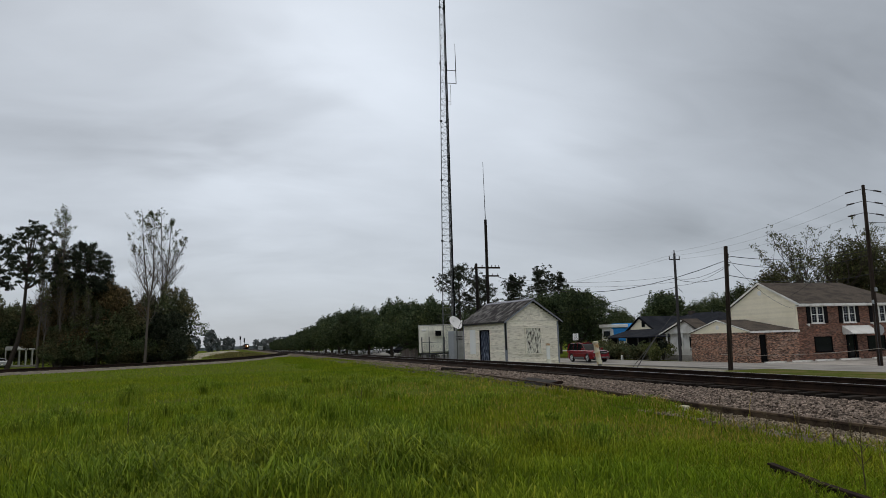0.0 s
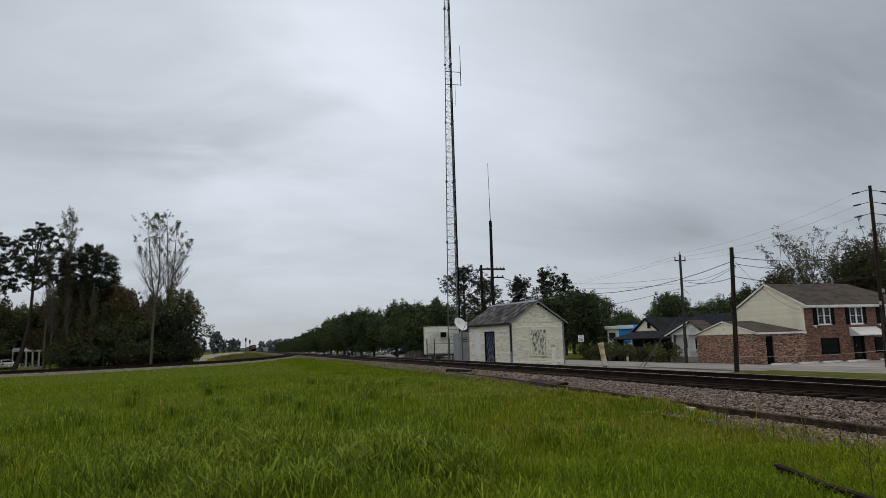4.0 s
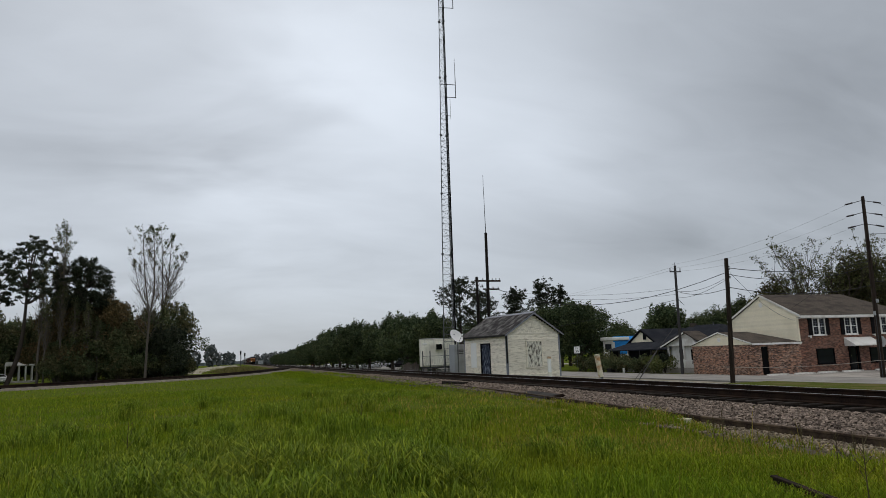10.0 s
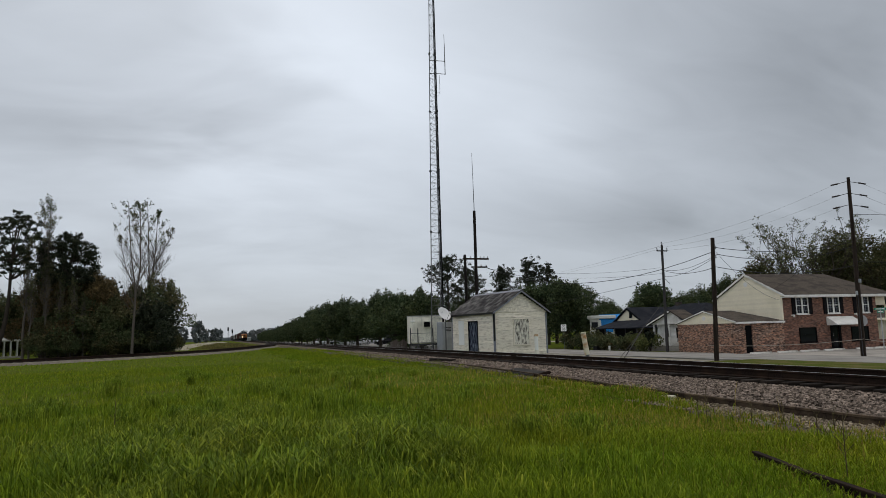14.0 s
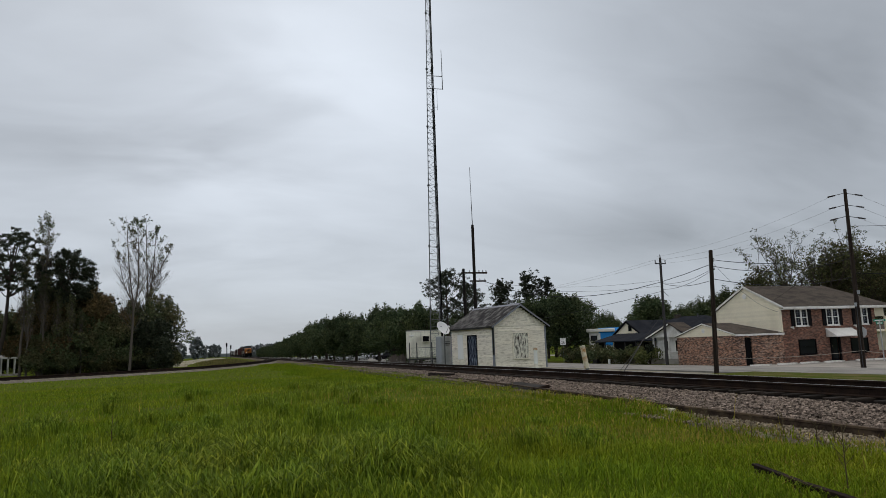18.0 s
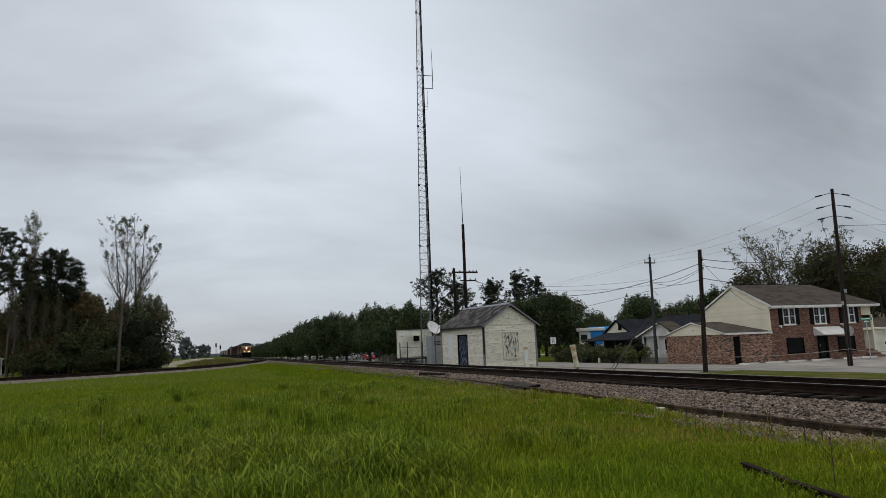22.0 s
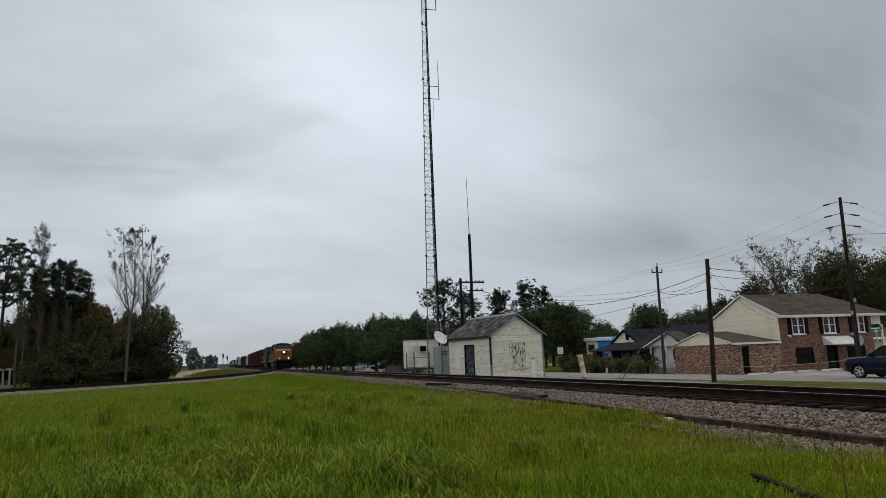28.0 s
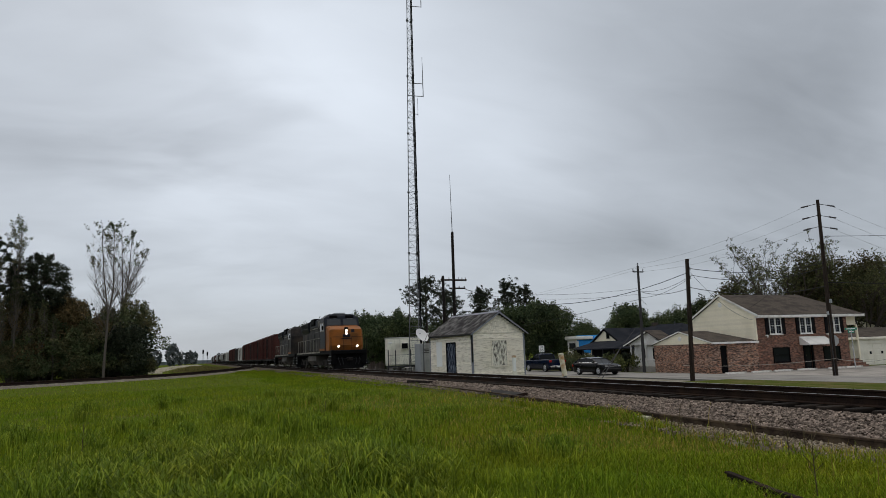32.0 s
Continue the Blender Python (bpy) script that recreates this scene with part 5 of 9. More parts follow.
part("wall", MB().box(66, 76, 56, 64, -1.0, 2.5), MAT["cream"], back)
part("gable", MB().prism([(66, 2.5), (76, 2.5), (70.5, 3.75)], "y", 56.0, 56.2), MAT["cream"], back)
for xe, ze in ((65.3, 2.4), (77, 2.4)):
    part("roof", MB().prism([(70.5, 3.85), (xe, ze), (xe, ze + 0.12), (70.5, 4.0)], "y", 55.5, 64.5), MAT["shingle_dark"], back)

# open white carport far beyond the branch track
cp = thing("white_pavilion", (-30.2, 116.2, -0.42), "open white pavilion with square posts", "pavilion")
part("roof", MB().cbox(-1.9, 1.8, -1.5, 1.8, 2.55, 2.80, 0.05), MAT["oldwhite"], cp)
part("gable", MB().prism([(-1.9, 2.80), (-0.4, 2.80), (-0.55, 3.15), (-1.75, 3.15)], "y", -1.5, 1.8), MAT["oldwhite"], cp)
part("floor", MB().cbox(-1.9, 1.8, -1.5, 1.8, -0.3, 0.35, 0.03), MAT["concrete"], cp)
for x in (-1.8, -0.9, 0.0, 0.85, 1.7):
    part("post", MB().cbox(x - 0.07, x + 0.07, -1.45, -1.25, 0.35, 2.55, 0.01), MAT["oldwhite"], cp)
    part("post", MB().cbox(x - 0.07, x + 0.07, 1.5, 1.7, 0.35, 2.55, 0.01), MAT["oldwhite"], cp)


# ---- poles, wires, tower ----
def sag(p, q, drop, n=10):
    p, q = Vector(p), Vector(q)
    return [p.lerp(q, i / n) - Vector((0, 0, drop * 4 * (i / n) * (1 - i / n))) for i in range(n + 1)]


def wire(p, q, drop, r=0.012, material="wire", label="thin black overhead cable between poles", n=12):
    return tagged(part("overhead_wire", MB().path(sag(p, q, drop, n), r, 4), MAT[material]), label, "cable", "overhead wires")


def wood_pole(x, y, z0, z1, r0, r1, label, material="pole", lean=(0, 0)):
    p = thing("utility_pole", (x, y, z0), label, "utility pole", "utility poles")
    h = z1 - z0
    n = 7
    part("shaft", MB().path([(lean[0] * k / n, lean[1] * k / n, -0.4 + (h + 0.4) * k / n) for k in range(n + 1)], [r0 + (r1 - r0) * k / n for k in range(n + 1)], 12), MAT[material], p, smooth=True)
    part("cap", MB().tube((lean[0], lean[1], h - 0.002), (lean[0], lean[1], h + 0.02), r1, r1 * 0.8, 12), MAT[material], p)
    return p


def insulator(parent, x, y, z, d=(0, 0, 1), n=3):
    mb = MB()
    d = Vector(d).normalized()
    for k in range(n):
        c = Vector((x, y, z)) + d * (0.09 * k)
        mb.tube(c, c + d * 0.06, 0.06, 0.045, 8)
    return part("insulator", mb, MAT["ceramic"], parent, "brown insulator")


P1 = wood_pole(28.55, 34.1, -0.62, 6.85, 0.15, 0.12, "short dark creosoted pole by the street with service cables", lean=(0.25, -0.2))
for z in (6.55, 5.95):
    insulator(P1, 0.38, -0.2, z + 0.3, n=2)
part("bracket", MB().box(0.2, 0.42, -0.24, -0.16, 6.78, 6.83), MAT["steeldark"], P1)
P2 = wood_pole(37.05, 50.35, -0.85, 8.72, 0.14, 0.10, "tall grey-brown pole with small twin insulators", "polegrey", lean=(0.12, -0.08))
part("crossarm", MB().cbox(-0.45, 0.65, -0.13, -0.03, 9.0, 9.1, 0.01), MAT["steeldark"], P2)
for x in (-0.42, 0.62):
    insulator(P2, x, -0.08, 9.1)
insulator(P2, 0.12, -0.08, 9.62)
part("guy_stub", MB().tube((0.15, -0.1, 6.6), (0.55, -0.3, 6.1), 0.02, n=6), MAT["steeldark"], P2)
P3 = wood_pole(39.4, 33.3, -0.72, 11.0, 0.165, 0.10, "tall leaning creosoted pole with three dead-end insulators each side", lean=(0.15, -0.12))
for z in (11.45, 10.65, 9.88):
    for s in (-1, 1):
        st = part("strain_insulator", MB().tube((0.13 * s + 0.12, -0.1, z), (s * 0.62 + 0.12, -0.1 + s * -0.25, z - 0.12), 0.02, n=6), MAT["steeldark"], P3, "dead-end strain insulator")
        mb = MB()
        for k in range(5):
            c = Vector((0.12 + s * (0.62 + 0.09 * k), -0.1 - s * (0.25 + 0.035 * k), z - 0.12 - 0.02 * k))
            mb.tube(c, c + Vector((s * 0.07, -s * 0.03, -0.015)), 0.058, 0.04, 8)
        part("insulator_string", mb, MAT["ceramic"], st)
part("conduit", MB().tube((-0.16, -0.12, 0), (-0.10, -0.14, 4.2), 0.022, n=8), MAT["steeldark"], P3)
part("meter_box", MB().cbox(-0.28, -0.16, -0.24, -0.12, 3.9, 4.15, 0.02), MAT["greymetal"], P3)
part("riser_box", MB().cbox(0.02, 0.16, -0.3, -0.16, 4.7, 4.95, 0.02), MAT["greymetal"], P3)

for zz3, dx in ((10.9, -0.9), (10.07, -0.9), (9.28, -0.9)):
    wire((39.4 + dx, 33.62, zz3 - 0.42), (36.9, 50.3, 8.5 + (zz3 - 10.07) * 0.4), 0.5, 0.008, "wiregrey", "thin grey power line between tall poles")
    wire((40.5, 32.85, zz3 - 0.4), (90, 45, zz3 - 2.9), 1.2, 0.009, "wiregrey", "thin grey power line between tall poles")
for zz3 in (8.45, 8.2):
    wire((37.1, 50.3, zz3 + 0.2), (37, 110, zz3 + 1.2), 1.0, 0.008, "wiregrey", "thin grey power line between tall poles")
wire((28.78, 33.95, 5.7), (37.15, 50.25, 6.5), 0.35, 0.014)
wire((28.78, 33.95, 6.3), (39.5, 33.2, 6.72), 0.45, 0.02)
wire((28.78, 33.95, 5.9), (39.5, 33.2, 6.41), 0.6, 0.018)
wire((28.78, 33.95, 5.1), (39.5, 33.2, 5.16), 0.5, 0.02)
wire((28.78, 33.95, 6.25), (43.1, 43.5, 3.4), 0.6, 0.012)
wire((37.15, 50.25, 6.45), (28.7, 34.0, 5.0), 0.3, 0.018)
wire((37.15, 50.25, 5.9), (28.7, 34.0, 5.55), 0.3, 0.014)
wire((28.76, 33.98, 6.0), (23.3, 57.6, 7.4), 1.7, 0.022)
wire((37.15, 50.25, 5.75), (29, 110.0, 4.0), 1.0, 0.018)
wire((37.15, 50.25, 5.8), (42.5, 60.0, 3.0), 0.5, 0.012)
wire((39.5, 33.2, 5.37), (56, 8, 4.2), 0.6, 0.022)
wire((39.5, 33.2, 8.50), (60, 10, 7.6), 0.6, 0.014)
wire((39.5, 33.2, 8.19), (43.2, 44.0, 4.4), 0.4, 0.013)
wire((37.0, 50.3, 3.75), (25.6, 40.1, -0.6), 0.01, 0.022, "polegrey", "steel guy wire anchored beside the railway", 3)
wire((31.3, 45.2, 1.6), (25.9, 40.0, -0.6), 0.0, 0.035, "polegrey", "pale guard sleeve round a guy wire", 2)
wire((39.3, 33.1, 0.35), (55, 40, 0.2), 0.35, 0.016, "cablepale", "low slack cable strung past the house", 8)
wire((39.3, 33.1, 0.35), (33.2, 40.5, 0.1), 0.2, 0.016, "cablepale", "low slack cable strung past the house", 8)

# pair of old telegraph poles behind the shed
wood_pole(21.4, 58.2, -0.6, 8.65, 0.14, 0.12, "old telegraph pole with crossarm behind the shed", "poledark")
T2 = wood_pole(22.3, 57.85, -0.6, 12.75, 0.17, 0.13, "tall dark pole with a thin whip antenna on top", "poledark", lean=(0.05, 0))
part("crossarm", MB().cbox(-1.3, 1.25, -0.2, -0.08, 8.75, 8.9, 0.01), MAT["pole"], T2)
part("crossarm", MB().cbox(-0.5, 1.1, -0.2, -0.08, 8.0, 8.13, 0.01), MAT["pole"], T2)
for x in (-1.2, -0.5, 0.45, 0.8, 1.15):
    insulator(T2, x, -0.14, 8.9, n=2)
for x in (0.5, 1.0):
    insulator(T2, x, -0.14, 8.13, n=2)
part("whip_antenna", MB().path([(0.05, 0, 13.3), (0.03, 0, 15.5), (0.0, 0, 18.9)], [0.038, 0.028, 0.018], 6), MAT["steeldark"], T2, "thin grey whip antenna")
wire((23.3, 57.6, 7.3), (36.9, 50.3, 6.7), 0.5, 0.010)
wire((23.3, 57.6, 7.0), (37.1, 50.3, 6.2), 0.5, 0.010)


def tower():
    """Three-legged lattice mast that tapers upwards."""
    t = thing("radio_tower", (18.34, 57.2, -0.6), "tall galvanised lattice radio tower with side antennas", "radio tower")
    H, n = 46.0, 46
    leanx, leany = 0.15, -0.1

    def leg(k, z):
        r = (1.15 - 0.70 * min(1, z / 34.0)) / math.sqrt(3)
        w = radians((172, 292, 52)[k])
        return Vector((r * math.cos(w) + leanx * z / 30, r * math.sin(w) + leany * z / 30, z))

    for k in range(3):
        lg = part("leg", MB().path([leg(k, H * i / 12) for i in range(13)], [0.05 - 0.018 * i / 12 for i in range(13)], 6), MAT["steel"], t, "galvanised tubular leg")
        for i in range(1, 9):
            c = leg(k, i * 5.6)
            part("flange", MB().tube(c - Vector((0, 0, 0.07)), c + Vector((0, 0, 0.07)), 0.11, n=8), MAT["steeldark"], lg)
    for k in range(3):
        a, b = k, (k + 1) % 3
        zig, z, i = [], 0.3, 0
        while z < H - 0.8:
            s = 0.62 - 0.12 * min(1, z / 34)
            zig.append(leg(a if i % 2 else b, z))
            if i % 2 == 0 or z < 24:
                part("rung", MB().tube(leg(a, z), leg(b, z), 0.016, n=4, cap=False), MAT["steel"], t)
            z += s
            i += 1
        part("bracing", MB().path(zig, 0.017, 4), MAT["steel"], t, "zigzag steel bracing")
    part("cable_run", MB().path([leg(1, z) + Vector((0.02, -0.06, 0)) for z in range(0, 46, 3)], [0.055 - 0.0006 * z for z in range(0, 46, 3)], 6), MAT["black"], t, "bundle of black feeder cables")
    part("cable_run", MB().path([leg(1, z) + Vector((-0.09, -0.04, 0)) for z in range(0, 40, 3)], 0.028, 6), MAT["black"], t, "black feeder cable")
    # side arms with whip antennas
    def arm(z0, z1, reach, top):
        for z in (z0, z1):
            c = leg(0, z)
            part("side_arm", MB().tube(c, c + Vector((reach, -0.25, -0.05)), 0.032, n=6), MAT["steeldark"], t, "steel antenna arm")
        e = leg(0, z0) + Vector((reach, -0.25, 0))
        an = part("antenna", MB().path([e - Vector((0, 0, 0.1)), e + Vector((0, 0, z1 - z0 + 0.2)), e + Vector((0, 0, (top - z0) * 0.7)), e + Vector((-0.02, 0, top - z0))], [0.04, 0.04, 0.028, 0.018], 6), MAT["steel"], t, "grey stick antenna")
    arm(26.1, 27.35, 1.45, 29.95)
    arm(35.1, 36.4, 1.35, 39.5)
    c = leg(1, 23.9)
    part("small_antenna", MB().path([c, c + Vector((0.35, 0, 0)), c + Vector((0.35, 0, 1.9))], 0.016, 5), MAT["steel"], t)
    part("small_arm", MB().path([c + Vector((0, 0, 0.28)), c + Vector((0.35, 0, 0.28))], 0.016, 5), MAT["steel"], t)
    part("base_pad", MB().cbox(-1.0, 1.0, -1.0, 1.0, -0.3, 0.1, 0.04), MAT["concrete"], t)


tower()

# signs and posts
sg = thing("speed_limit_sign", (36.9, 68.7, -0.62), "white speed limit sign on a steel post by the street", "road sign")
part("post", MB().tube((0, 0.03, -0.2), (0, 0.03, 2.7), 0.03, n=8), MAT["steel"], sg)
pl = part("plate", MB().cbox(-0.31, 0.31, -0.02, 0.0, 1.95, 2.71, 0.01), MAT["signwhite"], sg, "white rectangular sign plate")


def lettering(text, size, parent, m, material, name="lettering"):
    cu = bpy.data.curves.new(name, "FONT")
    cu.body, cu.size, cu.align_x, cu.align_y, cu.extrude = text, size, "CENTER", "CENTER", 0.002
    tmp = bpy.data.objects.new(name, cu)
    me = bpy.data.meshes.new_from_object(tmp)
    bpy.data.objects.remove(tmp)
    me.materials.append(material)
    ob = new(name, me)
    ob.parent = parent
    ob.matrix_basis = m
    return ob


lettering("SPEED\nLIMIT", 0.13, pl, pose(0, -0.024, 2.56, 90), MAT["black"])
lettering("35", 0.42, pl, pose(0, -0.024, 2.18, 90), MAT["black"])
sg.matrix_basis = pose(36.9, 68.7, -0.62, 0, 0, -22)
st = thing("street_name_sign", (48.7, 39.3, -0.62), "green street name blades on a galvanised post", "road sign")
part("post", MB().tube((0, 0, -0.2), (0, 0, 2.95), 0.04, n=8), MAT["signback"], st)
for nm, m in (("blade", pose(0, 0, 2.8, 0, 0, 8)), ("blade", pose(0, 0, 3.02, 0, 0, -62))):
    bl = part(nm, MB().cbox(-0.42, 0.42, -0.012, 0.012, -0.09, 0.09, 0.005), MAT["signgreen"], st, "green street name blade", at=m)
    part("name_bar", MB().box(-0.3, 0.3, -0.018, -0.0125, -0.035, 0.035), MAT["signwhite"], bl)
ss = thing("stop_sign", (38.1, 33.0, -0.62), "stop sign seen from behind on a steel post", "road sign")
part("post", MB().tube((0, -0.04, -0.2), (0, -0.04, 2.65), 0.03, n=8), MAT["steel"], ss)
part("plate", MB().prism([(0.38 * math.cos(radians(22.5 + 45 * k)), 2.24 + 0.38 * math.sin(radians(22.5 + 45 * k))) for k in range(8)], "y", 0.0, 0.006), MAT["signback"], ss, "bare aluminium back of an octagonal plate")
ss.matrix_basis = pose(40.4, 33.95, -0.72, 0, 0, -88)
mk = thing("marker_post", (23.6, 40.7, -0.55, 0, -9, 0), "leaning faded yellow marker post", "post")
part("tube", MB().tube((0, 0, 0.34), (0, 0, 1.75), 0.17, 0.17, 14), MAT["postyellow"], mk, smooth=True)
part("cap", MB().tube((0, 0, 1.75), (0, 0, 1.86), 0.2, 0.18, 14), MAT["pallet"], mk)
part("base", MB().tube((0, 0, -0.3), (0, 0, 0.38), 0.12, 0.12, 12), MAT["steel"], mk, "rusty steel base")
vp = thing("vent_pipe", (20.42, 42.0, -0.3), "cream vent pipe with cap before the shed", "pipe")
part("tube", MB().tube((0, 0, 0), (0, 0, 1.42), 0.125, 0.125, 14), MAT["signwhite"], vp, smooth=True)
part("cap", MB().tube((0, 0, 1.40), (0, 0, 1.54), 0.16, 0.14, 14), MAT["postyellow"], vp, "cream cap with rust")
part("collar", MB().tube((0, 0, 0.0), (0, 0, 0.5), 0.16, 0.14, 14), MAT["postwhite"], vp)


# ---- trees ----
def leaf_cards(blobs, per, size, seed, flat=0.0, shell=0.55, aspect=0.6):
    """Leaf sprays: one small three-cornered card for each, scattered in lumpy clusters. blobs: (x, y, z, rx, ry, rz)."""
    rg = np.random.default_rng(seed)
    out = []
    for b in blobs:
        vol = max(0.15, (b[3] * b[4] * b[5]) ** (2 / 3))
        n = max(6, int(per * vol))
        d = rg.normal(size=(n, 3))
        d /= np.linalg.norm(d, axis=1)[:, None]
        r = shell + (1 - shell) * rg.random(n) ** 0.6
        lump = 1 + 0.22 * np.sin(d[:, 0] * 5 + b[0] * 3) * np.cos(d[:, 1] * 4 + b[1]) + 0.15 * np.sin(d[:, 2] * 6 + b[2])
        c = np.array(b[:3]) + d * np.array(b[3:]) * (r * lump)[:, None]
        u = rg.normal(size=(n, 3))
        u[:, 2] *= 1 - flat
        u /= np.linalg.norm(u, axis=1)[:, None]
        v = np.cross(u, rg.normal(size=(n, 3)))
        v /= np.linalg.norm(v, axis=1)[:, None]
        s = size * rg.uniform(0.6, 1.4, n)[:, None]
        a, w = u * s, v * s * aspect
        out.append(np.stack([c - a - w, c - a * 0.6 + w, c + a], axis=1))
    q = np.concatenate(out)
    return q.reshape(-1, 3), len(q)


def limb(mb, p, d, length, r, rg, depth, tips, spread=0.6, up=0.15, n=5, kids=4, side=5):
    pts, p = [Vector(p)], Vector(p)
    d = Vector(d).normalized()
    for i in range(n):
        d = (d + Vector((rg.uniform(-1, 1), rg.uniform(-1, 1), rg.uniform(-0.6, 1) + up)) * 0.16).normalized()
        p = p + d * (length / n)
        pts.append(p.copy())
    mb.path(pts, [r * (1 - 0.75 * i / n) for i in range(n + 1)], side)
    tips.append((pts[-1], length))
    if depth > 0:
        for k in range(kids):
            t = 0.3 + 0.7 * (k + rg.random()) / kids
            i = min(n - 1, int(t * n))
            q = pts[i].lerp(pts[i + 1], t * n - i)
            sd = Vector((rg.uniform(-1, 1), rg.uniform(-1, 1), rg.uniform(-0.2, 0.7)))
            limb(mb, q, d * (1 - spread) + sd * spread, length * rg.uniform(0.45, 0.65), r * 0.5, rg, depth - 1, tips, spread, up, max(3, n - 1), kids, max(3, side - 1))


def tree(kind, seed, h, r, at, label, leaf="leaf_oak", bark="bark", lean=0.0):
    rg = random.Random(seed)
    t = thing("tree", at, label, "tree")
    mb, tips = MB(), []
    blobs = []
    if kind == "pine":
        top = Vector((rg.uniform(-0.5, 0.5), rg.uniform(-0.5, 0.5), h * 0.97))
        pts = [Vector((top.x * (k / 8) ** 1.5, top.y * (k / 8) ** 1.5, -0.4 + (top.z + 0.4) * k / 8)) for k in range(9)]
        mb.path(pts, [0.22 * (1 - 0.8 * k / 8) + 0.03 for k in range(9)], 8)
        n = 26
        for k in range(n):
            f = 0.46 + 0.52 * k / n + rg.uniform(-0.02, 0.02)
            w = rg.uniform(0, 6.28)
            reach = r * math.sin(math.pi * (0.2 + 0.72 * min(1, max(0, (f - 0.46) / 0.52)))) * rg.uniform(0.45, 1.12)
            c = Vector((top.x * f ** 1.5, top.y * f ** 1.5, h * f))
            e = c + Vector((math.cos(w) * reach, math.sin(w) * reach, reach * rg.uniform(0.2, 0.75)))
            mb.path([c, c.lerp(e, 0.5) + Vector((0, 0, -0.1)), e], [0.075, 0.05, 0.02], 4)
            for j in range(11):
                q = c.lerp(e, 0.25 + 0.085 * j) + Vector((rg.gauss(0, 0.5), rg.gauss(0, 0.5), rg.gauss(0.1, 0.5)))
                s = rg.uniform(0.14, 0.46) * (0.75 + 0.13 * r)
                blobs.append((q.x, q.y, q.z, s, s, s * rg.uniform(0.6, 1.1)))
        blobs.append((top.x, top.y, h * 0.97, 0.7, 0.7, 0.6))
        co, n_ = leaf_cards(blobs, 210, 0.12, seed, 0.1, 0.0, 0.5)
    elif kind == "dome":  # a pine with a domed head of needle pads on arching limbs
        z0 = h * 0.60
        full = 0.82 if h > 17 else 1.12
        pts = [Vector((0.35 * math.sin(k * 0.6) - lean * (1 - k / 9) ** 1.6, 0.2 * math.sin(k * 0.9), -0.4 + (h * 0.90 + 0.4) * k / 9)) for k in range(10)]
        mb.path(pts, [0.27 * (1 - 0.82 * k / 9) + 0.03 for k in range(10)], 8)
        for k in range(92):
            f = (k + 0.5) / 92
            w = k * 2.399963 + rg.uniform(-0.25, 0.25)
            up = 1 - 1.22 * f  # from the crown's top down to a little under its middle
            rr = math.sqrt(max(0.0, 1 - min(1, abs(up)) ** 2.4))
            q = rg.uniform(0.84, 1.06) if k % 4 else rg.uniform(0.35, 0.75)
            e = Vector((math.cos(w) * rr * r * q, math.sin(w) * rr * r * q, z0 + (h - z0) * (0.16 + 0.84 * max(-0.25, up)) * (0.55 + 0.45 * q)))
            s = rg.uniform(0.45, 0.80) * full * r / 3
            blobs.append((e.x, e.y, e.z, s, s, s * rg.uniform(0.5, 0.7)))
            for j in range(2):
                b_ = e + Vector((rg.gauss(0, 0.35), rg.gauss(0, 0.35), rg.gauss(-0.05, 0.15)))
                s2 = s * rg.uniform(0.45, 0.75)
                blobs.append((b_.x, b_.y, b_.z, s2, s2, s2 * 0.6))
            if k % 3 == 0:
                hz_ = z0 - 1.2 + (e.z - z0 + 1.2) * rg.uniform(0.25, 0.55)
                i = min(8, max(0, int((hz_ + 0.4) / (h * 0.90 + 0.4) * 9)))
                c = pts[i].lerp(pts[i + 1], 0.5)
                mb.path([c, c.lerp(e, 0.45) + Vector((0, 0, -0.25)), c.lerp(e, 0.8) + Vector((0, 0, -0.1)), e], [0.09, 0.06, 0.04, 0.015], 5)
        co, n_ = leaf_cards(blobs, 330, 0.12, seed, 0.1, 0.0, 0.5)
    elif kind == "bare":
        for s in range(2 if r > 1.5 else 1):
            base = Vector((s * 0.3, s * 0.2, -0.3))
            lean = Vector(((0.03 if r > 1.5 else 0.02) + 0.13 * s, 0.02, 1))
            if s:  # the second stem forks from the first
                base, rise = fork, h * 0.96 - fork.z
            else:
                rise = h + 0.3
            pts = [base + lean * (rise * k / 10) + Vector((rg.uniform(-0.1, 0.1), rg.uniform(-0.1, 0.1), 0)) * min(1, k) for k in range(11)]
            mb.path(pts, [(0.17 - 0.05 * s) * (1 - 0.9 * k / 10) + 0.012 for k in range(11)], 7)
            fork = pts[2]
            for k in range(26):
                f = (0.40 - 0.3 * s) + (0.56 + 0.3 * s) * k / 26
                i = min(9, int(f * 10))
                q = pts[i].lerp(pts[i + 1], f * 10 - i)
                w = rg.uniform(0, 6.28)
                limb(mb, q, (math.cos(w) * 0.35 * r, math.sin(w) * 0.35 * r, 1), h * 0.26 * (1.15 - 0.7 * f) * (0.5 + 0.2 * r), 0.055 * (1.3 - f), rg, 2, tips, 0.3, 0.5, 4, 5, 3)
        for p, l in tips:
            if p.z > h * 0.68 and rg.random() < 0.05 + 0.8 * (p.z / h - 0.68):
                blobs.append((p.x, p.y, p.z, 0.22, 0.22, 0.35))
        co, n_ = leaf_cards(blobs, 60, 0.10, seed, 0, 0.2, 0.6)
    elif kind == "thin":
        mb.path([(0, 0, -0.4), (0.1, 0, h * 0.15), (0.2, 0.1, h * 0.3)], [0.32, 0.26, 0.22], 8)
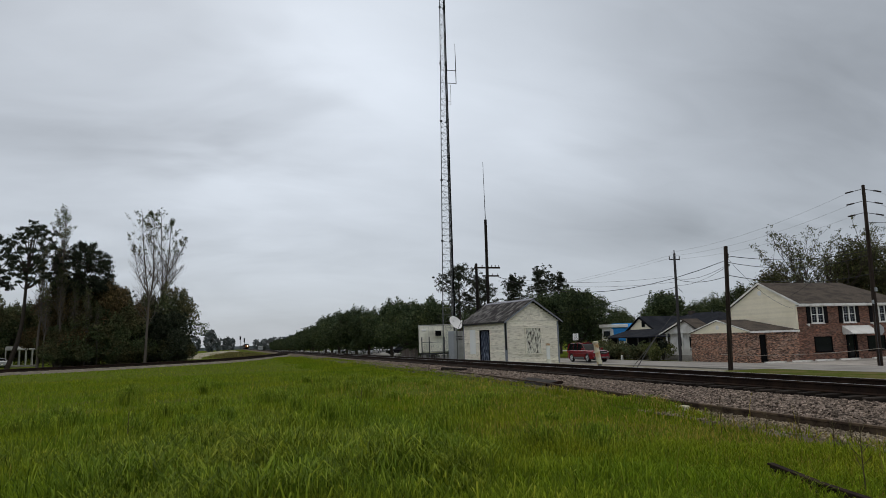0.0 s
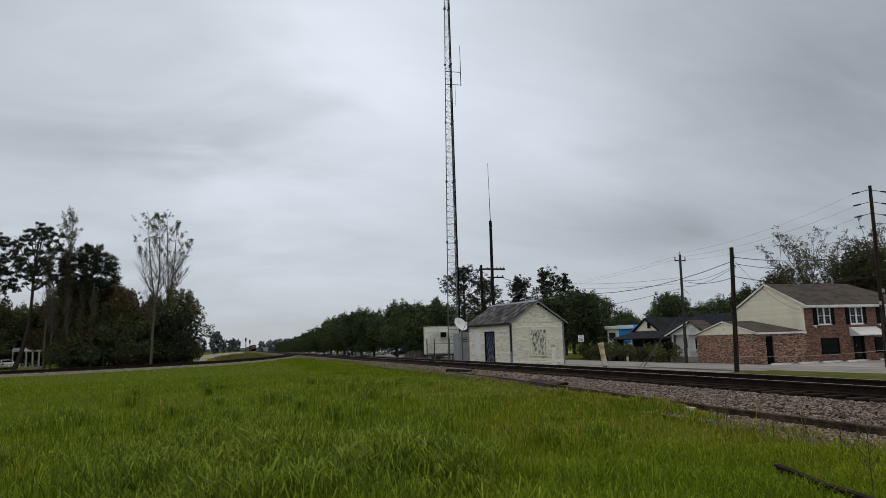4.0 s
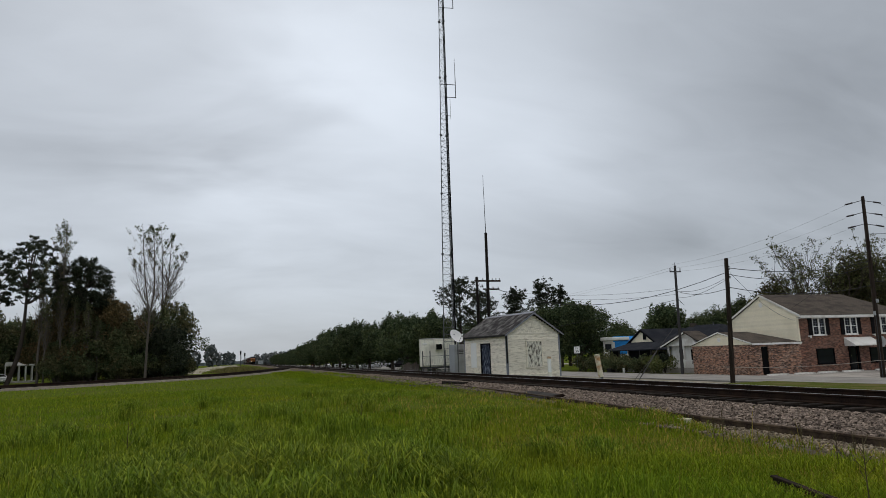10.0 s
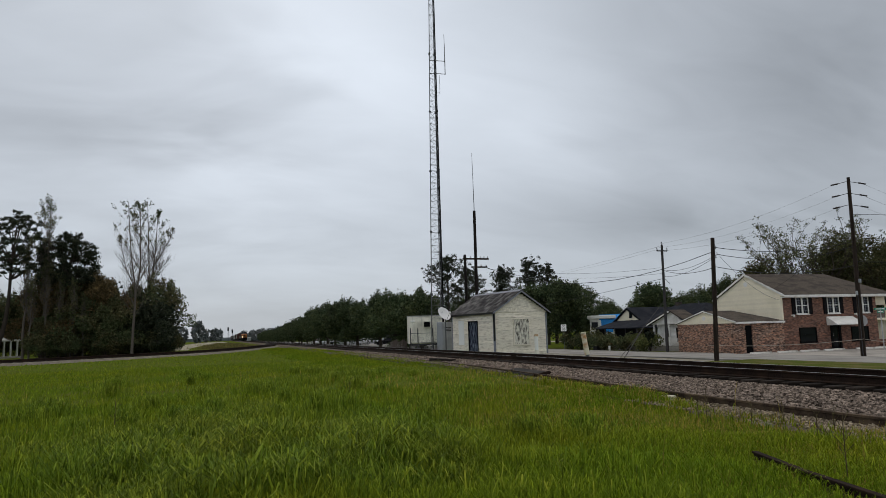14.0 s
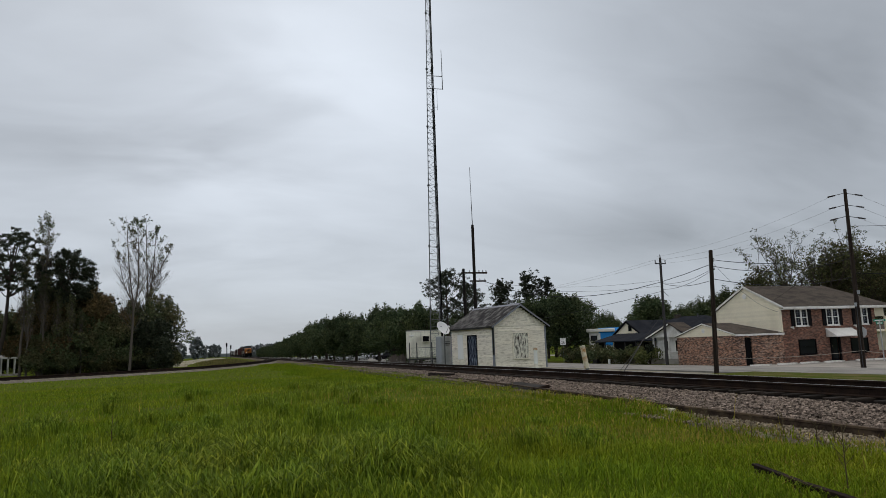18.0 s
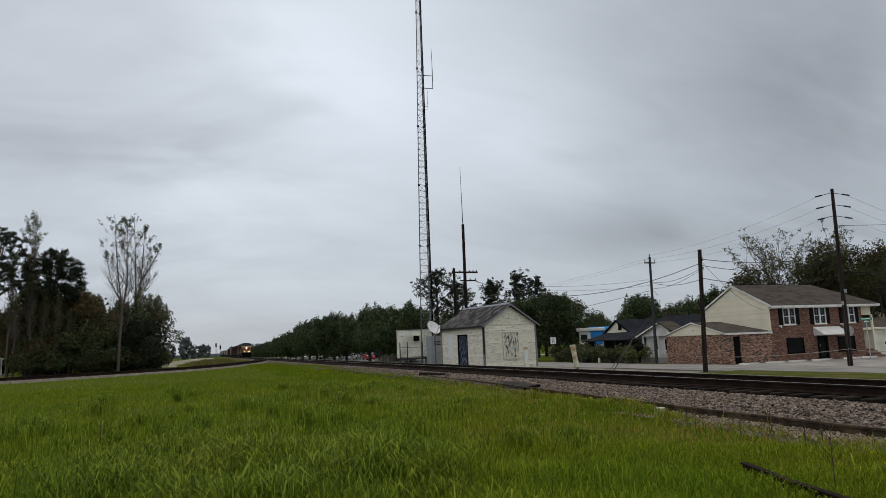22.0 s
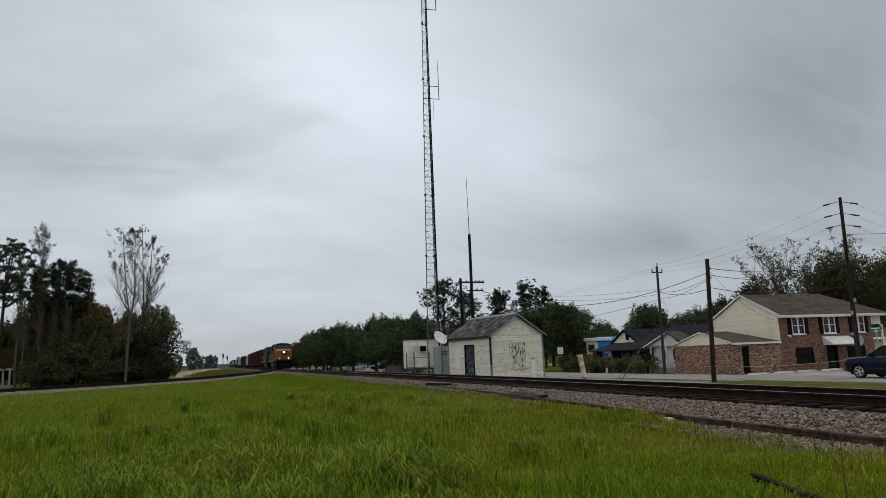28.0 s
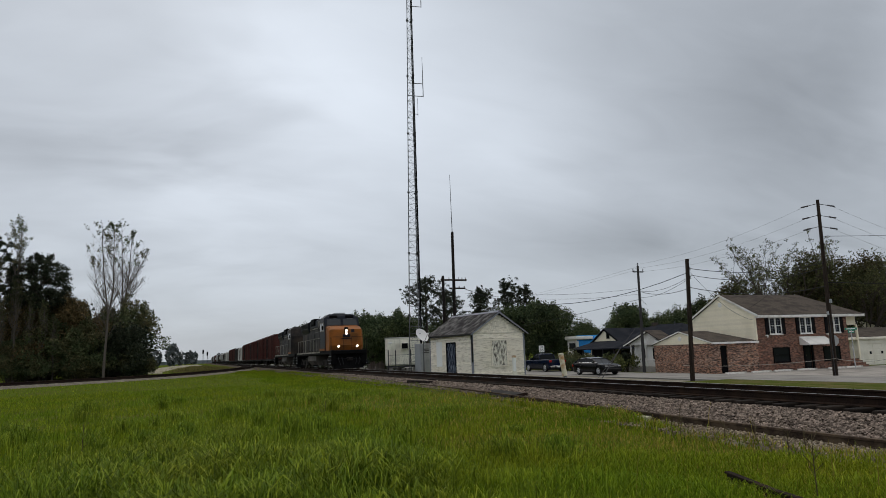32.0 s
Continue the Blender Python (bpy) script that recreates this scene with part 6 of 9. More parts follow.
        for k in range(9):
            w = k * 0.7 + rg.uniform(-0.2, 0.2)
            limb(mb, (0.15, 0.05, h * (0.2 + 0.012 * k)), (math.cos(w) * rg.uniform(0.5, 1.0), math.sin(w) * rg.uniform(0.5, 1.0), 0.85), h * 0.58 * rg.uniform(0.75, 1.0), 0.12, rg, 3, tips, 0.5, 0.25, 5, 4, 4)
        for p, l in tips:
            if rg.random() < 0.75:
                s = rg.uniform(0.25, 0.6)
                blobs.append((p.x, p.y, p.z, s, s, s * 0.8))
        co, n_ = leaf_cards(blobs, 95, 0.085, seed, 0, 0.1, 0.65)
    else:  # broad, dense crown
        th = h * (0.1 if kind == "dense" else 0.23)
        mb.path([(0, 0, -0.5), (0.05, 0, th * 0.5), (0.0, 0.05, th), (0.1, 0, h * 0.55)], [0.24 * r / 3, 0.19 * r / 3, 0.16 * r / 3, 0.05], 8)
        for k in range(7):
            w = k * 0.9 + rg.uniform(-0.3, 0.3)
            limb(mb, (0, 0, th * rg.uniform(0.8, 1.5)), (math.cos(w), math.sin(w), 0.9), r * 0.95, 0.09 * r / 3, rg, 1, tips, 0.5, 0.2, 4, 3, 4)
        n = 26
        for k in range(n):
            w, f = rg.uniform(0, 6.28), (k + 0.5) / n
            rr = r * math.sin(math.pi * (0.16 + 0.76 * f)) * rg.uniform(0.35, 1.0)
            s = r * rg.uniform(0.26, 0.46)
            z = th + (h - th) * (0.06 + 0.86 * f)
            blobs.append((math.cos(w) * rr, math.sin(w) * rr, z, s, s, s * 0.8))
        blobs.append((0, 0, th + (h - th) * 0.55, r * 0.6, r * 0.6, (h - th) * 0.34))
        for k in range(15):
            w = rg.uniform(0, 6.28)
            rr = r * rg.uniform(0.0, 0.85)
            s = r * rg.uniform(0.08, 0.17)
            blobs.append((math.cos(w) * rr, math.sin(w) * rr, h * (0.98 - 0.28 * (rr / r) ** 1.5) + rg.uniform(-0.15, 0.45), s, s, s * rg.uniform(1.6, 3.0)))
        co, n_ = leaf_cards(blobs, 60, 0.28, seed, 0.0, 0.55, 0.6) if kind == "far" else leaf_cards(blobs, (310 if kind == "dense" else 290) if r < 4.2 else 230, 0.135, seed, 0.0, 0.55, 0.6)
    part("trunk", mb, MAT[bark], t, smooth=True)
    new_c = new("crown", quick_mesh("crown", co, n_, MAT[leaf], 3))
    new_c.parent = t
    return t


def poplar(seed, at, stems, label, twigs=34):
    """A nearly bare poplar: stems given as lists of points, steep twigs, dark leaf tufts towards the tops."""
    rg = random.Random(seed)
    t = thing("tree", at, label, "tree")
    mb, tips, blobs = MB(), [], []
    for stem, r0 in stems:
        pts = spline3([Vector(p) for p in stem], 12)
        n = len(pts) - 1
        mb.path(pts, [r0 * (1 - 0.92 * k / n) + 0.012 for k in range(n + 1)], 7)
        low, high = pts[0].z, pts[-1].z
        for k in range(twigs):
            f = 0.10 + 0.86 * (k + rg.random()) / twigs
            if low < 1:
                f = 0.30 + 0.66 * (k + rg.random()) / twigs
            i = min(n - 1, int(f * n))
            q = pts[i].lerp(pts[i + 1], f * n - i)
            w = rg.uniform(0, 6.28)
            ln = (high - q.z) * 0.36 + 0.55
            limb(mb, q, (math.cos(w) * 0.78, math.sin(w) * 0.78, 1), min(3.4, ln) * rg.uniform(0.7, 1.1), 0.040 * (1.25 - f), rg, 2, tips, 0.42, 0.30, 4, 3, 3)
        blobs.append((*pts[-1], 0.3, 0.3, 0.5))
    top = max(p[2] for stem, _ in stems for p in stem)
    for p, l in tips:
        k = p.z / top
        if k > 0.70 and rg.random() < 0.06 + 1.0 * (k - 0.70):
            blobs.append((p.x, p.y, p.z, 0.20, 0.20, 0.30))
    co, n_ = leaf_cards(blobs, 60, 0.10, seed, 0, 0.2, 0.6)
    part("trunk", mb, MAT["barkpale"], t, smooth=True)
    c_ = new("crown", quick_mesh("crown", co, n_, MAT["leaf_oak"], 3))
    c_.parent = t
    return t


def spline3(pts, n):
    out = []
    for i in range(len(pts) - 1):
        p0, p1, p2, p3 = (pts[max(0, min(len(pts) - 1, i + k))] for k in (-1, 0, 1, 2))
        for k in range(n // (len(pts) - 1)):
            t = k / (n // (len(pts) - 1))
            out.append(0.5 * (2 * p1 + (p2 - p0) * t + (2 * p0 - 5 * p1 + 4 * p2 - p3) * t * t + (3 * p1 - p0 - 3 * p2 + p3) * t ** 3))
    return out + [pts[-1]]


def shrub(seed, r, h, at, label, leaf="leaf_shrub"):
    rg = random.Random(seed)
    t = thing("shrub", at, label, "shrub")
    mb, blobs = MB(), []
    for k in range(9):
        w = rg.uniform(0, 6.28)
        e = Vector((math.cos(w) * r * rg.uniform(0.1, 0.8), math.sin(w) * r * rg.uniform(0.1, 0.8), h * rg.uniform(0.35, 0.85)))
        mb.path([(0, 0, -0.2), e * 0.5 + Vector((0, 0, 0.1)), e], [0.035, 0.025, 0.01], 4)
        s = r * rg.uniform(0.28, 0.5)
        blobs.append((e.x, e.y, e.z, s, s, min(s, h * 0.45)))
    co, n_ = leaf_cards(blobs, 650, 0.10, seed, 0, 0.4, 0.6)
    part("woody_base", mb, MAT["bark"], t)
    c = new("foliage", quick_mesh("foliage", co, n_, MAT[leaf], 3))
    c.parent = t
    return t


# wood beyond the branch track
pineA = tree("dome", 19, 18.0, 2.75, (-23.3, 92.0, -0.45), "tall dark leaning pine with gappy crown at the wood's edge", "leaf_pine", lean=2.4)
copy_thing(pineA, pose(-28.9, 95, -1.2, 0, 0, 20))
copy_thing(pineA, pose(-34.0, 94, -0.45, 0, 0, 250))
pineB = tree("dome", 23, 15.5, 3.15, (-18.2, 93.4, -0.45), "broad domed dark pine in a dense clump", "leaf_pine")
copy_thing(pineB, pose(-20.6, 98.5, -0.9, 0, 0, 75) @ Matrix.Scale(0.8, 4))
pineC = tree("pine", 31, 10.2, 2.0, (-14.6, 96, -0.45), "small pine with flat needle clumps", "leaf_pine")
tree("bare", 41, 18.7, 1.2, (-20.3, 91.5, -0.45), "slender grey tree with few leaves at its top", "leaf_oak", "barkpale")
poplar(43, (-10.15, 89.0, -0.45), [([(0, 0, -0.4), (0.12, 0, 4.0), (0.22, 0, 8.0), (-0.35, 0.1, 12.5), (-0.85, 0.1, 19.0)], 0.17), ([(0.2, 0, 7.4), (0.7, 0.1, 11.0), (0.62, 0.1, 14.5), (0.55, 0.1, 18.9)], 0.11), ([(0.2, 0, 8.4), (-0.9, 0.1, 11.0), (-1.6, 0.1, 14.2)], 0.05)], "tall twin-stemmed nearly bare poplar with dark tufts")
poplar(47, (-9.1, 96.0, -0.45), [([(0, 0, -0.4), (0.1, 0, 6.0), (0.0, 0, 11.0), (-0.4, 0, 20.6)], 0.16), ([(0.05, 0, 9.0), (0.6, 0.1, 12.5), (0.9, 0.1, 19.0)], 0.10), ([(0.05, 0, 11.0), (1.3, 0.1, 13.2), (2.9, 0.1, 16.6)], 0.055), ([(0.05, 0, 9.4), (1.1, -0.1, 11.0), (2.4, -0.1, 12.8)], 0.045)], "tall nearly bare poplar behind the oak")
bareC = tree("bare", 44, 13.5, 1.2, (-22.0, 90.5, -0.45), "slender bare tree before the dark wood", "leaf_oak", "barkpale")
for x, y, z, a, k in ((-19.6, 90.2, -0.45, 80, 0.86), (-18.2, 90.6, -0.45, 200, 0.72), (-16.9, 90.1, -0.45, 300, 0.66), (-21.2, 89.8, -0.45, 30, 0.7), (-15.6, 90.3, -0.45, 150, 0.55)):
    copy_thing(bareC, pose(x, y, z, 0, 0, a) @ Matrix.Scale(k, 4))
oakA = tree("dense", 51, 9.9, 3.5, (-7.8, 95.0, -0.5), "dense dark round-topped oak at the wood's end", "leaf_oak")
rust = tree("dense", 53, 10.6, 3.6, (-15.0, 94.0, -1.0), "rust-brown autumn tree in the wood", "leaf_rust")
copy_thing(oakA, pose(-10.2, 97, -1.2, 0, 0, 100))
oakB = tree("dense", 57, 7.4, 3.4, (-30.2, 90.6, -0.5), "dense dark green understorey tree", "leaf_oak")
for i, (x, y, z, a) in enumerate(((-33.5, 89.5, -0.2, 40), (-17.6, 96.0, -0.4, 120), (-34.5, 90, -0.2, 10), (-11.5, 96.5, -1.4, 200), (-30.5, 126, 0.6, 280), (-38, 92, 0.0, 60), (-36, 128, 1.0, 60), (-12.6, 92.5, -1.0, 330), (-25.5, 124, 0.8, 100), (-31.0, 121.5, 1.4, 140), (-27.6, 122.5, 1.2, 20), (-20.5, 99.5, 0.2, 210), (-15.2, 99, 1.6, 310), (-10.8, 99, 0.4, 20))):
    copy_thing(oakB, pose(x, y, z, 0, 0, a))
for x, y, z, a, k in ((-35.2, 119.0, -0.4, 70, 1.3), (-38.5, 112.0, -0.4, 160, 1.5), (-26.6, 121.5, -0.4, 240, 1.15), (-30.2, 122.5, -0.4, 15, 1.1), (-33.8, 124.0, -0.4, 100, 1.2)):
    copy_thing(oakB, pose(x, y, z, 0, 0, a) @ Matrix.Scale(k, 4))
copy_thing(rust, pose(-18.4, 92.4, -0.5, 0, 0, 80) @ Matrix.Scale(0.85, 4))
copy_thing(oakA, pose(-16.8, 95.8, -0.5, 0, 0, 250) @ Matrix.Diagonal((0.9, 0.9, 1.05, 1)))
copy_thing(rust, pose(-20.9, 95.0, -0.5, 0, 0, 20) @ Matrix.Scale(0.92, 4))
copy_thing(rust, pose(-11.8, 94.5, -0.5, 0, 0, 200) @ Matrix.Scale(0.72, 4))
for x, y, a, k in ((-18.2, 94.6, 100, 1.0), (-16.6, 92.0, 260, 1.0), (-13.4, 91.6, 340, 0.8), (-19.4, 91.2, 50, 0.7)):
    copy_thing(oakB, pose(x, y, -0.5, 0, 0, a) @ Matrix.Scale(k, 4))
cedar = tree("dense", 59, 6.4, 2.3, (-6.9, 91.6, -0.5), "dense near-black evergreen at the wood's end", "leaf_pine")
copy_thing(cedar, pose(-9.0, 92.2, -0.6, 0, 0, 90))
copy_thing(cedar, pose(-11.0, 93.0, -0.5, 0, 0, 200) @ Matrix.Scale(0.9, 4))
shA = shrub(61, 2.0, 3.2, (-13.0, 89.8, -0.4), "dark green scrub at the wood's foot", "leaf_oak")
for i, (x, y, z, a) in enumerate(((-16.5, 89.2, -0.6, 50), (-19.8, 89, -0.5, 100), (-8.2, 91.5, -0.7, 150), (-6.4, 92.5, -0.8, 250), (-11.8, 91.0, -0.6, 300), (-18.3, 90.6, 0.6, 20), (-7.2, 92.4, 0.3, 80), (-5.6, 95.0, -0.9, 10), (-36.5, 99, -0.2, 40), (-33.8, 98, 0.0, 140), (-7.5, 99, -0.2, 170), (-12.5, 99, -0.2, 80), (-17.5, 100, -0.2, 130))):
    copy_thing(shA, pose(x, y, z, 0, 0, a))

# row of street trees beyond the mast
rowA = tree("broad", 71, 6.5, 3.6, (22.6, 77.5, -0.6), "dense dark green street tree in a long row", "leaf_row")
rowB = tree("broad", 73, 7.1, 3.8, (22.2, 88.5, -0.6), "dense dark green street tree in a long row", "leaf_row")
rowC = tree("broad", 79, 7.7, 3.9, (22.9, 100.5, -0.6), "dense dark green street tree in a long row", "leaf_row")
for ob in (rowA, rowB, rowC):
    tagged(ob, group="row of street trees")
rgr = random.Random(8)
rowD = tree("far", 77, 7.1, 3.8, (22.1, 199, -0.6), "dense dark green street tree in a long row", "leaf_row")
tagged(rowD, group="row of street trees")
for i in range(24):
    src = (rowA, rowB, rowC)[rgr.randrange(3)] if i < 7 else rowD
    y = (115.6, 126, 139.6, 150, 161, 172, 188)[i] if i < 7 else 210 + (i - 7) * 11.5 + rgr.uniform(-2, 2)
    copy_thing(src, pose(22.5 + rgr.uniform(-0.5, 0.5) - 0.036 * i, y, -0.62, 0, 0, rgr.uniform(0, 360)) @ Matrix.Scale(rgr.uniform(1.06, 1.24) * float(np.interp(y, [160, 290], [1.0, 0.62])), 4))

# trees behind the shed and the houses
bgA = tree("pine", 83, 14.3, 3.4, (35.2, 104, -0.6), "tall dark pine behind the shed", "leaf_pine")
copy_thing(bgA, pose(38.4, 103, -2.6, 0, 0, 100))
copy_thing(pineC, pose(43.4, 101, 1.4, 0, 0, 40))
bgB = tree("pine", 87, 13.2, 2.6, (47.3, 99.3, -0.6), "tall ragged dark tree behind the shed", "leaf_pine")
copy_thing(bgB, pose(50.2, 98.5, -1.6, 0, 0, 140))
bgC = tree("broad", 89, 8.3, 4.3, (53.2, 94.5, -0.6), "large dense dark tree beside the street", "leaf_row")
for x, y, z, a in ((31.5, 108, -0.6, 20), (28.5, 104, -2.4, 200), (40.0, 110, -1.5, 80), (58.0, 92, -3.7, 160)):
    copy_thing(bgC, pose(x, y, z, 0, 0, a))
strt = tree("broad", 91, 7.4, 3.3, (40.4, 74.5, -0.65), "leafy dark green tree shading the bungalow's side", "leaf_row")
copy_thing(strt, pose(38.6, 80.0, -0.65, 0, 0, 130))
copy_thing(strt, pose(42.2, 80.5, 0.2, 0, 0, 30))
tree("broad", 93, 7.4, 3.0, (52.3, 73.7, -0.75), "leafy dark tree close behind the bungalow's roof", "leaf_row")
for x, y, z, a in ((66, 92, -4.0, 15), (71, 88, -3.6, 95), (77, 84, -3.6, 170), (82, 80, -2.6, 220), (88, 77, -2.6, 300), (74, 95, -2.6, 60), (85, 88, -1.8, 10), (95, 74, -0.8, 140), (62, 101, -3.0, 250)):
    copy_thing(bgC, pose(x, y, z, 0, 0, a))
copy_thing(pineC, pose(63, 88, -2.6, 0, 0, 200))
for x, y, a, k in ((47.5, 76.0, 10, 0.50), (53.4, 76.5, 120, 0.72), (57.8, 75.0, 230, 0.68), (50.0, 80.0, 300, 0.54), (62.0, 76.0, 60, 0.80), (66.6, 76.0, 160, 0.94)):
    copy_thing(bgC, pose(x, y, -0.7, 0, 0, a) @ Matrix.Scale(k, 4))
big = tree("thin", 97, 13.2, 5.5, (62.6, 59.0, -0.7), "wide-limbed tree with thinning pale green leaves behind the house", "leaf_thin")
mid1 = tree("dense", 101, 11.2, 4.5, (66.5, 57.2, -0.7), "dense olive-green tree behind the house", "leaf_mid")
copy_thing(mid1, pose(62.5, 65.5, -2.6, 0, 0, 60))
copy_thing(mid1, pose(72.5, 62.5, -1.6, 0, 0, 150))
copy_thing(mid1, pose(76.5, 58.5, -0.9, 0, 0, 40))
copy_thing(mid1, pose(81.0, 62.0, 0.2, 0, 0, 310))
copy_thing(big, pose(70.0, 54.5, -2.2, 0, 0, 120))
copy_thing(mid1, pose(80.5, 56.5, -0.2, 0, 0, 250))
copy_thing(mid1, pose(86, 52.0, -0.2, 0, 0, 100))
copy_thing(mid1, pose(93, 47.0, -0.2, 0, 0, 200))

shrub(103, 1.9, 1.9, (37.6, 61.8, -0.80), "overgrown dark shrub before the bungalow", "leaf_oak")
shB = shrub(105, 1.5, 1.5, (37.7, 58.3, -0.80), "overgrown dark shrub before the bungalow", "leaf_oak")
copy_thing(shB, pose(37.4, 65.4, -0.80, 0, 0, 80))
copy_thing(shB, pose(37.8, 68.6, -0.70, 0, 0, 180))
shrub(107, 1.8, 1.45, (37.6, 54.4, -0.76), "pale yellow-green sprawling shrub by the street", "leaf_shrub")
shrub(109, 0.6, 2.0, (38.3, 54.6, -0.80), "narrow dark evergreen by the cottage porch", "leaf_pine")

# far woods along the horizon, with aerial haze mixed into the leaf colour
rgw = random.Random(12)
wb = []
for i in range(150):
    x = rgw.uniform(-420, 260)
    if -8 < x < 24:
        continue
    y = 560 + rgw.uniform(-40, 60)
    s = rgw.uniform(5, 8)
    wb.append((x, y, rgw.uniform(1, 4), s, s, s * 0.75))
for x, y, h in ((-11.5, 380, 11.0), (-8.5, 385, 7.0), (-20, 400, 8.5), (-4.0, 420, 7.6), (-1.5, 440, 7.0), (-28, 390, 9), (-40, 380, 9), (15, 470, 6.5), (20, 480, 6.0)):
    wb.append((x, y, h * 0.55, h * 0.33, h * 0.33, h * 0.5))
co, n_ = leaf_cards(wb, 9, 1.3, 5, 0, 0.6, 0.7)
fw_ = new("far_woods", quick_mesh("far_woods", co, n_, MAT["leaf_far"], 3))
tagged(fw_, "distant line of trees along the horizon, haze put into their colour", "woods", kind="stuff")
# backdrop band whose haze is painted, not a real atmosphere
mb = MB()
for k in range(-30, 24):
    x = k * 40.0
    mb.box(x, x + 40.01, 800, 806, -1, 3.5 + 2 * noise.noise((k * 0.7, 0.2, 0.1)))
tagged(part("backdrop", mb, MAT["ridge"]), "low band of woods on the horizon, coloured as if seen through haze", "backdrop", kind="structure")


# ---- train ----
def wheelset(parent, y, r, name="wheelset"):
    w = part(name, MB().tube((-0.72, 0, 0), (0.72, 0, 0), 0.085, n=8), MAT["grime"], parent, at=(0, y, r))
    for s in (-1, 1):
        pr = [(0.06, s * 0.70), (r * 0.80, s * 0.70), (r, s * 0.685), (r * 1.03, s * 0.655), (r * 0.9, s * 0.65), (0.06, s * 0.66)]
        part("wheel", MB().lathe(pr, 20, "x"), MAT["wheelsteel"], w)
        for k in range(3):  # cast marks that show the turning
            a = k * 2.094
            part("boss", MB().box(s * 0.705 - 0.008, s * 0.705 + 0.012, -0.05 + r * 0.5 * math.cos(a), 0.05 + r * 0.5 * math.cos(a), -0.05 + r * 0.5 * math.sin(a), 0.05 + r * 0.5 * math.sin(a)), MAT["grime"], w)
    return w


def truck_frame(parent, y, half, r, axles):
    for s in (-1, 1):
        pf = [(y - half, r + 0.02), (y - half + 0.25, r + 0.32), (y + half - 0.25, r + 0.32), (y + half, r + 0.02), (y + half - 0.3, r - 0.12), (y + half * 0.35, r - 0.22), (y - half * 0.35, r - 0.22), (y - half + 0.3, r - 0.12)]
        f = part("truck_frame", MB().prism(pf, "x", s * 0.98 - 0.09, s * 0.98 + 0.09), MAT["truckdust"], parent, "cast truck side frame")
        for a in axles:
            part("axle_box", MB().cbox(s * 1.09 - 0.07, s * 1.09 + 0.07, a - 0.2, a + 0.2, r - 0.18, r + 0.2, 0.04), MAT["grime"], f)
    part("bolster", MB().cbox(-1.0, 1.0, y - 0.3, y + 0.3, r + 0.05, r + 0.45, 0.03), MAT["grime"], parent)


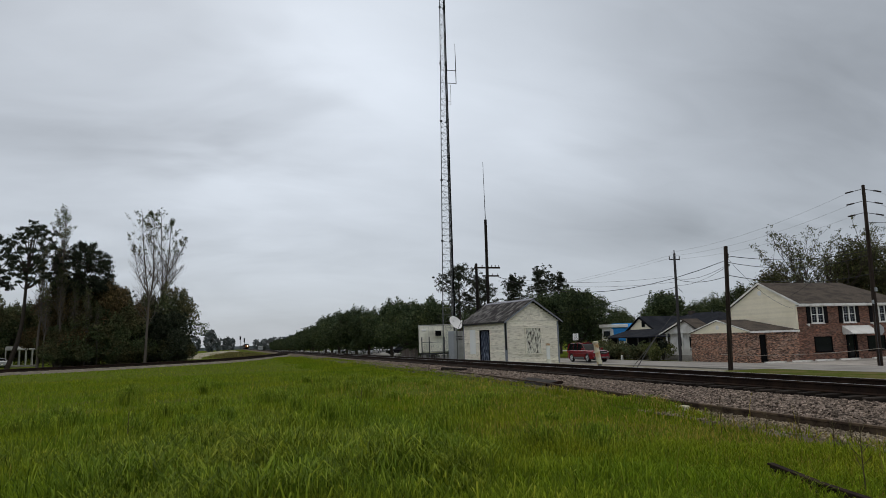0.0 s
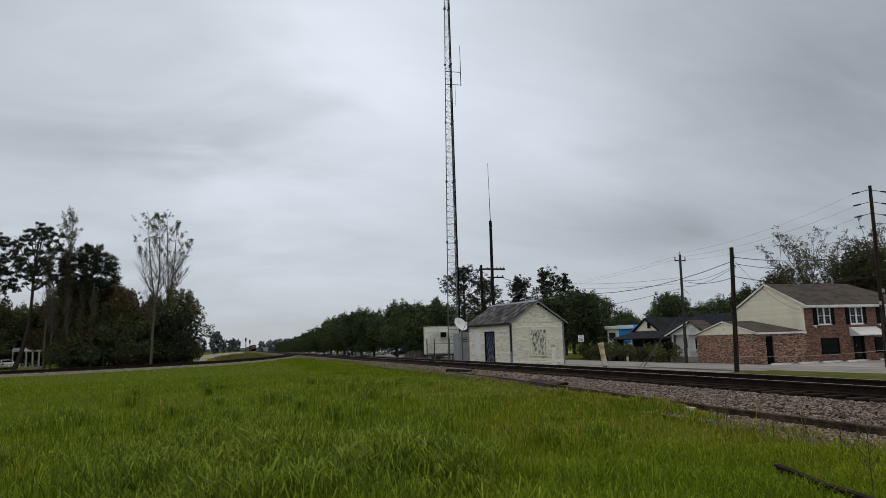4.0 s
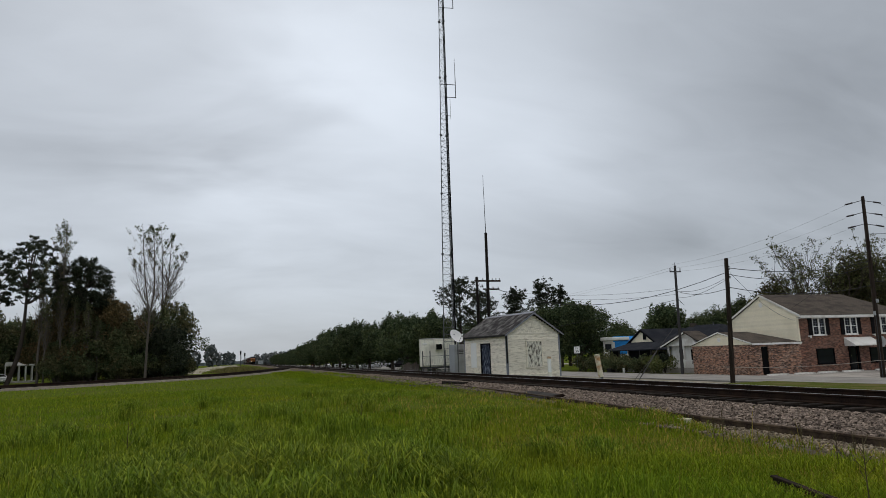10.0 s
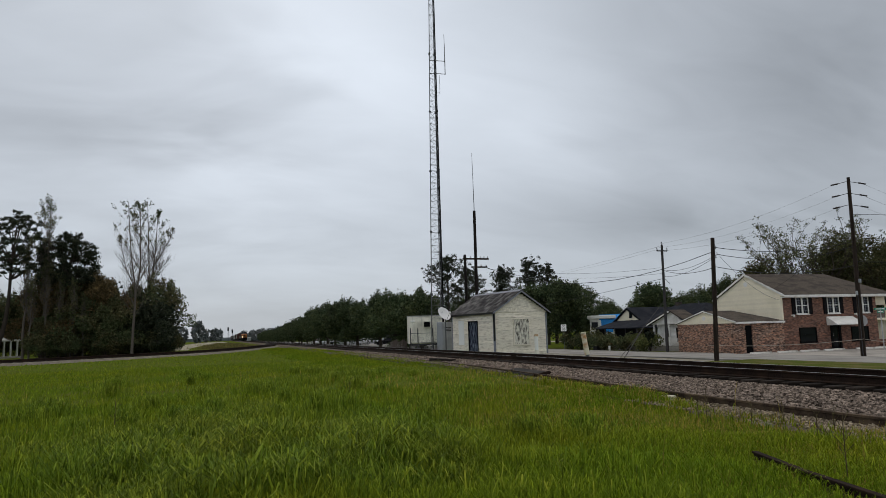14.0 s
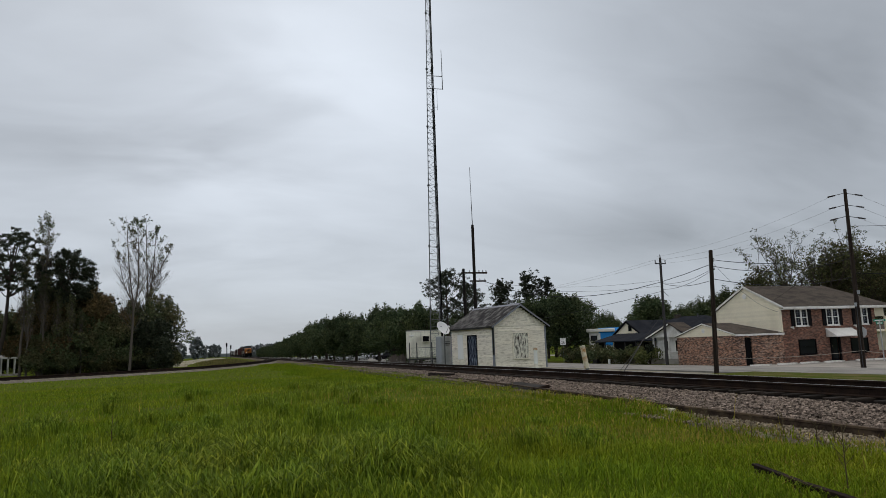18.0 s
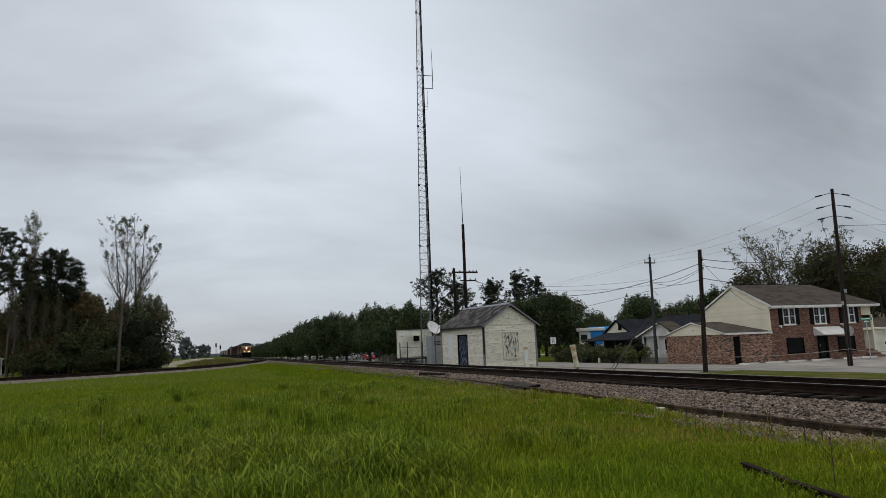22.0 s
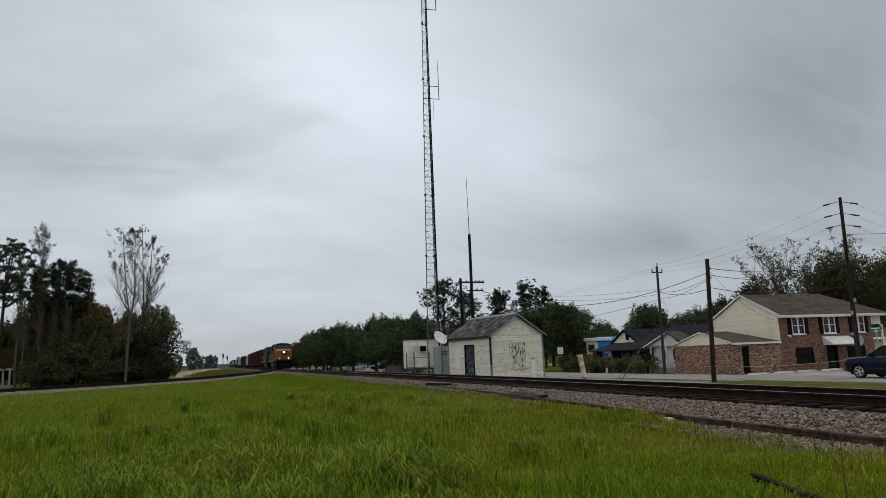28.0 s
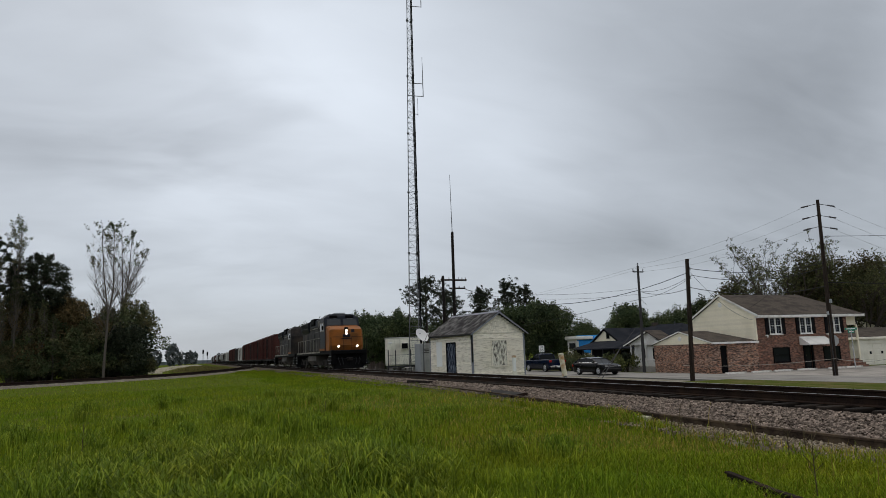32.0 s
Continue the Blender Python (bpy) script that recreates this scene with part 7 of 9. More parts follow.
def locomotive(lead=True):
    """Local frame: y points ahead, the front coupler's face at y = 0, z = 0 on the rail head."""
    e = thing("locomotive", (TX, 400 if lead else 423, RAIL_Z, 0, 0, 180), "dark blue and yellow diesel freight locomotive with lit headlights" if lead else "second dark blue and grey diesel locomotive, grimy", "locomotive", "train")
    G, Bl, Y, D = MAT["locogrey"], MAT["locoblue"], MAT["yellow"], MAT["grime"]
    part("underframe", MB().cbox(-1.5, 1.5, -21.6, -0.8, 1.28, 1.62, 0.05), MAT["black"], e, "black underframe and walkway")
    if lead:
        prof = [(-1.9, 1.62), (-1.75, 2.0), (-1.95, 3.25), (-2.6, 3.5), (-3.65, 3.62), (-3.65, 1.62)]
        rings = []
        for x in (-1.46, -1.30, 1.30, 1.46):
            k = 0.22 if abs(x) > 1.4 else 0.0
            rings.append([(x, yy - (k if yy > -3 else 0), zz_ - (0.10 if zz_ > 3 and k else 0)) for yy, zz_ in prof])
        nose = part("nose", MB().loft(rings), Y, e, "golden yellow nose")
        part("nose_door", MB().cbox(-0.95, -0.35, -1.86, -1.78, 1.8, 3.0, 0.02), Y, nose)
        part("emblem", MB().box(-0.32, 0.32, -1.80, -1.768, 2.62, 2.86), Bl, nose, "small dark blue emblem")
        part("emblem_bar", MB().box(-0.45, 0.45, -1.785, -1.74, 2.5, 2.57), Bl, nose)
        part("sand_hatch", MB().box(-0.7, -0.42, -1.94, -1.86, 2.95, 3.25), Bl, nose)
        hl = part("headlight_housing", MB().cbox(-0.16, 0.16, -2.0, -1.84, 2.88, 3.42, 0.04), MAT["black"], nose)
        for z in (3.28, 3.02):
            part("headlight", MB().tube((0, -1.84, z), (0, -1.80, z), 0.068, 0.064, 14), MAT["headlamp"], hl, "lit twin headlight")
    cabp = [(-3.62, 1.62), (-3.62, 3.55), (-3.95, 4.38), (-4.2, 4.58), (-6.2, 4.58), (-6.2, 1.62)]
    rings = []
    for x in (-1.54, -1.52, -1.05, 1.05, 1.52, 1.54):
        dz = {1.54: 0.55, 1.52: 0.32, 1.05: 0.0}[abs(x)]
        rings.append([(x, yy, min(zz_, 4.58 - dz) if zz_ > 4 else zz_) for yy, zz_ in cabp])
    cb = part("cab", MB().loft(rings), Bl if lead else G, e, "dark blue cab")
    if lead:
        for s in (-1, 1):
            part("windshield", MB().add([(s * 0.10, -3.615, 3.64), (s * 1.38, -3.615, 3.64), (s * 1.30, -3.825, 4.16), (s * 0.10, -3.825, 4.16), (s * 0.10, -3.70, 3.64), (s * 1.38, -3.70, 3.64), (s * 1.30, -3.90, 4.16), (s * 0.10, -3.90, 4.16)], [(0, 1, 2, 3), (0, 4, 5, 1), (1, 5, 6, 2), (2, 6, 7, 3), (3, 7, 4, 0), (4, 7, 6, 5)]), MAT["windshield"], cb, "slanted windshield")
            nb = part("number_board", MB().cbox(s * 0.72 - 0.36, s * 0.72 + 0.36, -4.06, -3.88, 4.24, 4.46, 0.015), MAT["black"], cb, "lit number board")
            part("number_bars", MB().box(s * 0.72 - 0.26, s * 0.72 + 0.26, -3.876, -3.868, 4.29, 4.41), MAT["lens"], nb)
    for s in (-1, 1):
        for y0 in (-4.55, -5.5):
            part("side_window", MB().box(s * 1.545 - 0.012, s * 1.545 + 0.012, y0 - 0.32, y0 + 0.32, 3.25, 3.85), MAT["windshield"], cb)
            part("window_frame", MB().box(s * 1.54 - 0.012, s * 1.54 + 0.010, y0 - 0.40, y0 + 0.40, 3.18, 3.92), MAT["locotrim"], cb, "grey window frame")
        part("cab_stripe", MB().box(s * 1.548 - 0.012, s * 1.548 + 0.012, -6.15, -3.7, 1.64, 1.80), Y, cb, "yellow sill stripe")
        part("cab_door", MB().box(s * 1.55 - 0.012, s * 1.55 + 0.012, -6.1, -5.95, 1.9, 3.7), D, cb)
        part("mirror", MB().cbox(s * 1.66 - 0.06, s * 1.66 + 0.06, -4.12, -4.06, 3.3, 3.65, 0.01), MAT["black"], cb)
    hd = part("hood", MB().cbox(-1.0, 1.0, -20.1, -6.22, 1.62, 4.25, 0.10), G, e, "grey long engine hood")
    part("hood_top", MB().cbox(-1.02, 1.02, -14.9, -6.6, 3.75, 4.48, 0.12), Bl, e, "dark blue hood roof")
    part("dynamic_brake", MB().cbox(-1.16, 1.16, -9.6, -7.0, 3.62, 4.40, 0.06), G, e, "boxy brake grid housing")
    for s in (-1, 1):
        part("brake_screen", MB().box(s * 1.166 - 0.008, s * 1.166 + 0.008, -9.4, -7.2, 3.8, 4.25), MAT["locotrim"], e, "pale grey screen")
        part("gutter", MB().box(s * 1.03 - 0.02, s * 1.03 + 0.03, -14.8, -9.7, 3.66, 3.74), MAT["locotrim"], e)
        part("filter_panel", MB().cbox(s * 1.03 - 0.03, s * 1.03 + 0.03, -11.4, -9.8, 2.4, 3.55, 0.01), MAT["tankdusty"], e, "dusty filter panel")
    part("equipment_case", MB().cbox(-1.42, -0.9, -9.3, -6.3, 1.63, 3.3, 0.05), G, e)
    part("equipment_case", MB().cbox(0.9, 1.42, -9.3, -6.3, 1.63, 3.3, 0.05), G, e)
    part("exhaust_housing", MB().cbox(-1.2, 1.2, -13.6, -11.6, 4.0, 4.62, 0.08), MAT["black"], e)
    rad = part("radiator", MB().prism([(-1.0, 3.4), (-1.22, 3.85), (-1.22, 4.36), (-1.0, 4.5), (1.0, 4.5), (1.22, 4.36), (1.22, 3.85), (1.0, 3.4)], "y", -20.0, -15.2), Bl, e, "overhanging radiator wings")
    for s in (-1, 1):
        for k in range(7):
            part("screen", MB().box(s * 1.225 - 0.006, s * 1.225 + 0.006, -19.8 + k * 0.65, -19.25 + k * 0.65, 3.9, 4.32), MAT["black"], rad)
        for k in range(11):
            part("hood_door", MB().cbox(s * 1.006 - 0.012, s * 1.006 + 0.012, -19.8 + k * 0.95, -18.95 + k * 0.95, 1.75, 3.35, 0.004), G, hd)
        for k in range(4):
            part("hood_vent", MB().box(s * 1.022 - 0.006, s * 1.022 + 0.006, -12.2 + k * 0.9, -11.6 + k * 0.9, 2.5, 3.2), MAT["black"], hd)
        hr = part("handrail", MB().tube((s * 1.44, -20.6, 2.72), (s * 1.44, -6.4, 2.72), 0.028, n=5), MAT["locotrim"], e, "long side handrail")
        for k in range(9):
            yk = -20.4 + k * 1.72
            part("stanchion", MB().tube((s * 1.44, yk, 1.6), (s * 1.44, yk, 2.72), 0.028, n=5), MAT["locotrim"], hr)
        part("walkway_edge", MB().box(s * 1.51 - 0.012, s * 1.51 + 0.012, -20.8, -6.3, 1.46, 1.60), MAT["locotrim"], e, "dusty grey walkway edge")
        for yk in (-1.3, -21.2):
            st = part("step_well", MB().cbox(s * 1.28 - 0.22, s * 1.28 + 0.22, yk - 0.42, yk + 0.42, 0.45, 1.3, 0.03), MAT["black"], e)
            for z in (0.5, 0.8, 1.1):
                part("step", MB().box(s * 1.52 - 0.03, s * 1.52 + 0.06, yk - 0.35, yk + 0.35, z, z + 0.04), MAT["greymetal"], st)
            part("grab_iron", MB().tube((s * 1.5, yk + 0.45, 0.8), (s * 1.5, yk + 0.45, 2.6), 0.02, n=5), MAT["grime"], e)
        part("air_reservoir", MB().tube((s * 1.15, -14.6, 1.0), (s * 1.15, -12.2, 1.0), 0.2, n=10), MAT["tankdusty"], e)
    # front platform
    part("front_rail", MB().path([(-1.45, -1.30, 1.6), (-1.45, -1.30, 2.65), (-0.35, -1.30, 2.65), (-0.35, -1.30, 1.6)], 0.022, 5), MAT["grime"], e)
    part("front_rail", MB().path([(1.45, -1.30, 1.6), (1.45, -1.30, 2.65), (0.35, -1.30, 2.65), (0.35, -1.30, 1.6)], 0.022, 5), MAT["grime"], e)
    pil = part("pilot", MB().prism([(-1.34, 0.28), (1.34, 0.28), (1.42, 1.55), (-1.42, 1.55)], "y", -1.38, -1.12), MAT["black"], e, "black pilot sheet")
    part("anticlimber", MB().cbox(-1.3, 1.3, -1.15, -0.85, 1.38, 1.58, 0.03), MAT["black"], pil)
    part("plow", MB().add([(-1.30, -1.15, 0.95), (0, -0.7, 0.85), (1.30, -1.15, 0.95), (-1.26, -1.0, 0.1), (0, -0.45, 0.1), (1.26, -1.0, 0.1), (-1.28, -1.3, 0.95), (1.28, -1.3, 0.95), (-1.24, -1.3, 0.1), (1.24, -1.3, 0.1)], [(0, 1, 4, 3), (1, 2, 5, 4), (0, 6, 7, 2, 1), (3, 4, 5, 9, 8), (0, 3, 8, 6), (2, 7, 9, 5), (6, 8, 9, 7)]), MAT["black"], e, "black snowplow pilot")
    part("coupler", MB().cbox(-0.2, 0.2, -1.15, -0.3, 0.72, 1.02, 0.05), D, e)
    for x in (-0.9, -0.6, 0.6, 0.9):
        part("air_hose", MB().path([(x, -0.95, 1.0), (x, -0.65, 0.8), (x * 0.85, -0.68, 0.42)], 0.03, 5), MAT["plastic"], e)
    if lead:
        for s in (-1, 1):
            dl = part("ditch_light", MB().tube((s * 0.80, -1.42, 1.92), (s * 0.80, -1.26, 1.92), 0.14, 0.13, 12), MAT["black"], e, "ditch light housing")
            part("lamp", MB().tube((s * 0.80, -1.258, 1.92), (s * 0.80, -1.23, 1.92), 0.075, 0.07, 14), MAT["ditchlamp"], dl, "lit ditch lamp")
        horn = part("horn", MB().tube((0.3, -9.0, 4.62), (0.3, -8.5, 4.66), 0.05, 0.1, 8), MAT["greymetal"], e)
        part("antenna_dome", MB().cbox(-0.5, 0.5, -5.6, -4.6, 4.58, 4.72, 0.05), MAT["greymetal"], e)
    part("fuel_tank", MB().prism([(-1.35, 1.26), (-1.4, 0.75), (-1.1, 0.38), (1.1, 0.38), (1.4, 0.75), (1.35, 1.26)], "y", -13.9, -9.2), MAT["tankdusty"], e, "dusty grey fuel tank")
    for yc in (-4.7, -17.9):
        axs = (yc - 2.0, yc, yc + 2.0)
        truck_frame(e, yc, 2.75, 0.53, axs)
        for a in axs:
            wheelset(e, a, 0.53)
    for o in e.children_recursive:  # the body's true height above the walkway
        if o.type == "MESH" and "wheel" not in o.name and (o.parent is e or o.parent.parent is e) and not o.parent.name.startswith("wheelset"):
            for v in o.data.vertices:
                if v.co.z > 1.62:
                    v.co.z = 1.62 + (v.co.z - 1.62) * 1.085
    return e


def freight_car(kind, L, material, label, H=4.6):
    e = thing("freight_car", (TX, 480, RAIL_Z, 0, 0, 180), label, "freight car", "train")
    D = MAT["grime"]
    y0, y1 = -L + 0.55, -0.55
    part("underframe", MB().cbox(-1.2, 1.2, y0, y1, 0.85, 1.12, 0.03), D, e)
    for yk in (0.0, -L):
        part("coupler", MB().cbox(-0.15, 0.15, min(yk, yk + (0.6 if yk < 0 else -0.6)), max(yk, yk + (0.6 if yk < 0 else -0.6)), 0.72, 1.0, 0.04), D, e)
    if kind == "box":
        body = part("body", MB().cbox(-1.48, 1.48, y0, y1, 1.1, H - 0.2, 0.03), material, e, "ribbed steel body")
        part("roof", MB().prism([(-1.52, H - 0.22), (1.52, H - 0.22), (1.45, H - 0.08), (0, H), (-1.45, H - 0.08)], "y", y0 - 0.03, y1 + 0.03), MAT["greymetal"] if material is MAT["boxdark"] else material, e, "corrugated steel roof")
        n = int((L - 1.2) / 1.0)
        for s in (-1, 1):
            for k in range(n + 1):
                yk = y0 + 0.1 + (y1 - y0 - 0.2) * k / n
                part("rib", MB().box(s * 1.52 - 0.04, s * 1.52 + 0.04, yk - 0.05, yk + 0.05, 1.15, H - 0.25), material, body)
            dr = part("sliding_door", MB().cbox(s * 1.56 - 0.04, s * 1.56 + 0.04, (y0 + y1) / 2 - 1.55, (y0 + y1) / 2 + 1.55, 1.2, H - 0.4, 0.02), material, e, "plug door")
            for k in range(4):
                part("door_bar", MB().tube((s * 1.63, (y0 + y1) / 2 - 1.1 + k * 0.72, 1.3), (s * 1.63, (y0 + y1) / 2 - 1.1 + k * 0.72, H - 0.5), 0.025, n=5), MAT["grime"], dr)
            part("sill", MB().box(s * 1.5 - 0.05, s * 1.5 + 0.05, y0 + 2.2, y1 - 2.2, 0.88, 1.1), D, e)
            for yk in (y0 + 0.25, y1 - 0.7):
                ld = part("ladder", MB().tube((s * 1.6, yk, 1.2), (s * 1.6, yk, H - 0.5), 0.018, n=4).tube((s * 1.6, yk + 0.42, 1.2), (s * 1.6, yk + 0.42, H - 0.5), 0.018, n=4), material, e)
                for k in range(8):
                    part("rung", MB().tube((s * 1.6, yk, 1.35 + k * 0.36), (s * 1.6, yk + 0.42, 1.35 + k * 0.36), 0.014, n=4), material, ld)
        part("end_panel", MB().box(-1.4, 1.4, y1 - 0.02, y1 + 0.05, 1.3, H - 0.35), material, e)
    elif kind == "hopper":
        prof = [(-1.2, 1.5), (-1.55, 1.9), (-1.58, H - 0.75), (-1.1, H - 0.25), (1.1, H - 0.25), (1.58, H - 0.75), (1.55, 1.9), (1.2, 1.5)]
        body = part("body", MB().prism(prof, "y", y0 + 1.2, y1 - 1.2), material, e, "curved hopper body")
        part("walkway", MB().box(-0.5, 0.5, y0 + 0.9, y1 - 0.9, H - 0.22, H - 0.12), MAT["greymetal"], e)
        for k in range(3):
            yc = y0 + 2.6 + (y1 - y0 - 5.2) * k / 2
            part("bay", MB().add([(-1.3, yc - 1.6, 1.55), (1.3, yc - 1.6, 1.55), (1.3, yc + 1.6, 1.55), (-1.3, yc + 1.6, 1.55), (-0.4, yc - 0.3, 0.5), (0.4, yc - 0.3, 0.5), (0.4, yc + 0.3, 0.5), (-0.4, yc + 0.3, 0.5)], [(0, 1, 5, 4), (1, 2, 6, 5), (2, 3, 7, 6), (3, 0, 4, 7), (4, 5, 6, 7), (0, 3, 2, 1)]), material, e, "outlet bay")
        for s in (-1, 1):
            for yk in (y0 + 1.1, y1 - 1.1):
                part("end_post", MB().tube((s * 1.3, yk, 1.1), (s * 1.3, yk, H - 0.5), 0.05, n=6), material, e)
            for k in range(9):
                yk = y0 + 1.6 + (y1 - y0 - 3.2) * k / 8
                part("rib", MB().box(s * 1.6 - 0.03, s * 1.6 + 0.03, yk - 0.05, yk + 0.05, 1.9, H - 0.78), material, body)
        for yk, d in ((y0, 1), (y1, -1)):
            part("end_slope", MB().add([(-1.3, yk + d * 1.2, H - 0.9), (1.3, yk + d * 1.2, H - 0.9), (1.3, yk + d * 2.4, 1.5), (-1.3, yk + d * 2.4, 1.5), (-1.3, yk + d * 1.1, H - 0.9), (1.3, yk + d * 1.1, H - 0.9)], [(0, 1, 2, 3), (0, 4, 5, 1), (4, 3, 2, 5), (0, 3, 4), (1, 5, 2)]), material, e)
    else:  # tank
        pr = [(0.3, y0 + 0.2), (1.1, y0 + 0.35), (1.4, y0 + 0.8), (1.45, y0 + 1.2), (1.45, y1 - 1.2), (1.4, y1 - 0.8), (1.1, y1 - 0.35), (0.3, y1 - 0.2)]
        part("tank", MB().lathe(pr, 24, "y", (0, 0, 2.75)), material, e, "cylindrical tank", smooth=True)
        dm = part("dome", MB().lathe([(0.5, 4.1), (0.5, 4.5), (0.42, 4.55)], 14, "z", (0, (y0 + y1) / 2, 0)), material, e)
        part("dome_rail", MB().path([(-0.8, (y0 + y1) / 2 - 0.9, 4.9), (0.8, (y0 + y1) / 2 - 0.9, 4.9), (0.8, (y0 + y1) / 2 + 0.9, 4.9), (-0.8, (y0 + y1) / 2 + 0.9, 4.9)], 0.025, 4), MAT["greymetal"], dm)
        for yk in (y0 + 2, y1 - 2):
            part("saddle", MB().box(-1.1, 1.1, yk - 0.25, yk + 0.25, 1.1, 1.7), D, e)
    for yc in (-2.3, -L + 2.3):
        axs = (yc - 0.89, yc + 0.89)
        truck_frame(e, yc, 1.3, 0.45, axs)
        for a in axs:
            wheelset(e, a, 0.45)
    return e


SPEED = 18.3            # metres per second, towards -Y
LEAD0 = 641.05            # the lead coupler's place on the line at the start
TRAIN = []
loco1, loco2 = locomotive(True), locomotive(False)
TRAIN += [(loco1, 0.0), (loco2, 22.4)]
at = 44.8
boxA = freight_car("box", 17.6, MAT["boxbrown"], "oxide-red ribbed steel boxcar in a freight train", 4.75)
boxD = freight_car("box", 17.6, MAT["boxdark"], "dark brown boxcar with grey roof", 4.55)
tank = freight_car("tank", 16.5, MAT["tankwhite"], "white tank car in a freight train", 4.5)
boxW = freight_car("box", 16.8, MAT["tankwhite"], "dull white boxcar in a freight train", 4.35)
hop = freight_car("hopper", 18.0, MAT["hoppergrey"], "light grey covered hopper in a freight train", 4.65)
hopd = freight_car("hopper", 18.0, MAT["boxdark"], "dark brown covered hopper in a freight train", 4.4)
order = [boxA, boxA, boxA, boxA, boxW, boxD, boxA, boxA, hop, boxW, hopd, hop, hop, tank, boxD, hop, hop, tank, boxA, hop, hop, boxD, tank, hop]
lens = {boxW: 16.8, boxA: 17.6, boxD: 17.6, tank: 16.5, hop: 18.0, hopd: 18.0}
seen_ = set()
for car_ in order:
    ob = car_ if car_ not in seen_ else copy_thing(car_, car_.matrix_basis.copy())
    seen_.add(car_)
    TRAIN.append((ob, at))
    at += lens[car_]


# ---- road vehicles ----
def road_car(name, label, category, at, L, W, paint, top, roof, roof_z, wheel_r, axles, belt, sill=0.27, group="street traffic", rails=False, bed=None, rim=0.62, face=None):
    """Local frame: y ahead, z up from the road. top: the hood-to-tail outline (y, z) from front to rear; roof: the windshield-to-rear-window outline (y, z)."""
    c = thing(name, at, label, category, group)
    ar = wheel_r + 0.05
    f, r_ = axles
    k0 = max(range(len(top)), key=lambda i: top[i][0])
    k1 = min(range(len(top)), key=lambda i: top[i][0])
    line = top[k0:k1 + 1][::-1]
    ty, tz = [p[0] for p in line], [p[1] for p in line]
    ys = {-L / 2, -L / 2 + 0.02, -L / 2 + 0.07, -L / 2 + 0.16, -L / 2 + 0.3, L / 2 - 0.3, L / 2 - 0.16, L / 2 - 0.07, L / 2 - 0.02, L / 2}
    ys |= {round(-L / 2 + 0.45 + i * (L - 0.9) / 20, 3) for i in range(21)}
    for c_ in axles:
        ys |= {c_ + (ar + 0.004) * q for q in (-1, 1)} | {c_ + ar * math.cos(math.pi * k / 14) for k in range(15)}
    rings = []
    for y in sorted(ys):
        zt = float(np.interp(y, ty, tz))
        end = max(0.0, (abs(y) - (L / 2 - 0.75)) / 0.75)
        half = W / 2 * (1 - 0.07 * end ** 2 - 0.16 * end ** 8)
        zt -= 0.05 * end ** 10
        zb = sill + 0.10 * end ** 4
        for c_ in axles:
            if abs(y - c_) < ar:
                zb = max(zb, wheel_r + math.sqrt(max(0.0, ar * ar - (y - c_) ** 2)))
        zs = max(zt - 0.10, zb + 0.02)
        right = []
        for v in (0.0, 0.12, 0.3, 0.5, 0.68, 0.84, 1.0):
            z = zb + (zs - zb) * v
            w = (z - sill) / max(0.1, zs - sill)
            right.append((half * (1 - 0.055 * (1 - w) ** 3 - 0.035 * max(0, w - 0.55) ** 1.5 / 0.3), z))
        xs = right[-1][0]
        right += [(xs - 0.02, zs + 0.045), (xs - 0.07, zs + 0.08), (xs * 0.72, zs + 0.105), (xs * 0.35, zs + 0.118)]
        rings.append([(x, y, z) for x, z in right] + [(-x, y, z) for x, z in right[::-1]])
    body = part("body", MB().loft(rings), MAT[paint], c, "glossy painted body", smooth=True)
    part("underbody", MB().cbox(-W / 2 + 0.28, W / 2 - 0.28, -L / 2 + 0.25, L / 2 - 0.25, 0.22, 0.62, 0.03), MAT["plastic"], c)
    b1, b0 = roof[0][0], roof[-1][0]
    wb, wt = W / 2 - 0.09, W / 2 - 0.27
    zb = roof[0][1] - 0.05
    hw = lambda z, add=0.0: wb - (wb - wt) * max(0, z - zb) / (roof_z - zb) + add
    n_ = len(roof)
    line_ = [(y, z - (0.03 if 0 < k < n_ - 1 else 0.05)) for k, (y, z) in enumerate(roof)]
    vs = [(s * hw(z), y, z) for y, z in line_ for s in (-1, 1)]
    fs = [(2 * k, 2 * k + 1, 2 * k + 3, 2 * k + 2) for k in range(n_ - 1)] + [tuple(range(0, 2 * n_, 2)), tuple(range(1, 2 * n_, 2)), (0, 1, 2 * n_ - 1, 2 * n_ - 2)]
    part("glazing", MB().add(vs, fs), MAT["carglass"], c, "dark tinted windows")
    keep = [k for k in range(1, n_ - 1) if roof[k][1] > roof_z - 0.13]
    rings = []
    for y, z in [roof[k] for k in keep]:
        rings.append([(-hw(z, 0.02), y, z - 0.05), (-hw(z, -0.02), y, z - 0.012), (-hw(z, -0.16), y, z + 0.012), (hw(z, -0.16), y, z + 0.012), (hw(z, -0.02), y, z - 0.012), (hw(z, 0.02), y, z - 0.05)])
    part("roof", MB().loft(rings), MAT[paint], c, smooth=True)
    t1, t0 = roof[keep[0]][0], roof[keep[-1]][0]
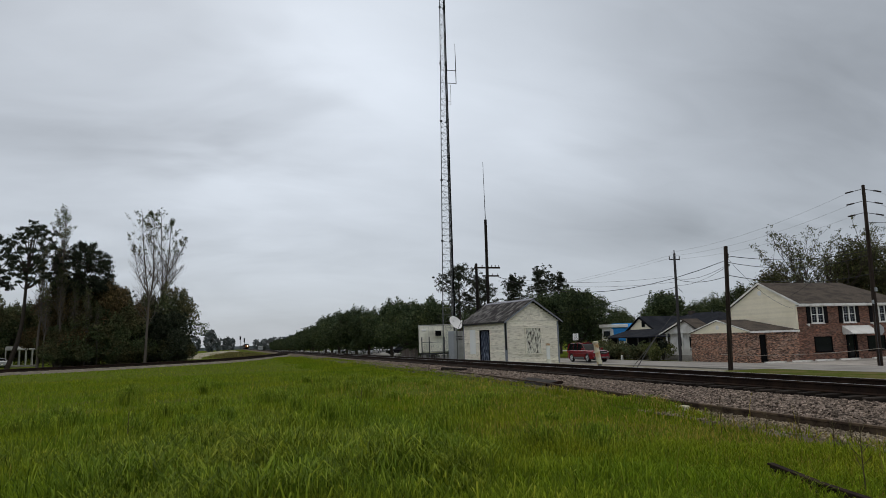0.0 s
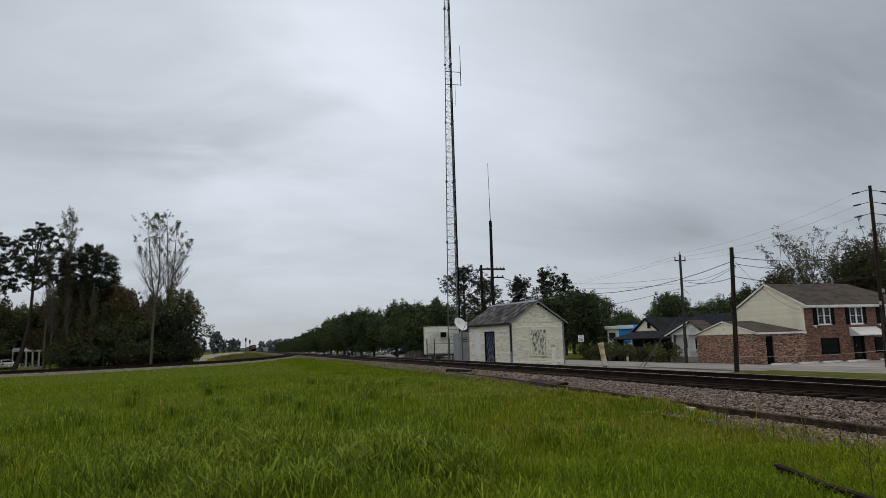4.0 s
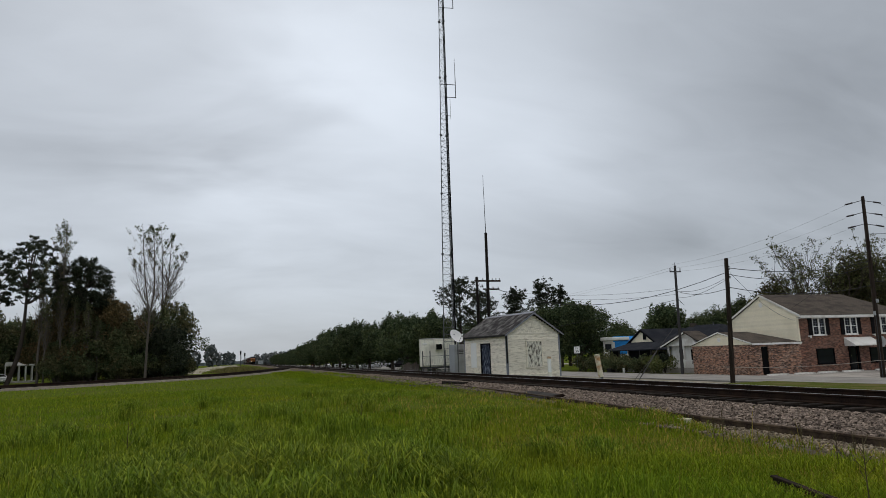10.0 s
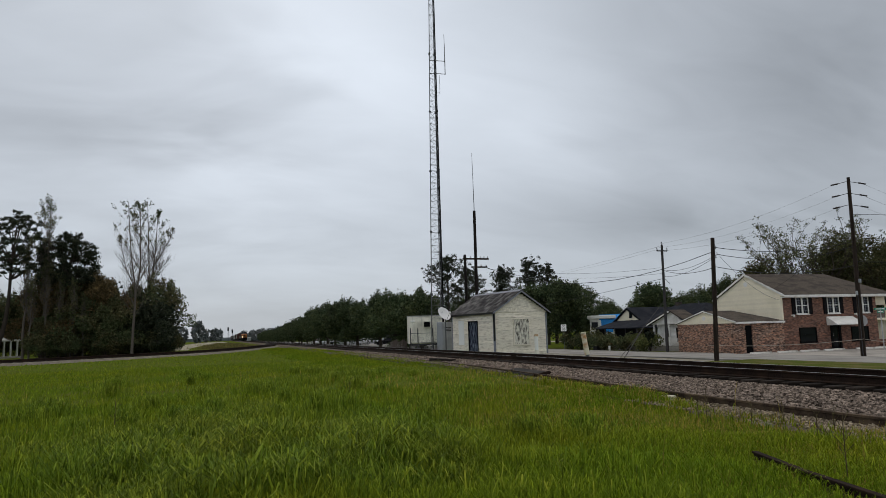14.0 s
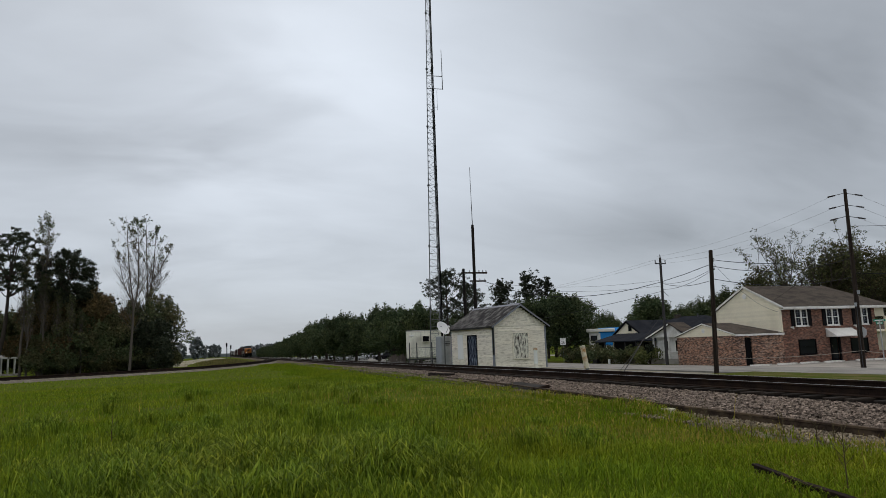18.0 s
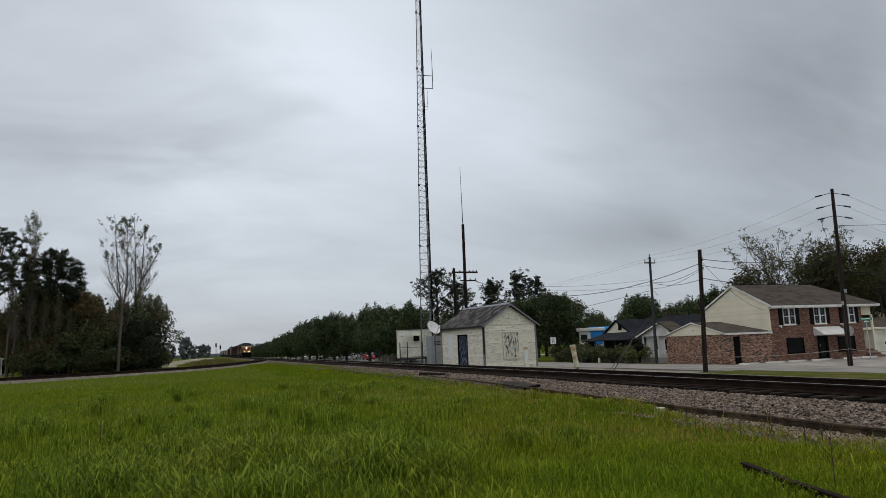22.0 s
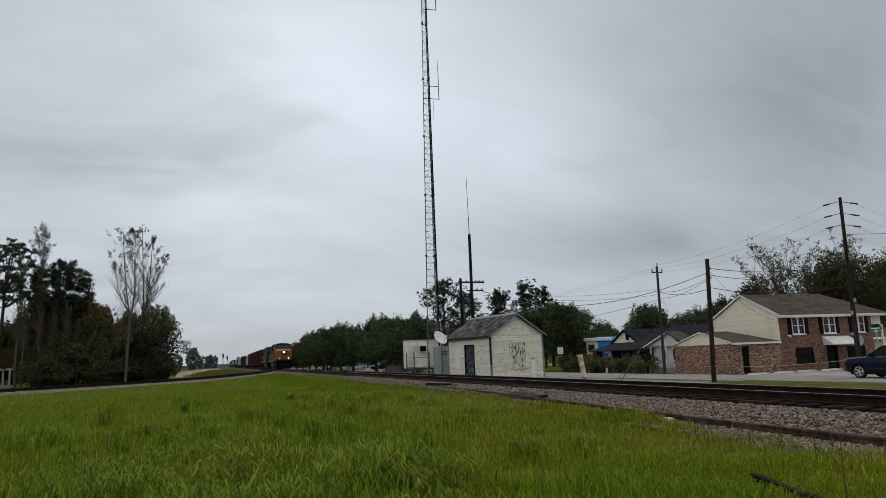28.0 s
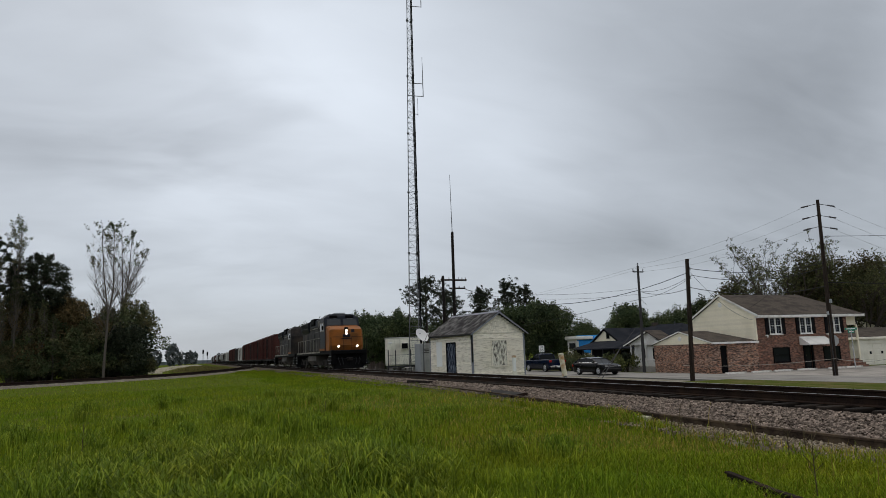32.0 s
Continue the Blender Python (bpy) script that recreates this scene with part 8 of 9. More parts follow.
    for s in (-1, 1):
        for k0, k1 in ((0, keep[0]), (n_ - 1, keep[-1])):
            part("pillar", MB().path([(s * (hw(roof[k0][1]) + 0.005), roof[k0][0], roof[k0][1] - 0.05), (s * (hw(roof[k1][1]) + 0.005), roof[k1][0], roof[k1][1] - 0.03)], 0.042 if k0 == 0 else 0.07, 5), MAT[paint], c)
        n = 3 if rails else 2
        for k in range(1, n):
            u = k / n
            part("pillar", MB().path([(s * (wb + 0.004), t0 + (t1 - t0) * u + 0.12, zb), (s * (wt + 0.012), t0 + (t1 - t0) * u, roof_z - 0.06)], 0.034, 4), MAT["plastic"] if n == 2 else MAT[paint], c)
        if rails:
            part("roof_rail", MB().path([(s * (wt - 0.05), t0 + 0.1, roof_z), (s * (wt - 0.05), t0 + 0.25, roof_z + 0.07), (s * (wt - 0.05), t1 - 0.4, roof_z + 0.07), (s * (wt - 0.05), t1 - 0.25, roof_z)], 0.02, 5), MAT["plastic"], c)
        part("mirror", MB().cbox(s * (W / 2 + 0.06) - 0.09, s * (W / 2 + 0.06) + 0.09, b1 - 0.38, b1 - 0.25, belt - 0.02, belt + 0.15, 0.02), MAT[paint], c)
        part("side_trim", MB().box(s * (W / 2 + 0.001) - 0.012, s * (W / 2 + 0.001) + 0.012, r_ + ar + 0.05, f - ar - 0.05, sill + 0.16, sill + 0.23), MAT["plastic"], c)
        for yd in (b1 - 0.55, (b0 + b1) / 2 - 0.25):
            part("door_seam", MB().box(s * (W / 2 - 0.001) - 0.003, s * (W / 2 - 0.001) + 0.004, yd - 0.008, yd + 0.008, sill + 0.1, belt - 0.16), MAT["black"], c)
            part("door_handle", MB().cbox(s * (W / 2) - 0.015, s * (W / 2) + 0.025, yd - 0.32, yd - 0.14, belt - 0.22, belt - 0.18, 0.006), MAT[paint], c)
        fz = [z for y, z in top if y > L / 2 - 0.6][-1]
        hw_ = 0.10 if face else 0.15
        part("headlight", MB().cbox(s * (W / 2 - 0.28) - hw_, s * (W / 2 - 0.28) + hw_, L / 2 - 0.24, L / 2 + (0.012 if face else -0.005), fz - 0.20, fz - 0.10, 0.03), MAT["lens"], c, "clear headlight")
        part("tail_light", MB().cbox(s * (W / 2 - 0.2) - 0.13, s * (W / 2 - 0.2) + 0.13, -L / 2 - 0.004, -L / 2 + 0.2, fz - 0.22, fz + 0.0, 0.03), MAT["lensred"], c, "red tail light")
    gw = face or W / 2 - 0.44
    part("grille", MB().cbox(-gw, gw, L / 2 - 0.1, L / 2 + 0.008, fz - 0.30, fz - (0.04 if face else 0.10), 0.02), MAT["plastic"], c, "black grille")
    part("front_bumper", MB().cbox(-W / 2 + 0.10, W / 2 - 0.10, L / 2 - 0.2, L / 2 + 0.05, sill + 0.06, 0.56, 0.05), MAT[paint], c)
    part("rear_bumper", MB().cbox(-W / 2 + 0.10, W / 2 - 0.10, -L / 2 - 0.05, -L / 2 + 0.2, sill + 0.1, 0.62, 0.05), MAT["chrome"] if bed else MAT[paint], c)
    part("licence_plate", MB().box(-0.15, 0.15, -L / 2 - 0.062, -L / 2 - 0.051, 0.45, 0.6), MAT["signwhite"], c)
    if bed:
        part("bed", MB().box(-W / 2 + 0.12, W / 2 - 0.12, bed[0] + 0.08, bed[1] - 0.05, belt - 0.045, belt + 0.012), MAT["black"], c, "black bed cover")
    for y in axles:
        for s in (-1, 1):
            w = part("wheel", MB().lathe([(wheel_r * rim, -0.10), (wheel_r * 0.93, -0.105), (wheel_r, -0.06), (wheel_r, 0.06), (wheel_r * 0.93, 0.105), (wheel_r * rim, 0.10)], 20, "x"), MAT["tyre"], c, "black tyre", at=(s * (W / 2 - 0.125), y, wheel_r))
            rm = MB().lathe([(wheel_r * (rim + 0.04), s * 0.095), (wheel_r * rim, s * 0.118), (wheel_r * (rim - 0.08), s * 0.115), (wheel_r * (rim - 0.08), s * 0.06)], 20, "x")
            hub = part("rim", rm, MAT["rim"], w, "silver alloy rim")
            sp = MB()
            for k in range(5):
                a = k * 2 * math.pi / 5
                sp.tube((s * 0.10, 0, 0), (s * 0.10, wheel_r * (rim - 0.04) * math.cos(a), wheel_r * (rim - 0.04) * math.sin(a)), 0.05, 0.045, 5)
            sp.lathe([(0.07, s * 0.06), (0.07, s * 0.125)], 10, "x")
            part("spoke_star", sp, MAT["rim"], w)
    return c


LANE_NEAR, LANE_FAR, TYRE_Z = 31.8, 34.6, ROAD_Z + 0.008
suv = road_car("suv", "dark red sport utility vehicle driving along the street", "car", (LANE_NEAR, 55, TYRE_Z, 0, 0, 180), 4.87, 1.92, "suvred",
               [(2.42, 0.62), (2.41, 0.90), (2.3, 1.0), (1.9, 1.05), (1.1, 1.10), (-2.3, 1.10), (-2.42, 1.0), (-2.42, 0.6)], [(1.15, 1.08), (0.72, 1.42), (0.42, 1.64), (0.2, 1.72), (-0.8, 1.77), (-1.9, 1.75), (-2.15, 1.70), (-2.40, 1.10)], 1.78, 0.38, (1.50, -1.47), 1.13, rails=True, face=0.62)
for s_ in (-1, 1):
    part("cladding", MB().cbox(s_ * 0.955 - 0.03, s_ * 0.955 + 0.03, -0.92, 0.95, 0.28, 0.44, 0.012), MAT["steel"], suv, "grey lower cladding")
part("bumper_guard", MB().cbox(-0.80, 0.80, 2.30, 2.50, 0.36, 0.50, 0.03), MAT["steel"], suv, "grey bumper guard")
part("grille_bar", MB().cbox(-0.62, 0.62, 2.42, 2.45, 0.80, 0.84, 0.008), MAT["chrome"], suv, "chrome grille bar")
pickup = road_car("pickup_truck", "dark navy crew-cab pickup truck driving along the street", "car", (LANE_FAR, 20, TYRE_Z, 0, 0, 0), 5.75, 2.02, "truckblue",
                  [(2.84, 0.60), (2.88, 0.85), (2.84, 1.10), (2.6, 1.19), (1.4, 1.25), (-1.05, 1.27), (-2.8, 1.29), (-2.87, 1.23), (-2.87, 0.6)], [(1.38, 1.25), (0.92, 1.58), (0.70, 1.75), (0.48, 1.84), (0.05, 1.87), (-0.32, 1.85), (-0.48, 1.78), (-0.62, 1.27)], 1.88, 0.40, (1.88, -1.78), 1.27, sill=0.36, bed=(-2.82, -0.66), face=0.6, rim=0.68)
sport = road_car("sports_coupe", "bright red muscle coupe driving along the street", "car", (LANE_NEAR, 60, TYRE_Z, 0, 0, 180), 4.78, 1.88, "sportred",
                 [(2.30, 0.42), (2.38, 0.60), (2.39, 0.80), (2.33, 0.92), (2.1, 0.985), (1.6, 1.03), (0.95, 1.07), (0.2, 1.06), (-0.9, 1.08), (-1.5, 1.12), (-2.22, 1.13), (-2.37, 1.06), (-2.39, 0.80), (-2.34, 0.5)],
                 [(0.95, 1.06), (0.48, 1.27), (0.2, 1.375), (-0.1, 1.425), (-0.45, 1.44), (-0.8, 1.42), (-1.15, 1.34), (-1.9, 1.12)], 1.44, 0.375, (1.46, -1.26), 1.07, sill=0.18, rim=0.74, face=0.62)
for s_ in (-1, 1):
    part("rocker_panel", MB().cbox(s_ * 0.93 - 0.03, s_ * 0.93 + 0.03, -0.74, 0.94, 0.19, 0.33, 0.01), MAT["black"], sport, "black rocker panel")
    part("fog_lamp", MB().lathe([(0.07, 2.38), (0.065, 2.41)], 12, "y", (s_ * 0.40, 0, 0.73)), MAT["lens"], sport, "round grille lamp")
    part("quarter_panel", MB().add([(s_ * 0.868, -0.42, 1.04), (s_ * 0.868, -1.90, 1.08), (s_ * 0.735, -1.20, 1.335), (s_ * 0.712, -0.66, 1.405), (s_ * 0.78, -0.42, 1.04), (s_ * 0.78, -1.90, 1.08), (s_ * 0.66, -1.20, 1.335), (s_ * 0.64, -0.66, 1.405)], [(0, 1, 2, 3), (4, 7, 6, 5), (0, 4, 5, 1), (1, 5, 6, 2), (2, 6, 7, 3), (3, 7, 4, 0)]), MAT["sportred"], sport, "red closed rear quarter")
part("hood_scoop", MB().cbox(-0.22, 0.22, 1.15, 1.5, 1.04, 1.085, 0.012), MAT["sportred"], sport)
# dark panel laid on the hood in place of its reflection
part("hood_stripe", MB().prism([(1.52, 1.052), (2.08, 1.008), (2.08, 1.018), (1.52, 1.062)], "x", -0.34, 0.34), MAT["plastic"], sport, "dark hood panel standing in for a reflection")
part("lower_grille", MB().cbox(-0.55, 0.55, 2.30, 2.45, 0.26, 0.42, 0.02), MAT["black"], sport, "black lower air intake")
part("spoiler", MB().cbox(-0.78, 0.78, -2.40, -2.16, 1.18, 1.22, 0.012).box(-0.6, -0.55, -2.34, -2.24, 1.08, 1.15).box(0.55, 0.6, -2.34, -2.24, 1.08, 1.15), MAT["sportred"], sport)
sedan = road_car("sedan", "glossy black four-door sedan driving along the street", "car", (LANE_NEAR, 70, TYRE_Z, 0, 0, 180), 4.7, 1.83, "sedanblack",
                 [(2.33, 0.52), (2.32, 0.78), (2.05, 0.88), (1.1, 0.99), (-1.8, 1.05), (-2.25, 1.04), (-2.35, 0.95), (-2.35, 0.55)], [(1.3, 0.98), (0.4, 1.37), (0.05, 1.44), (-0.5, 1.47), (-1.0, 1.43), (-1.3, 1.36), (-2.1, 1.04)], 1.48, 0.35, (1.42, -1.36), 1.0, sill=0.22)
for s_ in (-1, 1):
    part("window_trim", MB().path([(s_ * 0.835, 1.2, 1.0), (s_ * 0.845, 0.0, 1.035), (s_ * 0.84, -1.5, 1.06), (s_ * 0.72, -1.25, 1.33), (s_ * 0.665, -0.5, 1.43), (s_ * 0.69, 0.35, 1.36)], 0.014, 5), MAT["chrome"], sedan, "chrome window trim")
part("grille_bar", MB().cbox(-0.42, 0.42, 2.33, 2.37, 0.70, 0.73, 0.008), MAT["chrome"], sedan, "chrome grille bar")

# parked cars far under the trees
pk = road_car("parked_car", "pale silver sedan parked under street trees", "car", (32.2, 149, -0.55, 0, 0, 100), 4.7, 1.82, "silver",
              [(2.34, 0.52), (2.33, 0.78), (2.1, 0.88), (1.1, 0.97), (-1.8, 1.02), (-2.25, 1.0), (-2.34, 0.9), (-2.34, 0.55)], [(1.2, 0.96), (0.4, 1.35), (0.05, 1.42), (-0.5, 1.45), (-1.0, 1.41), (-1.25, 1.34), (-2.0, 1.02)], 1.46, 0.34, (1.4, -1.3), 0.98, sill=0.22, group="parked cars")
for x, y, a in ((28.5, 165, 95), (38.5, 190, 20), (28.1, 216, 185), (30.0, 158, 100), (31.0, 205, 90)):
    copy_thing(pk, pose(x, y, -0.77, 0, 0, a))
pk2 = road_car("parked_suv", "dark sport utility vehicle parked under street trees", "car", (33.4, 141, -0.67, 0, 0, 100), 4.8, 1.9, "sedanblack",
               [(2.38, 0.62), (2.37, 0.92), (2.1, 1.0), (1.1, 1.1), (-2.3, 1.12), (-2.39, 1.0), (-2.39, 0.6)], [(1.12, 1.08), (0.4, 1.6), (0.15, 1.68), (-0.8, 1.73), (-1.9, 1.70), (-2.1, 1.64), (-2.34, 1.1)], 1.74, 0.37, (1.42, -1.4), 1.1, group="parked cars")
copy_thing(pk2, pose(29.6, 178, -0.78, 0, 0, 110))
copy_thing(pk2, pose(42.0, 165, -0.76, 0, 0, 80))
mb = MB().cbox(36.62, 66, 118, 230, -1.1, -0.76, 0.02)
tagged(part("far_parking_lot", mb, MAT["concrete"]), "pale parking lot under the row of trees", "parking lot", kind="structure")
pu = copy_thing(pk, pose(-33.1, 114.5, -0.35, 0, 0, 35))
tagged(pu, "silver car parked beside the white pavilion", group="parked cars")


# ---- meadow grass, stones and small things on the ground ----
def blades(n, rmin, rmax, h0, h1, w, seed, lean=0.5, keep=None, power=1.0, patch=None, droop=False, plain=False, fan=(-24, 60), beyond=False):
    """n bent blades scattered over the meadow between two distances from the path's end; returns vertices and quads."""
    rg = np.random.default_rng(seed)
    r = np.sqrt(rg.uniform(rmin ** 2, rmax ** 2, n)) if power == 1.0 else rmin + (rmax - rmin) * rg.random(n) ** power
    th = np.radians(rg.uniform(*fan, n))
    x, y = r * np.sin(th), r * np.cos(th)
    if patch is not None:
        pc = np.array(patch)
        k = rg.integers(0, len(pc), n)
        ra = np.abs(rg.normal(0, 1, n)) * pc[k, 2]
        an = rg.uniform(0, 6.283, n)
        x, y = pc[k, 0] + ra * np.cos(an), pc[k, 1] + ra * np.sin(an)
    ok = y > np.interp(x, BR[:, 0], BR[:, 1]) + 3.2 if beyond else meadow(x, y)
    if keep is not None:
        ok &= keep(x, y, rg)
    x, y = x[ok], y[ok]
    m = len(x)
    clump = 0.5 + 0.5 * np.sin(x * 1.9 + 1.3 * np.sin(y * 1.1)) * np.sin(y * 2.3 + 0.7 * np.sin(x * 1.7))
    h = rg.uniform(h0, h1, m) * (0.65 + 0.6 * clump) * (1 - 0.38 * np.clip((x - 2.2) / 3.5, 0, 1))
    az = rg.uniform(0, 6.283, m)
    ld = h * lean * rg.random(m)
    dx, dy = np.cos(az) * ld, np.sin(az) * ld
    wa = az + 1.571 + rg.normal(0, 0.5, m) if droop else rg.uniform(0, 6.283, m)
    ww = w * rg.uniform(0.6, 1.3, m)
    px, py = np.cos(wa) * ww, np.sin(wa) * ww
    sxv = np.interp(y, [p.y for p in SIDING][::-1], [p.x for p in SIDING][::-1])
    z = np.array([ground_z(a, b) for a, b in zip(x, y)])
    z = np.maximum(z, np.interp(x - TX, [-4.1, -3.0, -1.75], [-0.3, 0.06, 0.235]))
    z = np.where((x > sxv - 0.9) & (x < sxv + 2.6), np.maximum(z, 0.07), z) - 0.01
    rows = []
    shape = ((0.0, 0.8, 0.0), (0.22, 1.0, 0.62), (0.62, 0.8, 0.98), (1.05, 0.1, 0.86)) if droop else ((0.0, 1.0, 0.0), (0.35, 0.85, 0.62), (1.0, 0.12, 1.0))
    if plain:
        shape = ((0.0, 1.0, 0.0), (0.8, 0.15, 1.0))
    k = len(shape)
    for f, s, hh in shape:
        cx, cy, cz = x + dx * f, y + dy * f, z + h * hh * (1 - 0.18 * f * lean)
        rows.append(np.stack([cx - px * s, cy - py * s, cz], 1))
        rows.append(np.stack([cx + px * s, cy + py * s, cz], 1))
    v = np.stack(rows, 1).reshape(-1, 3)
    base = np.arange(m) * 2 * k
    q = np.stack([np.stack([base + 2 * i, base + 2 * i + 1, base + 2 * i + 3, base + 2 * i + 2], 1) for i in range(k - 1)], 1).reshape(-1, 4)
    return v, q


BR = np.array([(p.x, p.y) for p in branch])[::-1]


def meadow(x, y):
    """Where grass grows: left of the siding gravel and this side of the branch track."""
    edge = np.interp(y, [5, 10.6, 11.8, 14.8, 16, 19, 24, 31, 45, 72, 125], [7.75, 7.95, 8.55, 8.75, 8.85, 9.1, 9.4, 9.65, 9.9, 10.0, 9.7]) + 0.12 * np.sin(y * 1.3) + 0.10 * np.sin(y * 3.1 + 1)
    by = np.interp(x, BR[:, 0], BR[:, 1])
    return (x < edge) & (y < by - 1.9) & (y > -20)


def joined(name, sets, material, label, category):
    vs, qs, o = [], [], 0
    for v, q in sets:
        vs.append(v)
        qs.append(q + o)
        o += len(v)
    v, q = np.concatenate(vs), np.concatenate(qs)
    me = bpy.data.meshes.new(name)
    me.vertices.add(len(v))
    me.vertices.foreach_set("co", v.astype(np.float32).ravel())
    me.loops.add(q.size)
    me.loops.foreach_set("vertex_index", q.astype(np.int32).ravel())
    me.polygons.add(len(q))
    me.polygons.foreach_set("loop_start", np.arange(0, q.size, 4, dtype=np.int32))
    me.update(calc_edges=True)
    me.materials.append(material)
    return tagged(new(name, me), label, category, kind="stuff")


WEEDS = ((5.52, 4.97, 0.62), (6.96, 8.63, 0.55), (7.03, 8.9, 0.45), (7.47, 8.29, 0.35), (7.11, 6.77, 0.4), (7.64, 7.0, 0.35), (7.71, 7.91, 0.38), (2.6, 14.5, 0.6), (-1.6, 12.0, 0.6))
dryside = lambda x, y, rg: rg.random(len(x)) < np.clip((x - 2.6) / 4.0, 0.004, 1.0)
rgt = random.Random(21)
tufts = [(-0.9 + rgt.gauss(0, 1.6), rgt.uniform(6, 14), rgt.uniform(0.12, 0.35)) for _ in range(26)]
tufts += [(rgt.uniform(-4, 7), rgt.uniform(8, 30), rgt.uniform(0.15, 0.5)) for _ in range(60)]
tufts += [(rgt.uniform(-1.4, 2.6), rgt.uniform(6.0, 10.5), rgt.uniform(0.12, 0.32)) for _ in range(44)]
long_tufts = [(rgt.gauss(0.15, 0.6), rgt.uniform(6.2, 9.6), rgt.uniform(0.16, 0.4)) for _ in range(26)] + [(rgt.gauss(1.7, 0.5), rgt.uniform(6.4, 8.4), rgt.uniform(0.15, 0.35)) for _ in range(10)]
edge_tufts = [(7.6 + rgt.gauss(0, 0.45), 12.8 + rgt.gauss(0, 1.8), rgt.uniform(0.15, 0.35)) for _ in range(12)]
edge_tufts += [(8.2 + rgt.gauss(0, 0.25), rgt.uniform(5.5, 17), rgt.uniform(0.12, 0.3)) for _ in range(20)]
tufts += [(1.2, 6.4, 0.5), (2.0, 7.2, 0.5), (0.6, 7.0, 0.4), (-3.6, 15.5, 0.7), (4.4, 13.5, 0.6)]
verge_line = [(float(np.interp(y, [14, 24, 45, 75], [8.8, 9.4, 9.75, 9.6])), y, 0.35) for y in np.arange(14.0, 76.0, 0.7)]
verge_fill = [(9.3 - rgt.uniform(0.2, 4.2), rgt.uniform(30, 100), 0.7) for _ in range(420)]
joined("meadow_grass", [
    blades(26000, 4, 9, 0.14, 0.26, 0.018, 73, 0.8, patch=verge_fill, plain=True),
    blades(15000, 4, 9, 0.10, 0.20, 0.007, 67, 0.9, patch=verge_line, plain=True),
    blades(4500, 4, 9, 0.16, 0.36, 0.004, 65, 0.9, patch=edge_tufts, droop=True),
    blades(30000, 5.4, 9.8, 0.11, 0.25, 0.0036, 1, 0.8),
    blades(44000, 5.4, 9.8, 0.15, 0.30, 0.0036, 61, 0.95, droop=True),
    blades(50000, 5.0, 17, 0.05, 0.13, 0.0048, 31, 1.4, lambda x, y, rg: rg.random(len(x)) < np.clip((x - 0.5) / 4.0, 0.15, 1), plain=True),
    blades(16000, 0.5, 9, 0.06, 0.16, 0.007, 41, 1.0, plain=True, fan=(60, 336)),
    blades(7000, 0.5, 5.4, 0.06, 0.16, 0.006, 42, 1.0, plain=True),
    blades(72000, 9.8, 19, 0.10, 0.23, 0.0058, 2, 1.0),
    blades(95000, 19, 42, 0.08, 0.18, 0.010, 3, 1.0, plain=True),
    blades(75000, 42, 125, 0.08, 0.15, 0.022, 4, 0.8, plain=True),
], MAT["grass"], "thick yellow-green meadow grass", "grass")
joined("grass_tufts", [blades(5200, 4, 9, 0.32, 0.58, 0.0068, 71, 1.15, patch=long_tufts, droop=True), blades(32000, 4, 9, 0.22, 0.46, 0.0052, 5, 0.85, patch=tufts, droop=True), blades(9000, 5.6, 12, 0.22, 0.40, 0.0062, 15, 0.7, lambda x, y, rg: rg.random(len(x)) < np.clip((4.5 - x) / 3.0, 0.08, 0.8), droop=True)], MAT["grasslush"], "taller lush bright green grass tufts", "grass")
joined("dry_stalks", [
    blades(44000, 3.8, 12, 0.10, 0.24, 0.0032, 6, 1.1, dryside),
    blades(1500, 4, 9, 0.18, 0.42, 0.004, 66, 0.9, patch=edge_tufts, droop=True),
    blades(16000, 10, 26, 0.16, 0.30, 0.006, 7, 0.7, dryside),
    blades(120, 4, 16, 0.55, 0.85, 0.0035, 8, 0.3, dryside),
    blades(500, 8, 30, 0.25, 0.36, 0.005, 9, 0.5),
], MAT["grassdry"], "dry brown seed stalks and weeds", "weeds")


far_patches = [(rgt.uniform(-2.5, 6), rgt.uniform(112, 250), rgt.uniform(1.0, 2.6)) for _ in range(46)]
joined("rough_weeds", [blades(14000, 1, 2, 0.15, 0.5, 0.04, 51, 0.6, patch=far_patches, plain=True, beyond=True)], MAT["weedolive"], "rough olive-brown weeds beyond the branch line", "weeds")


def bed_z(x):
    return np.interp(x - TX, [-3.0, -1.75, 1.75, 3.0], [0.06, 0.235, 0.235, 0.05])


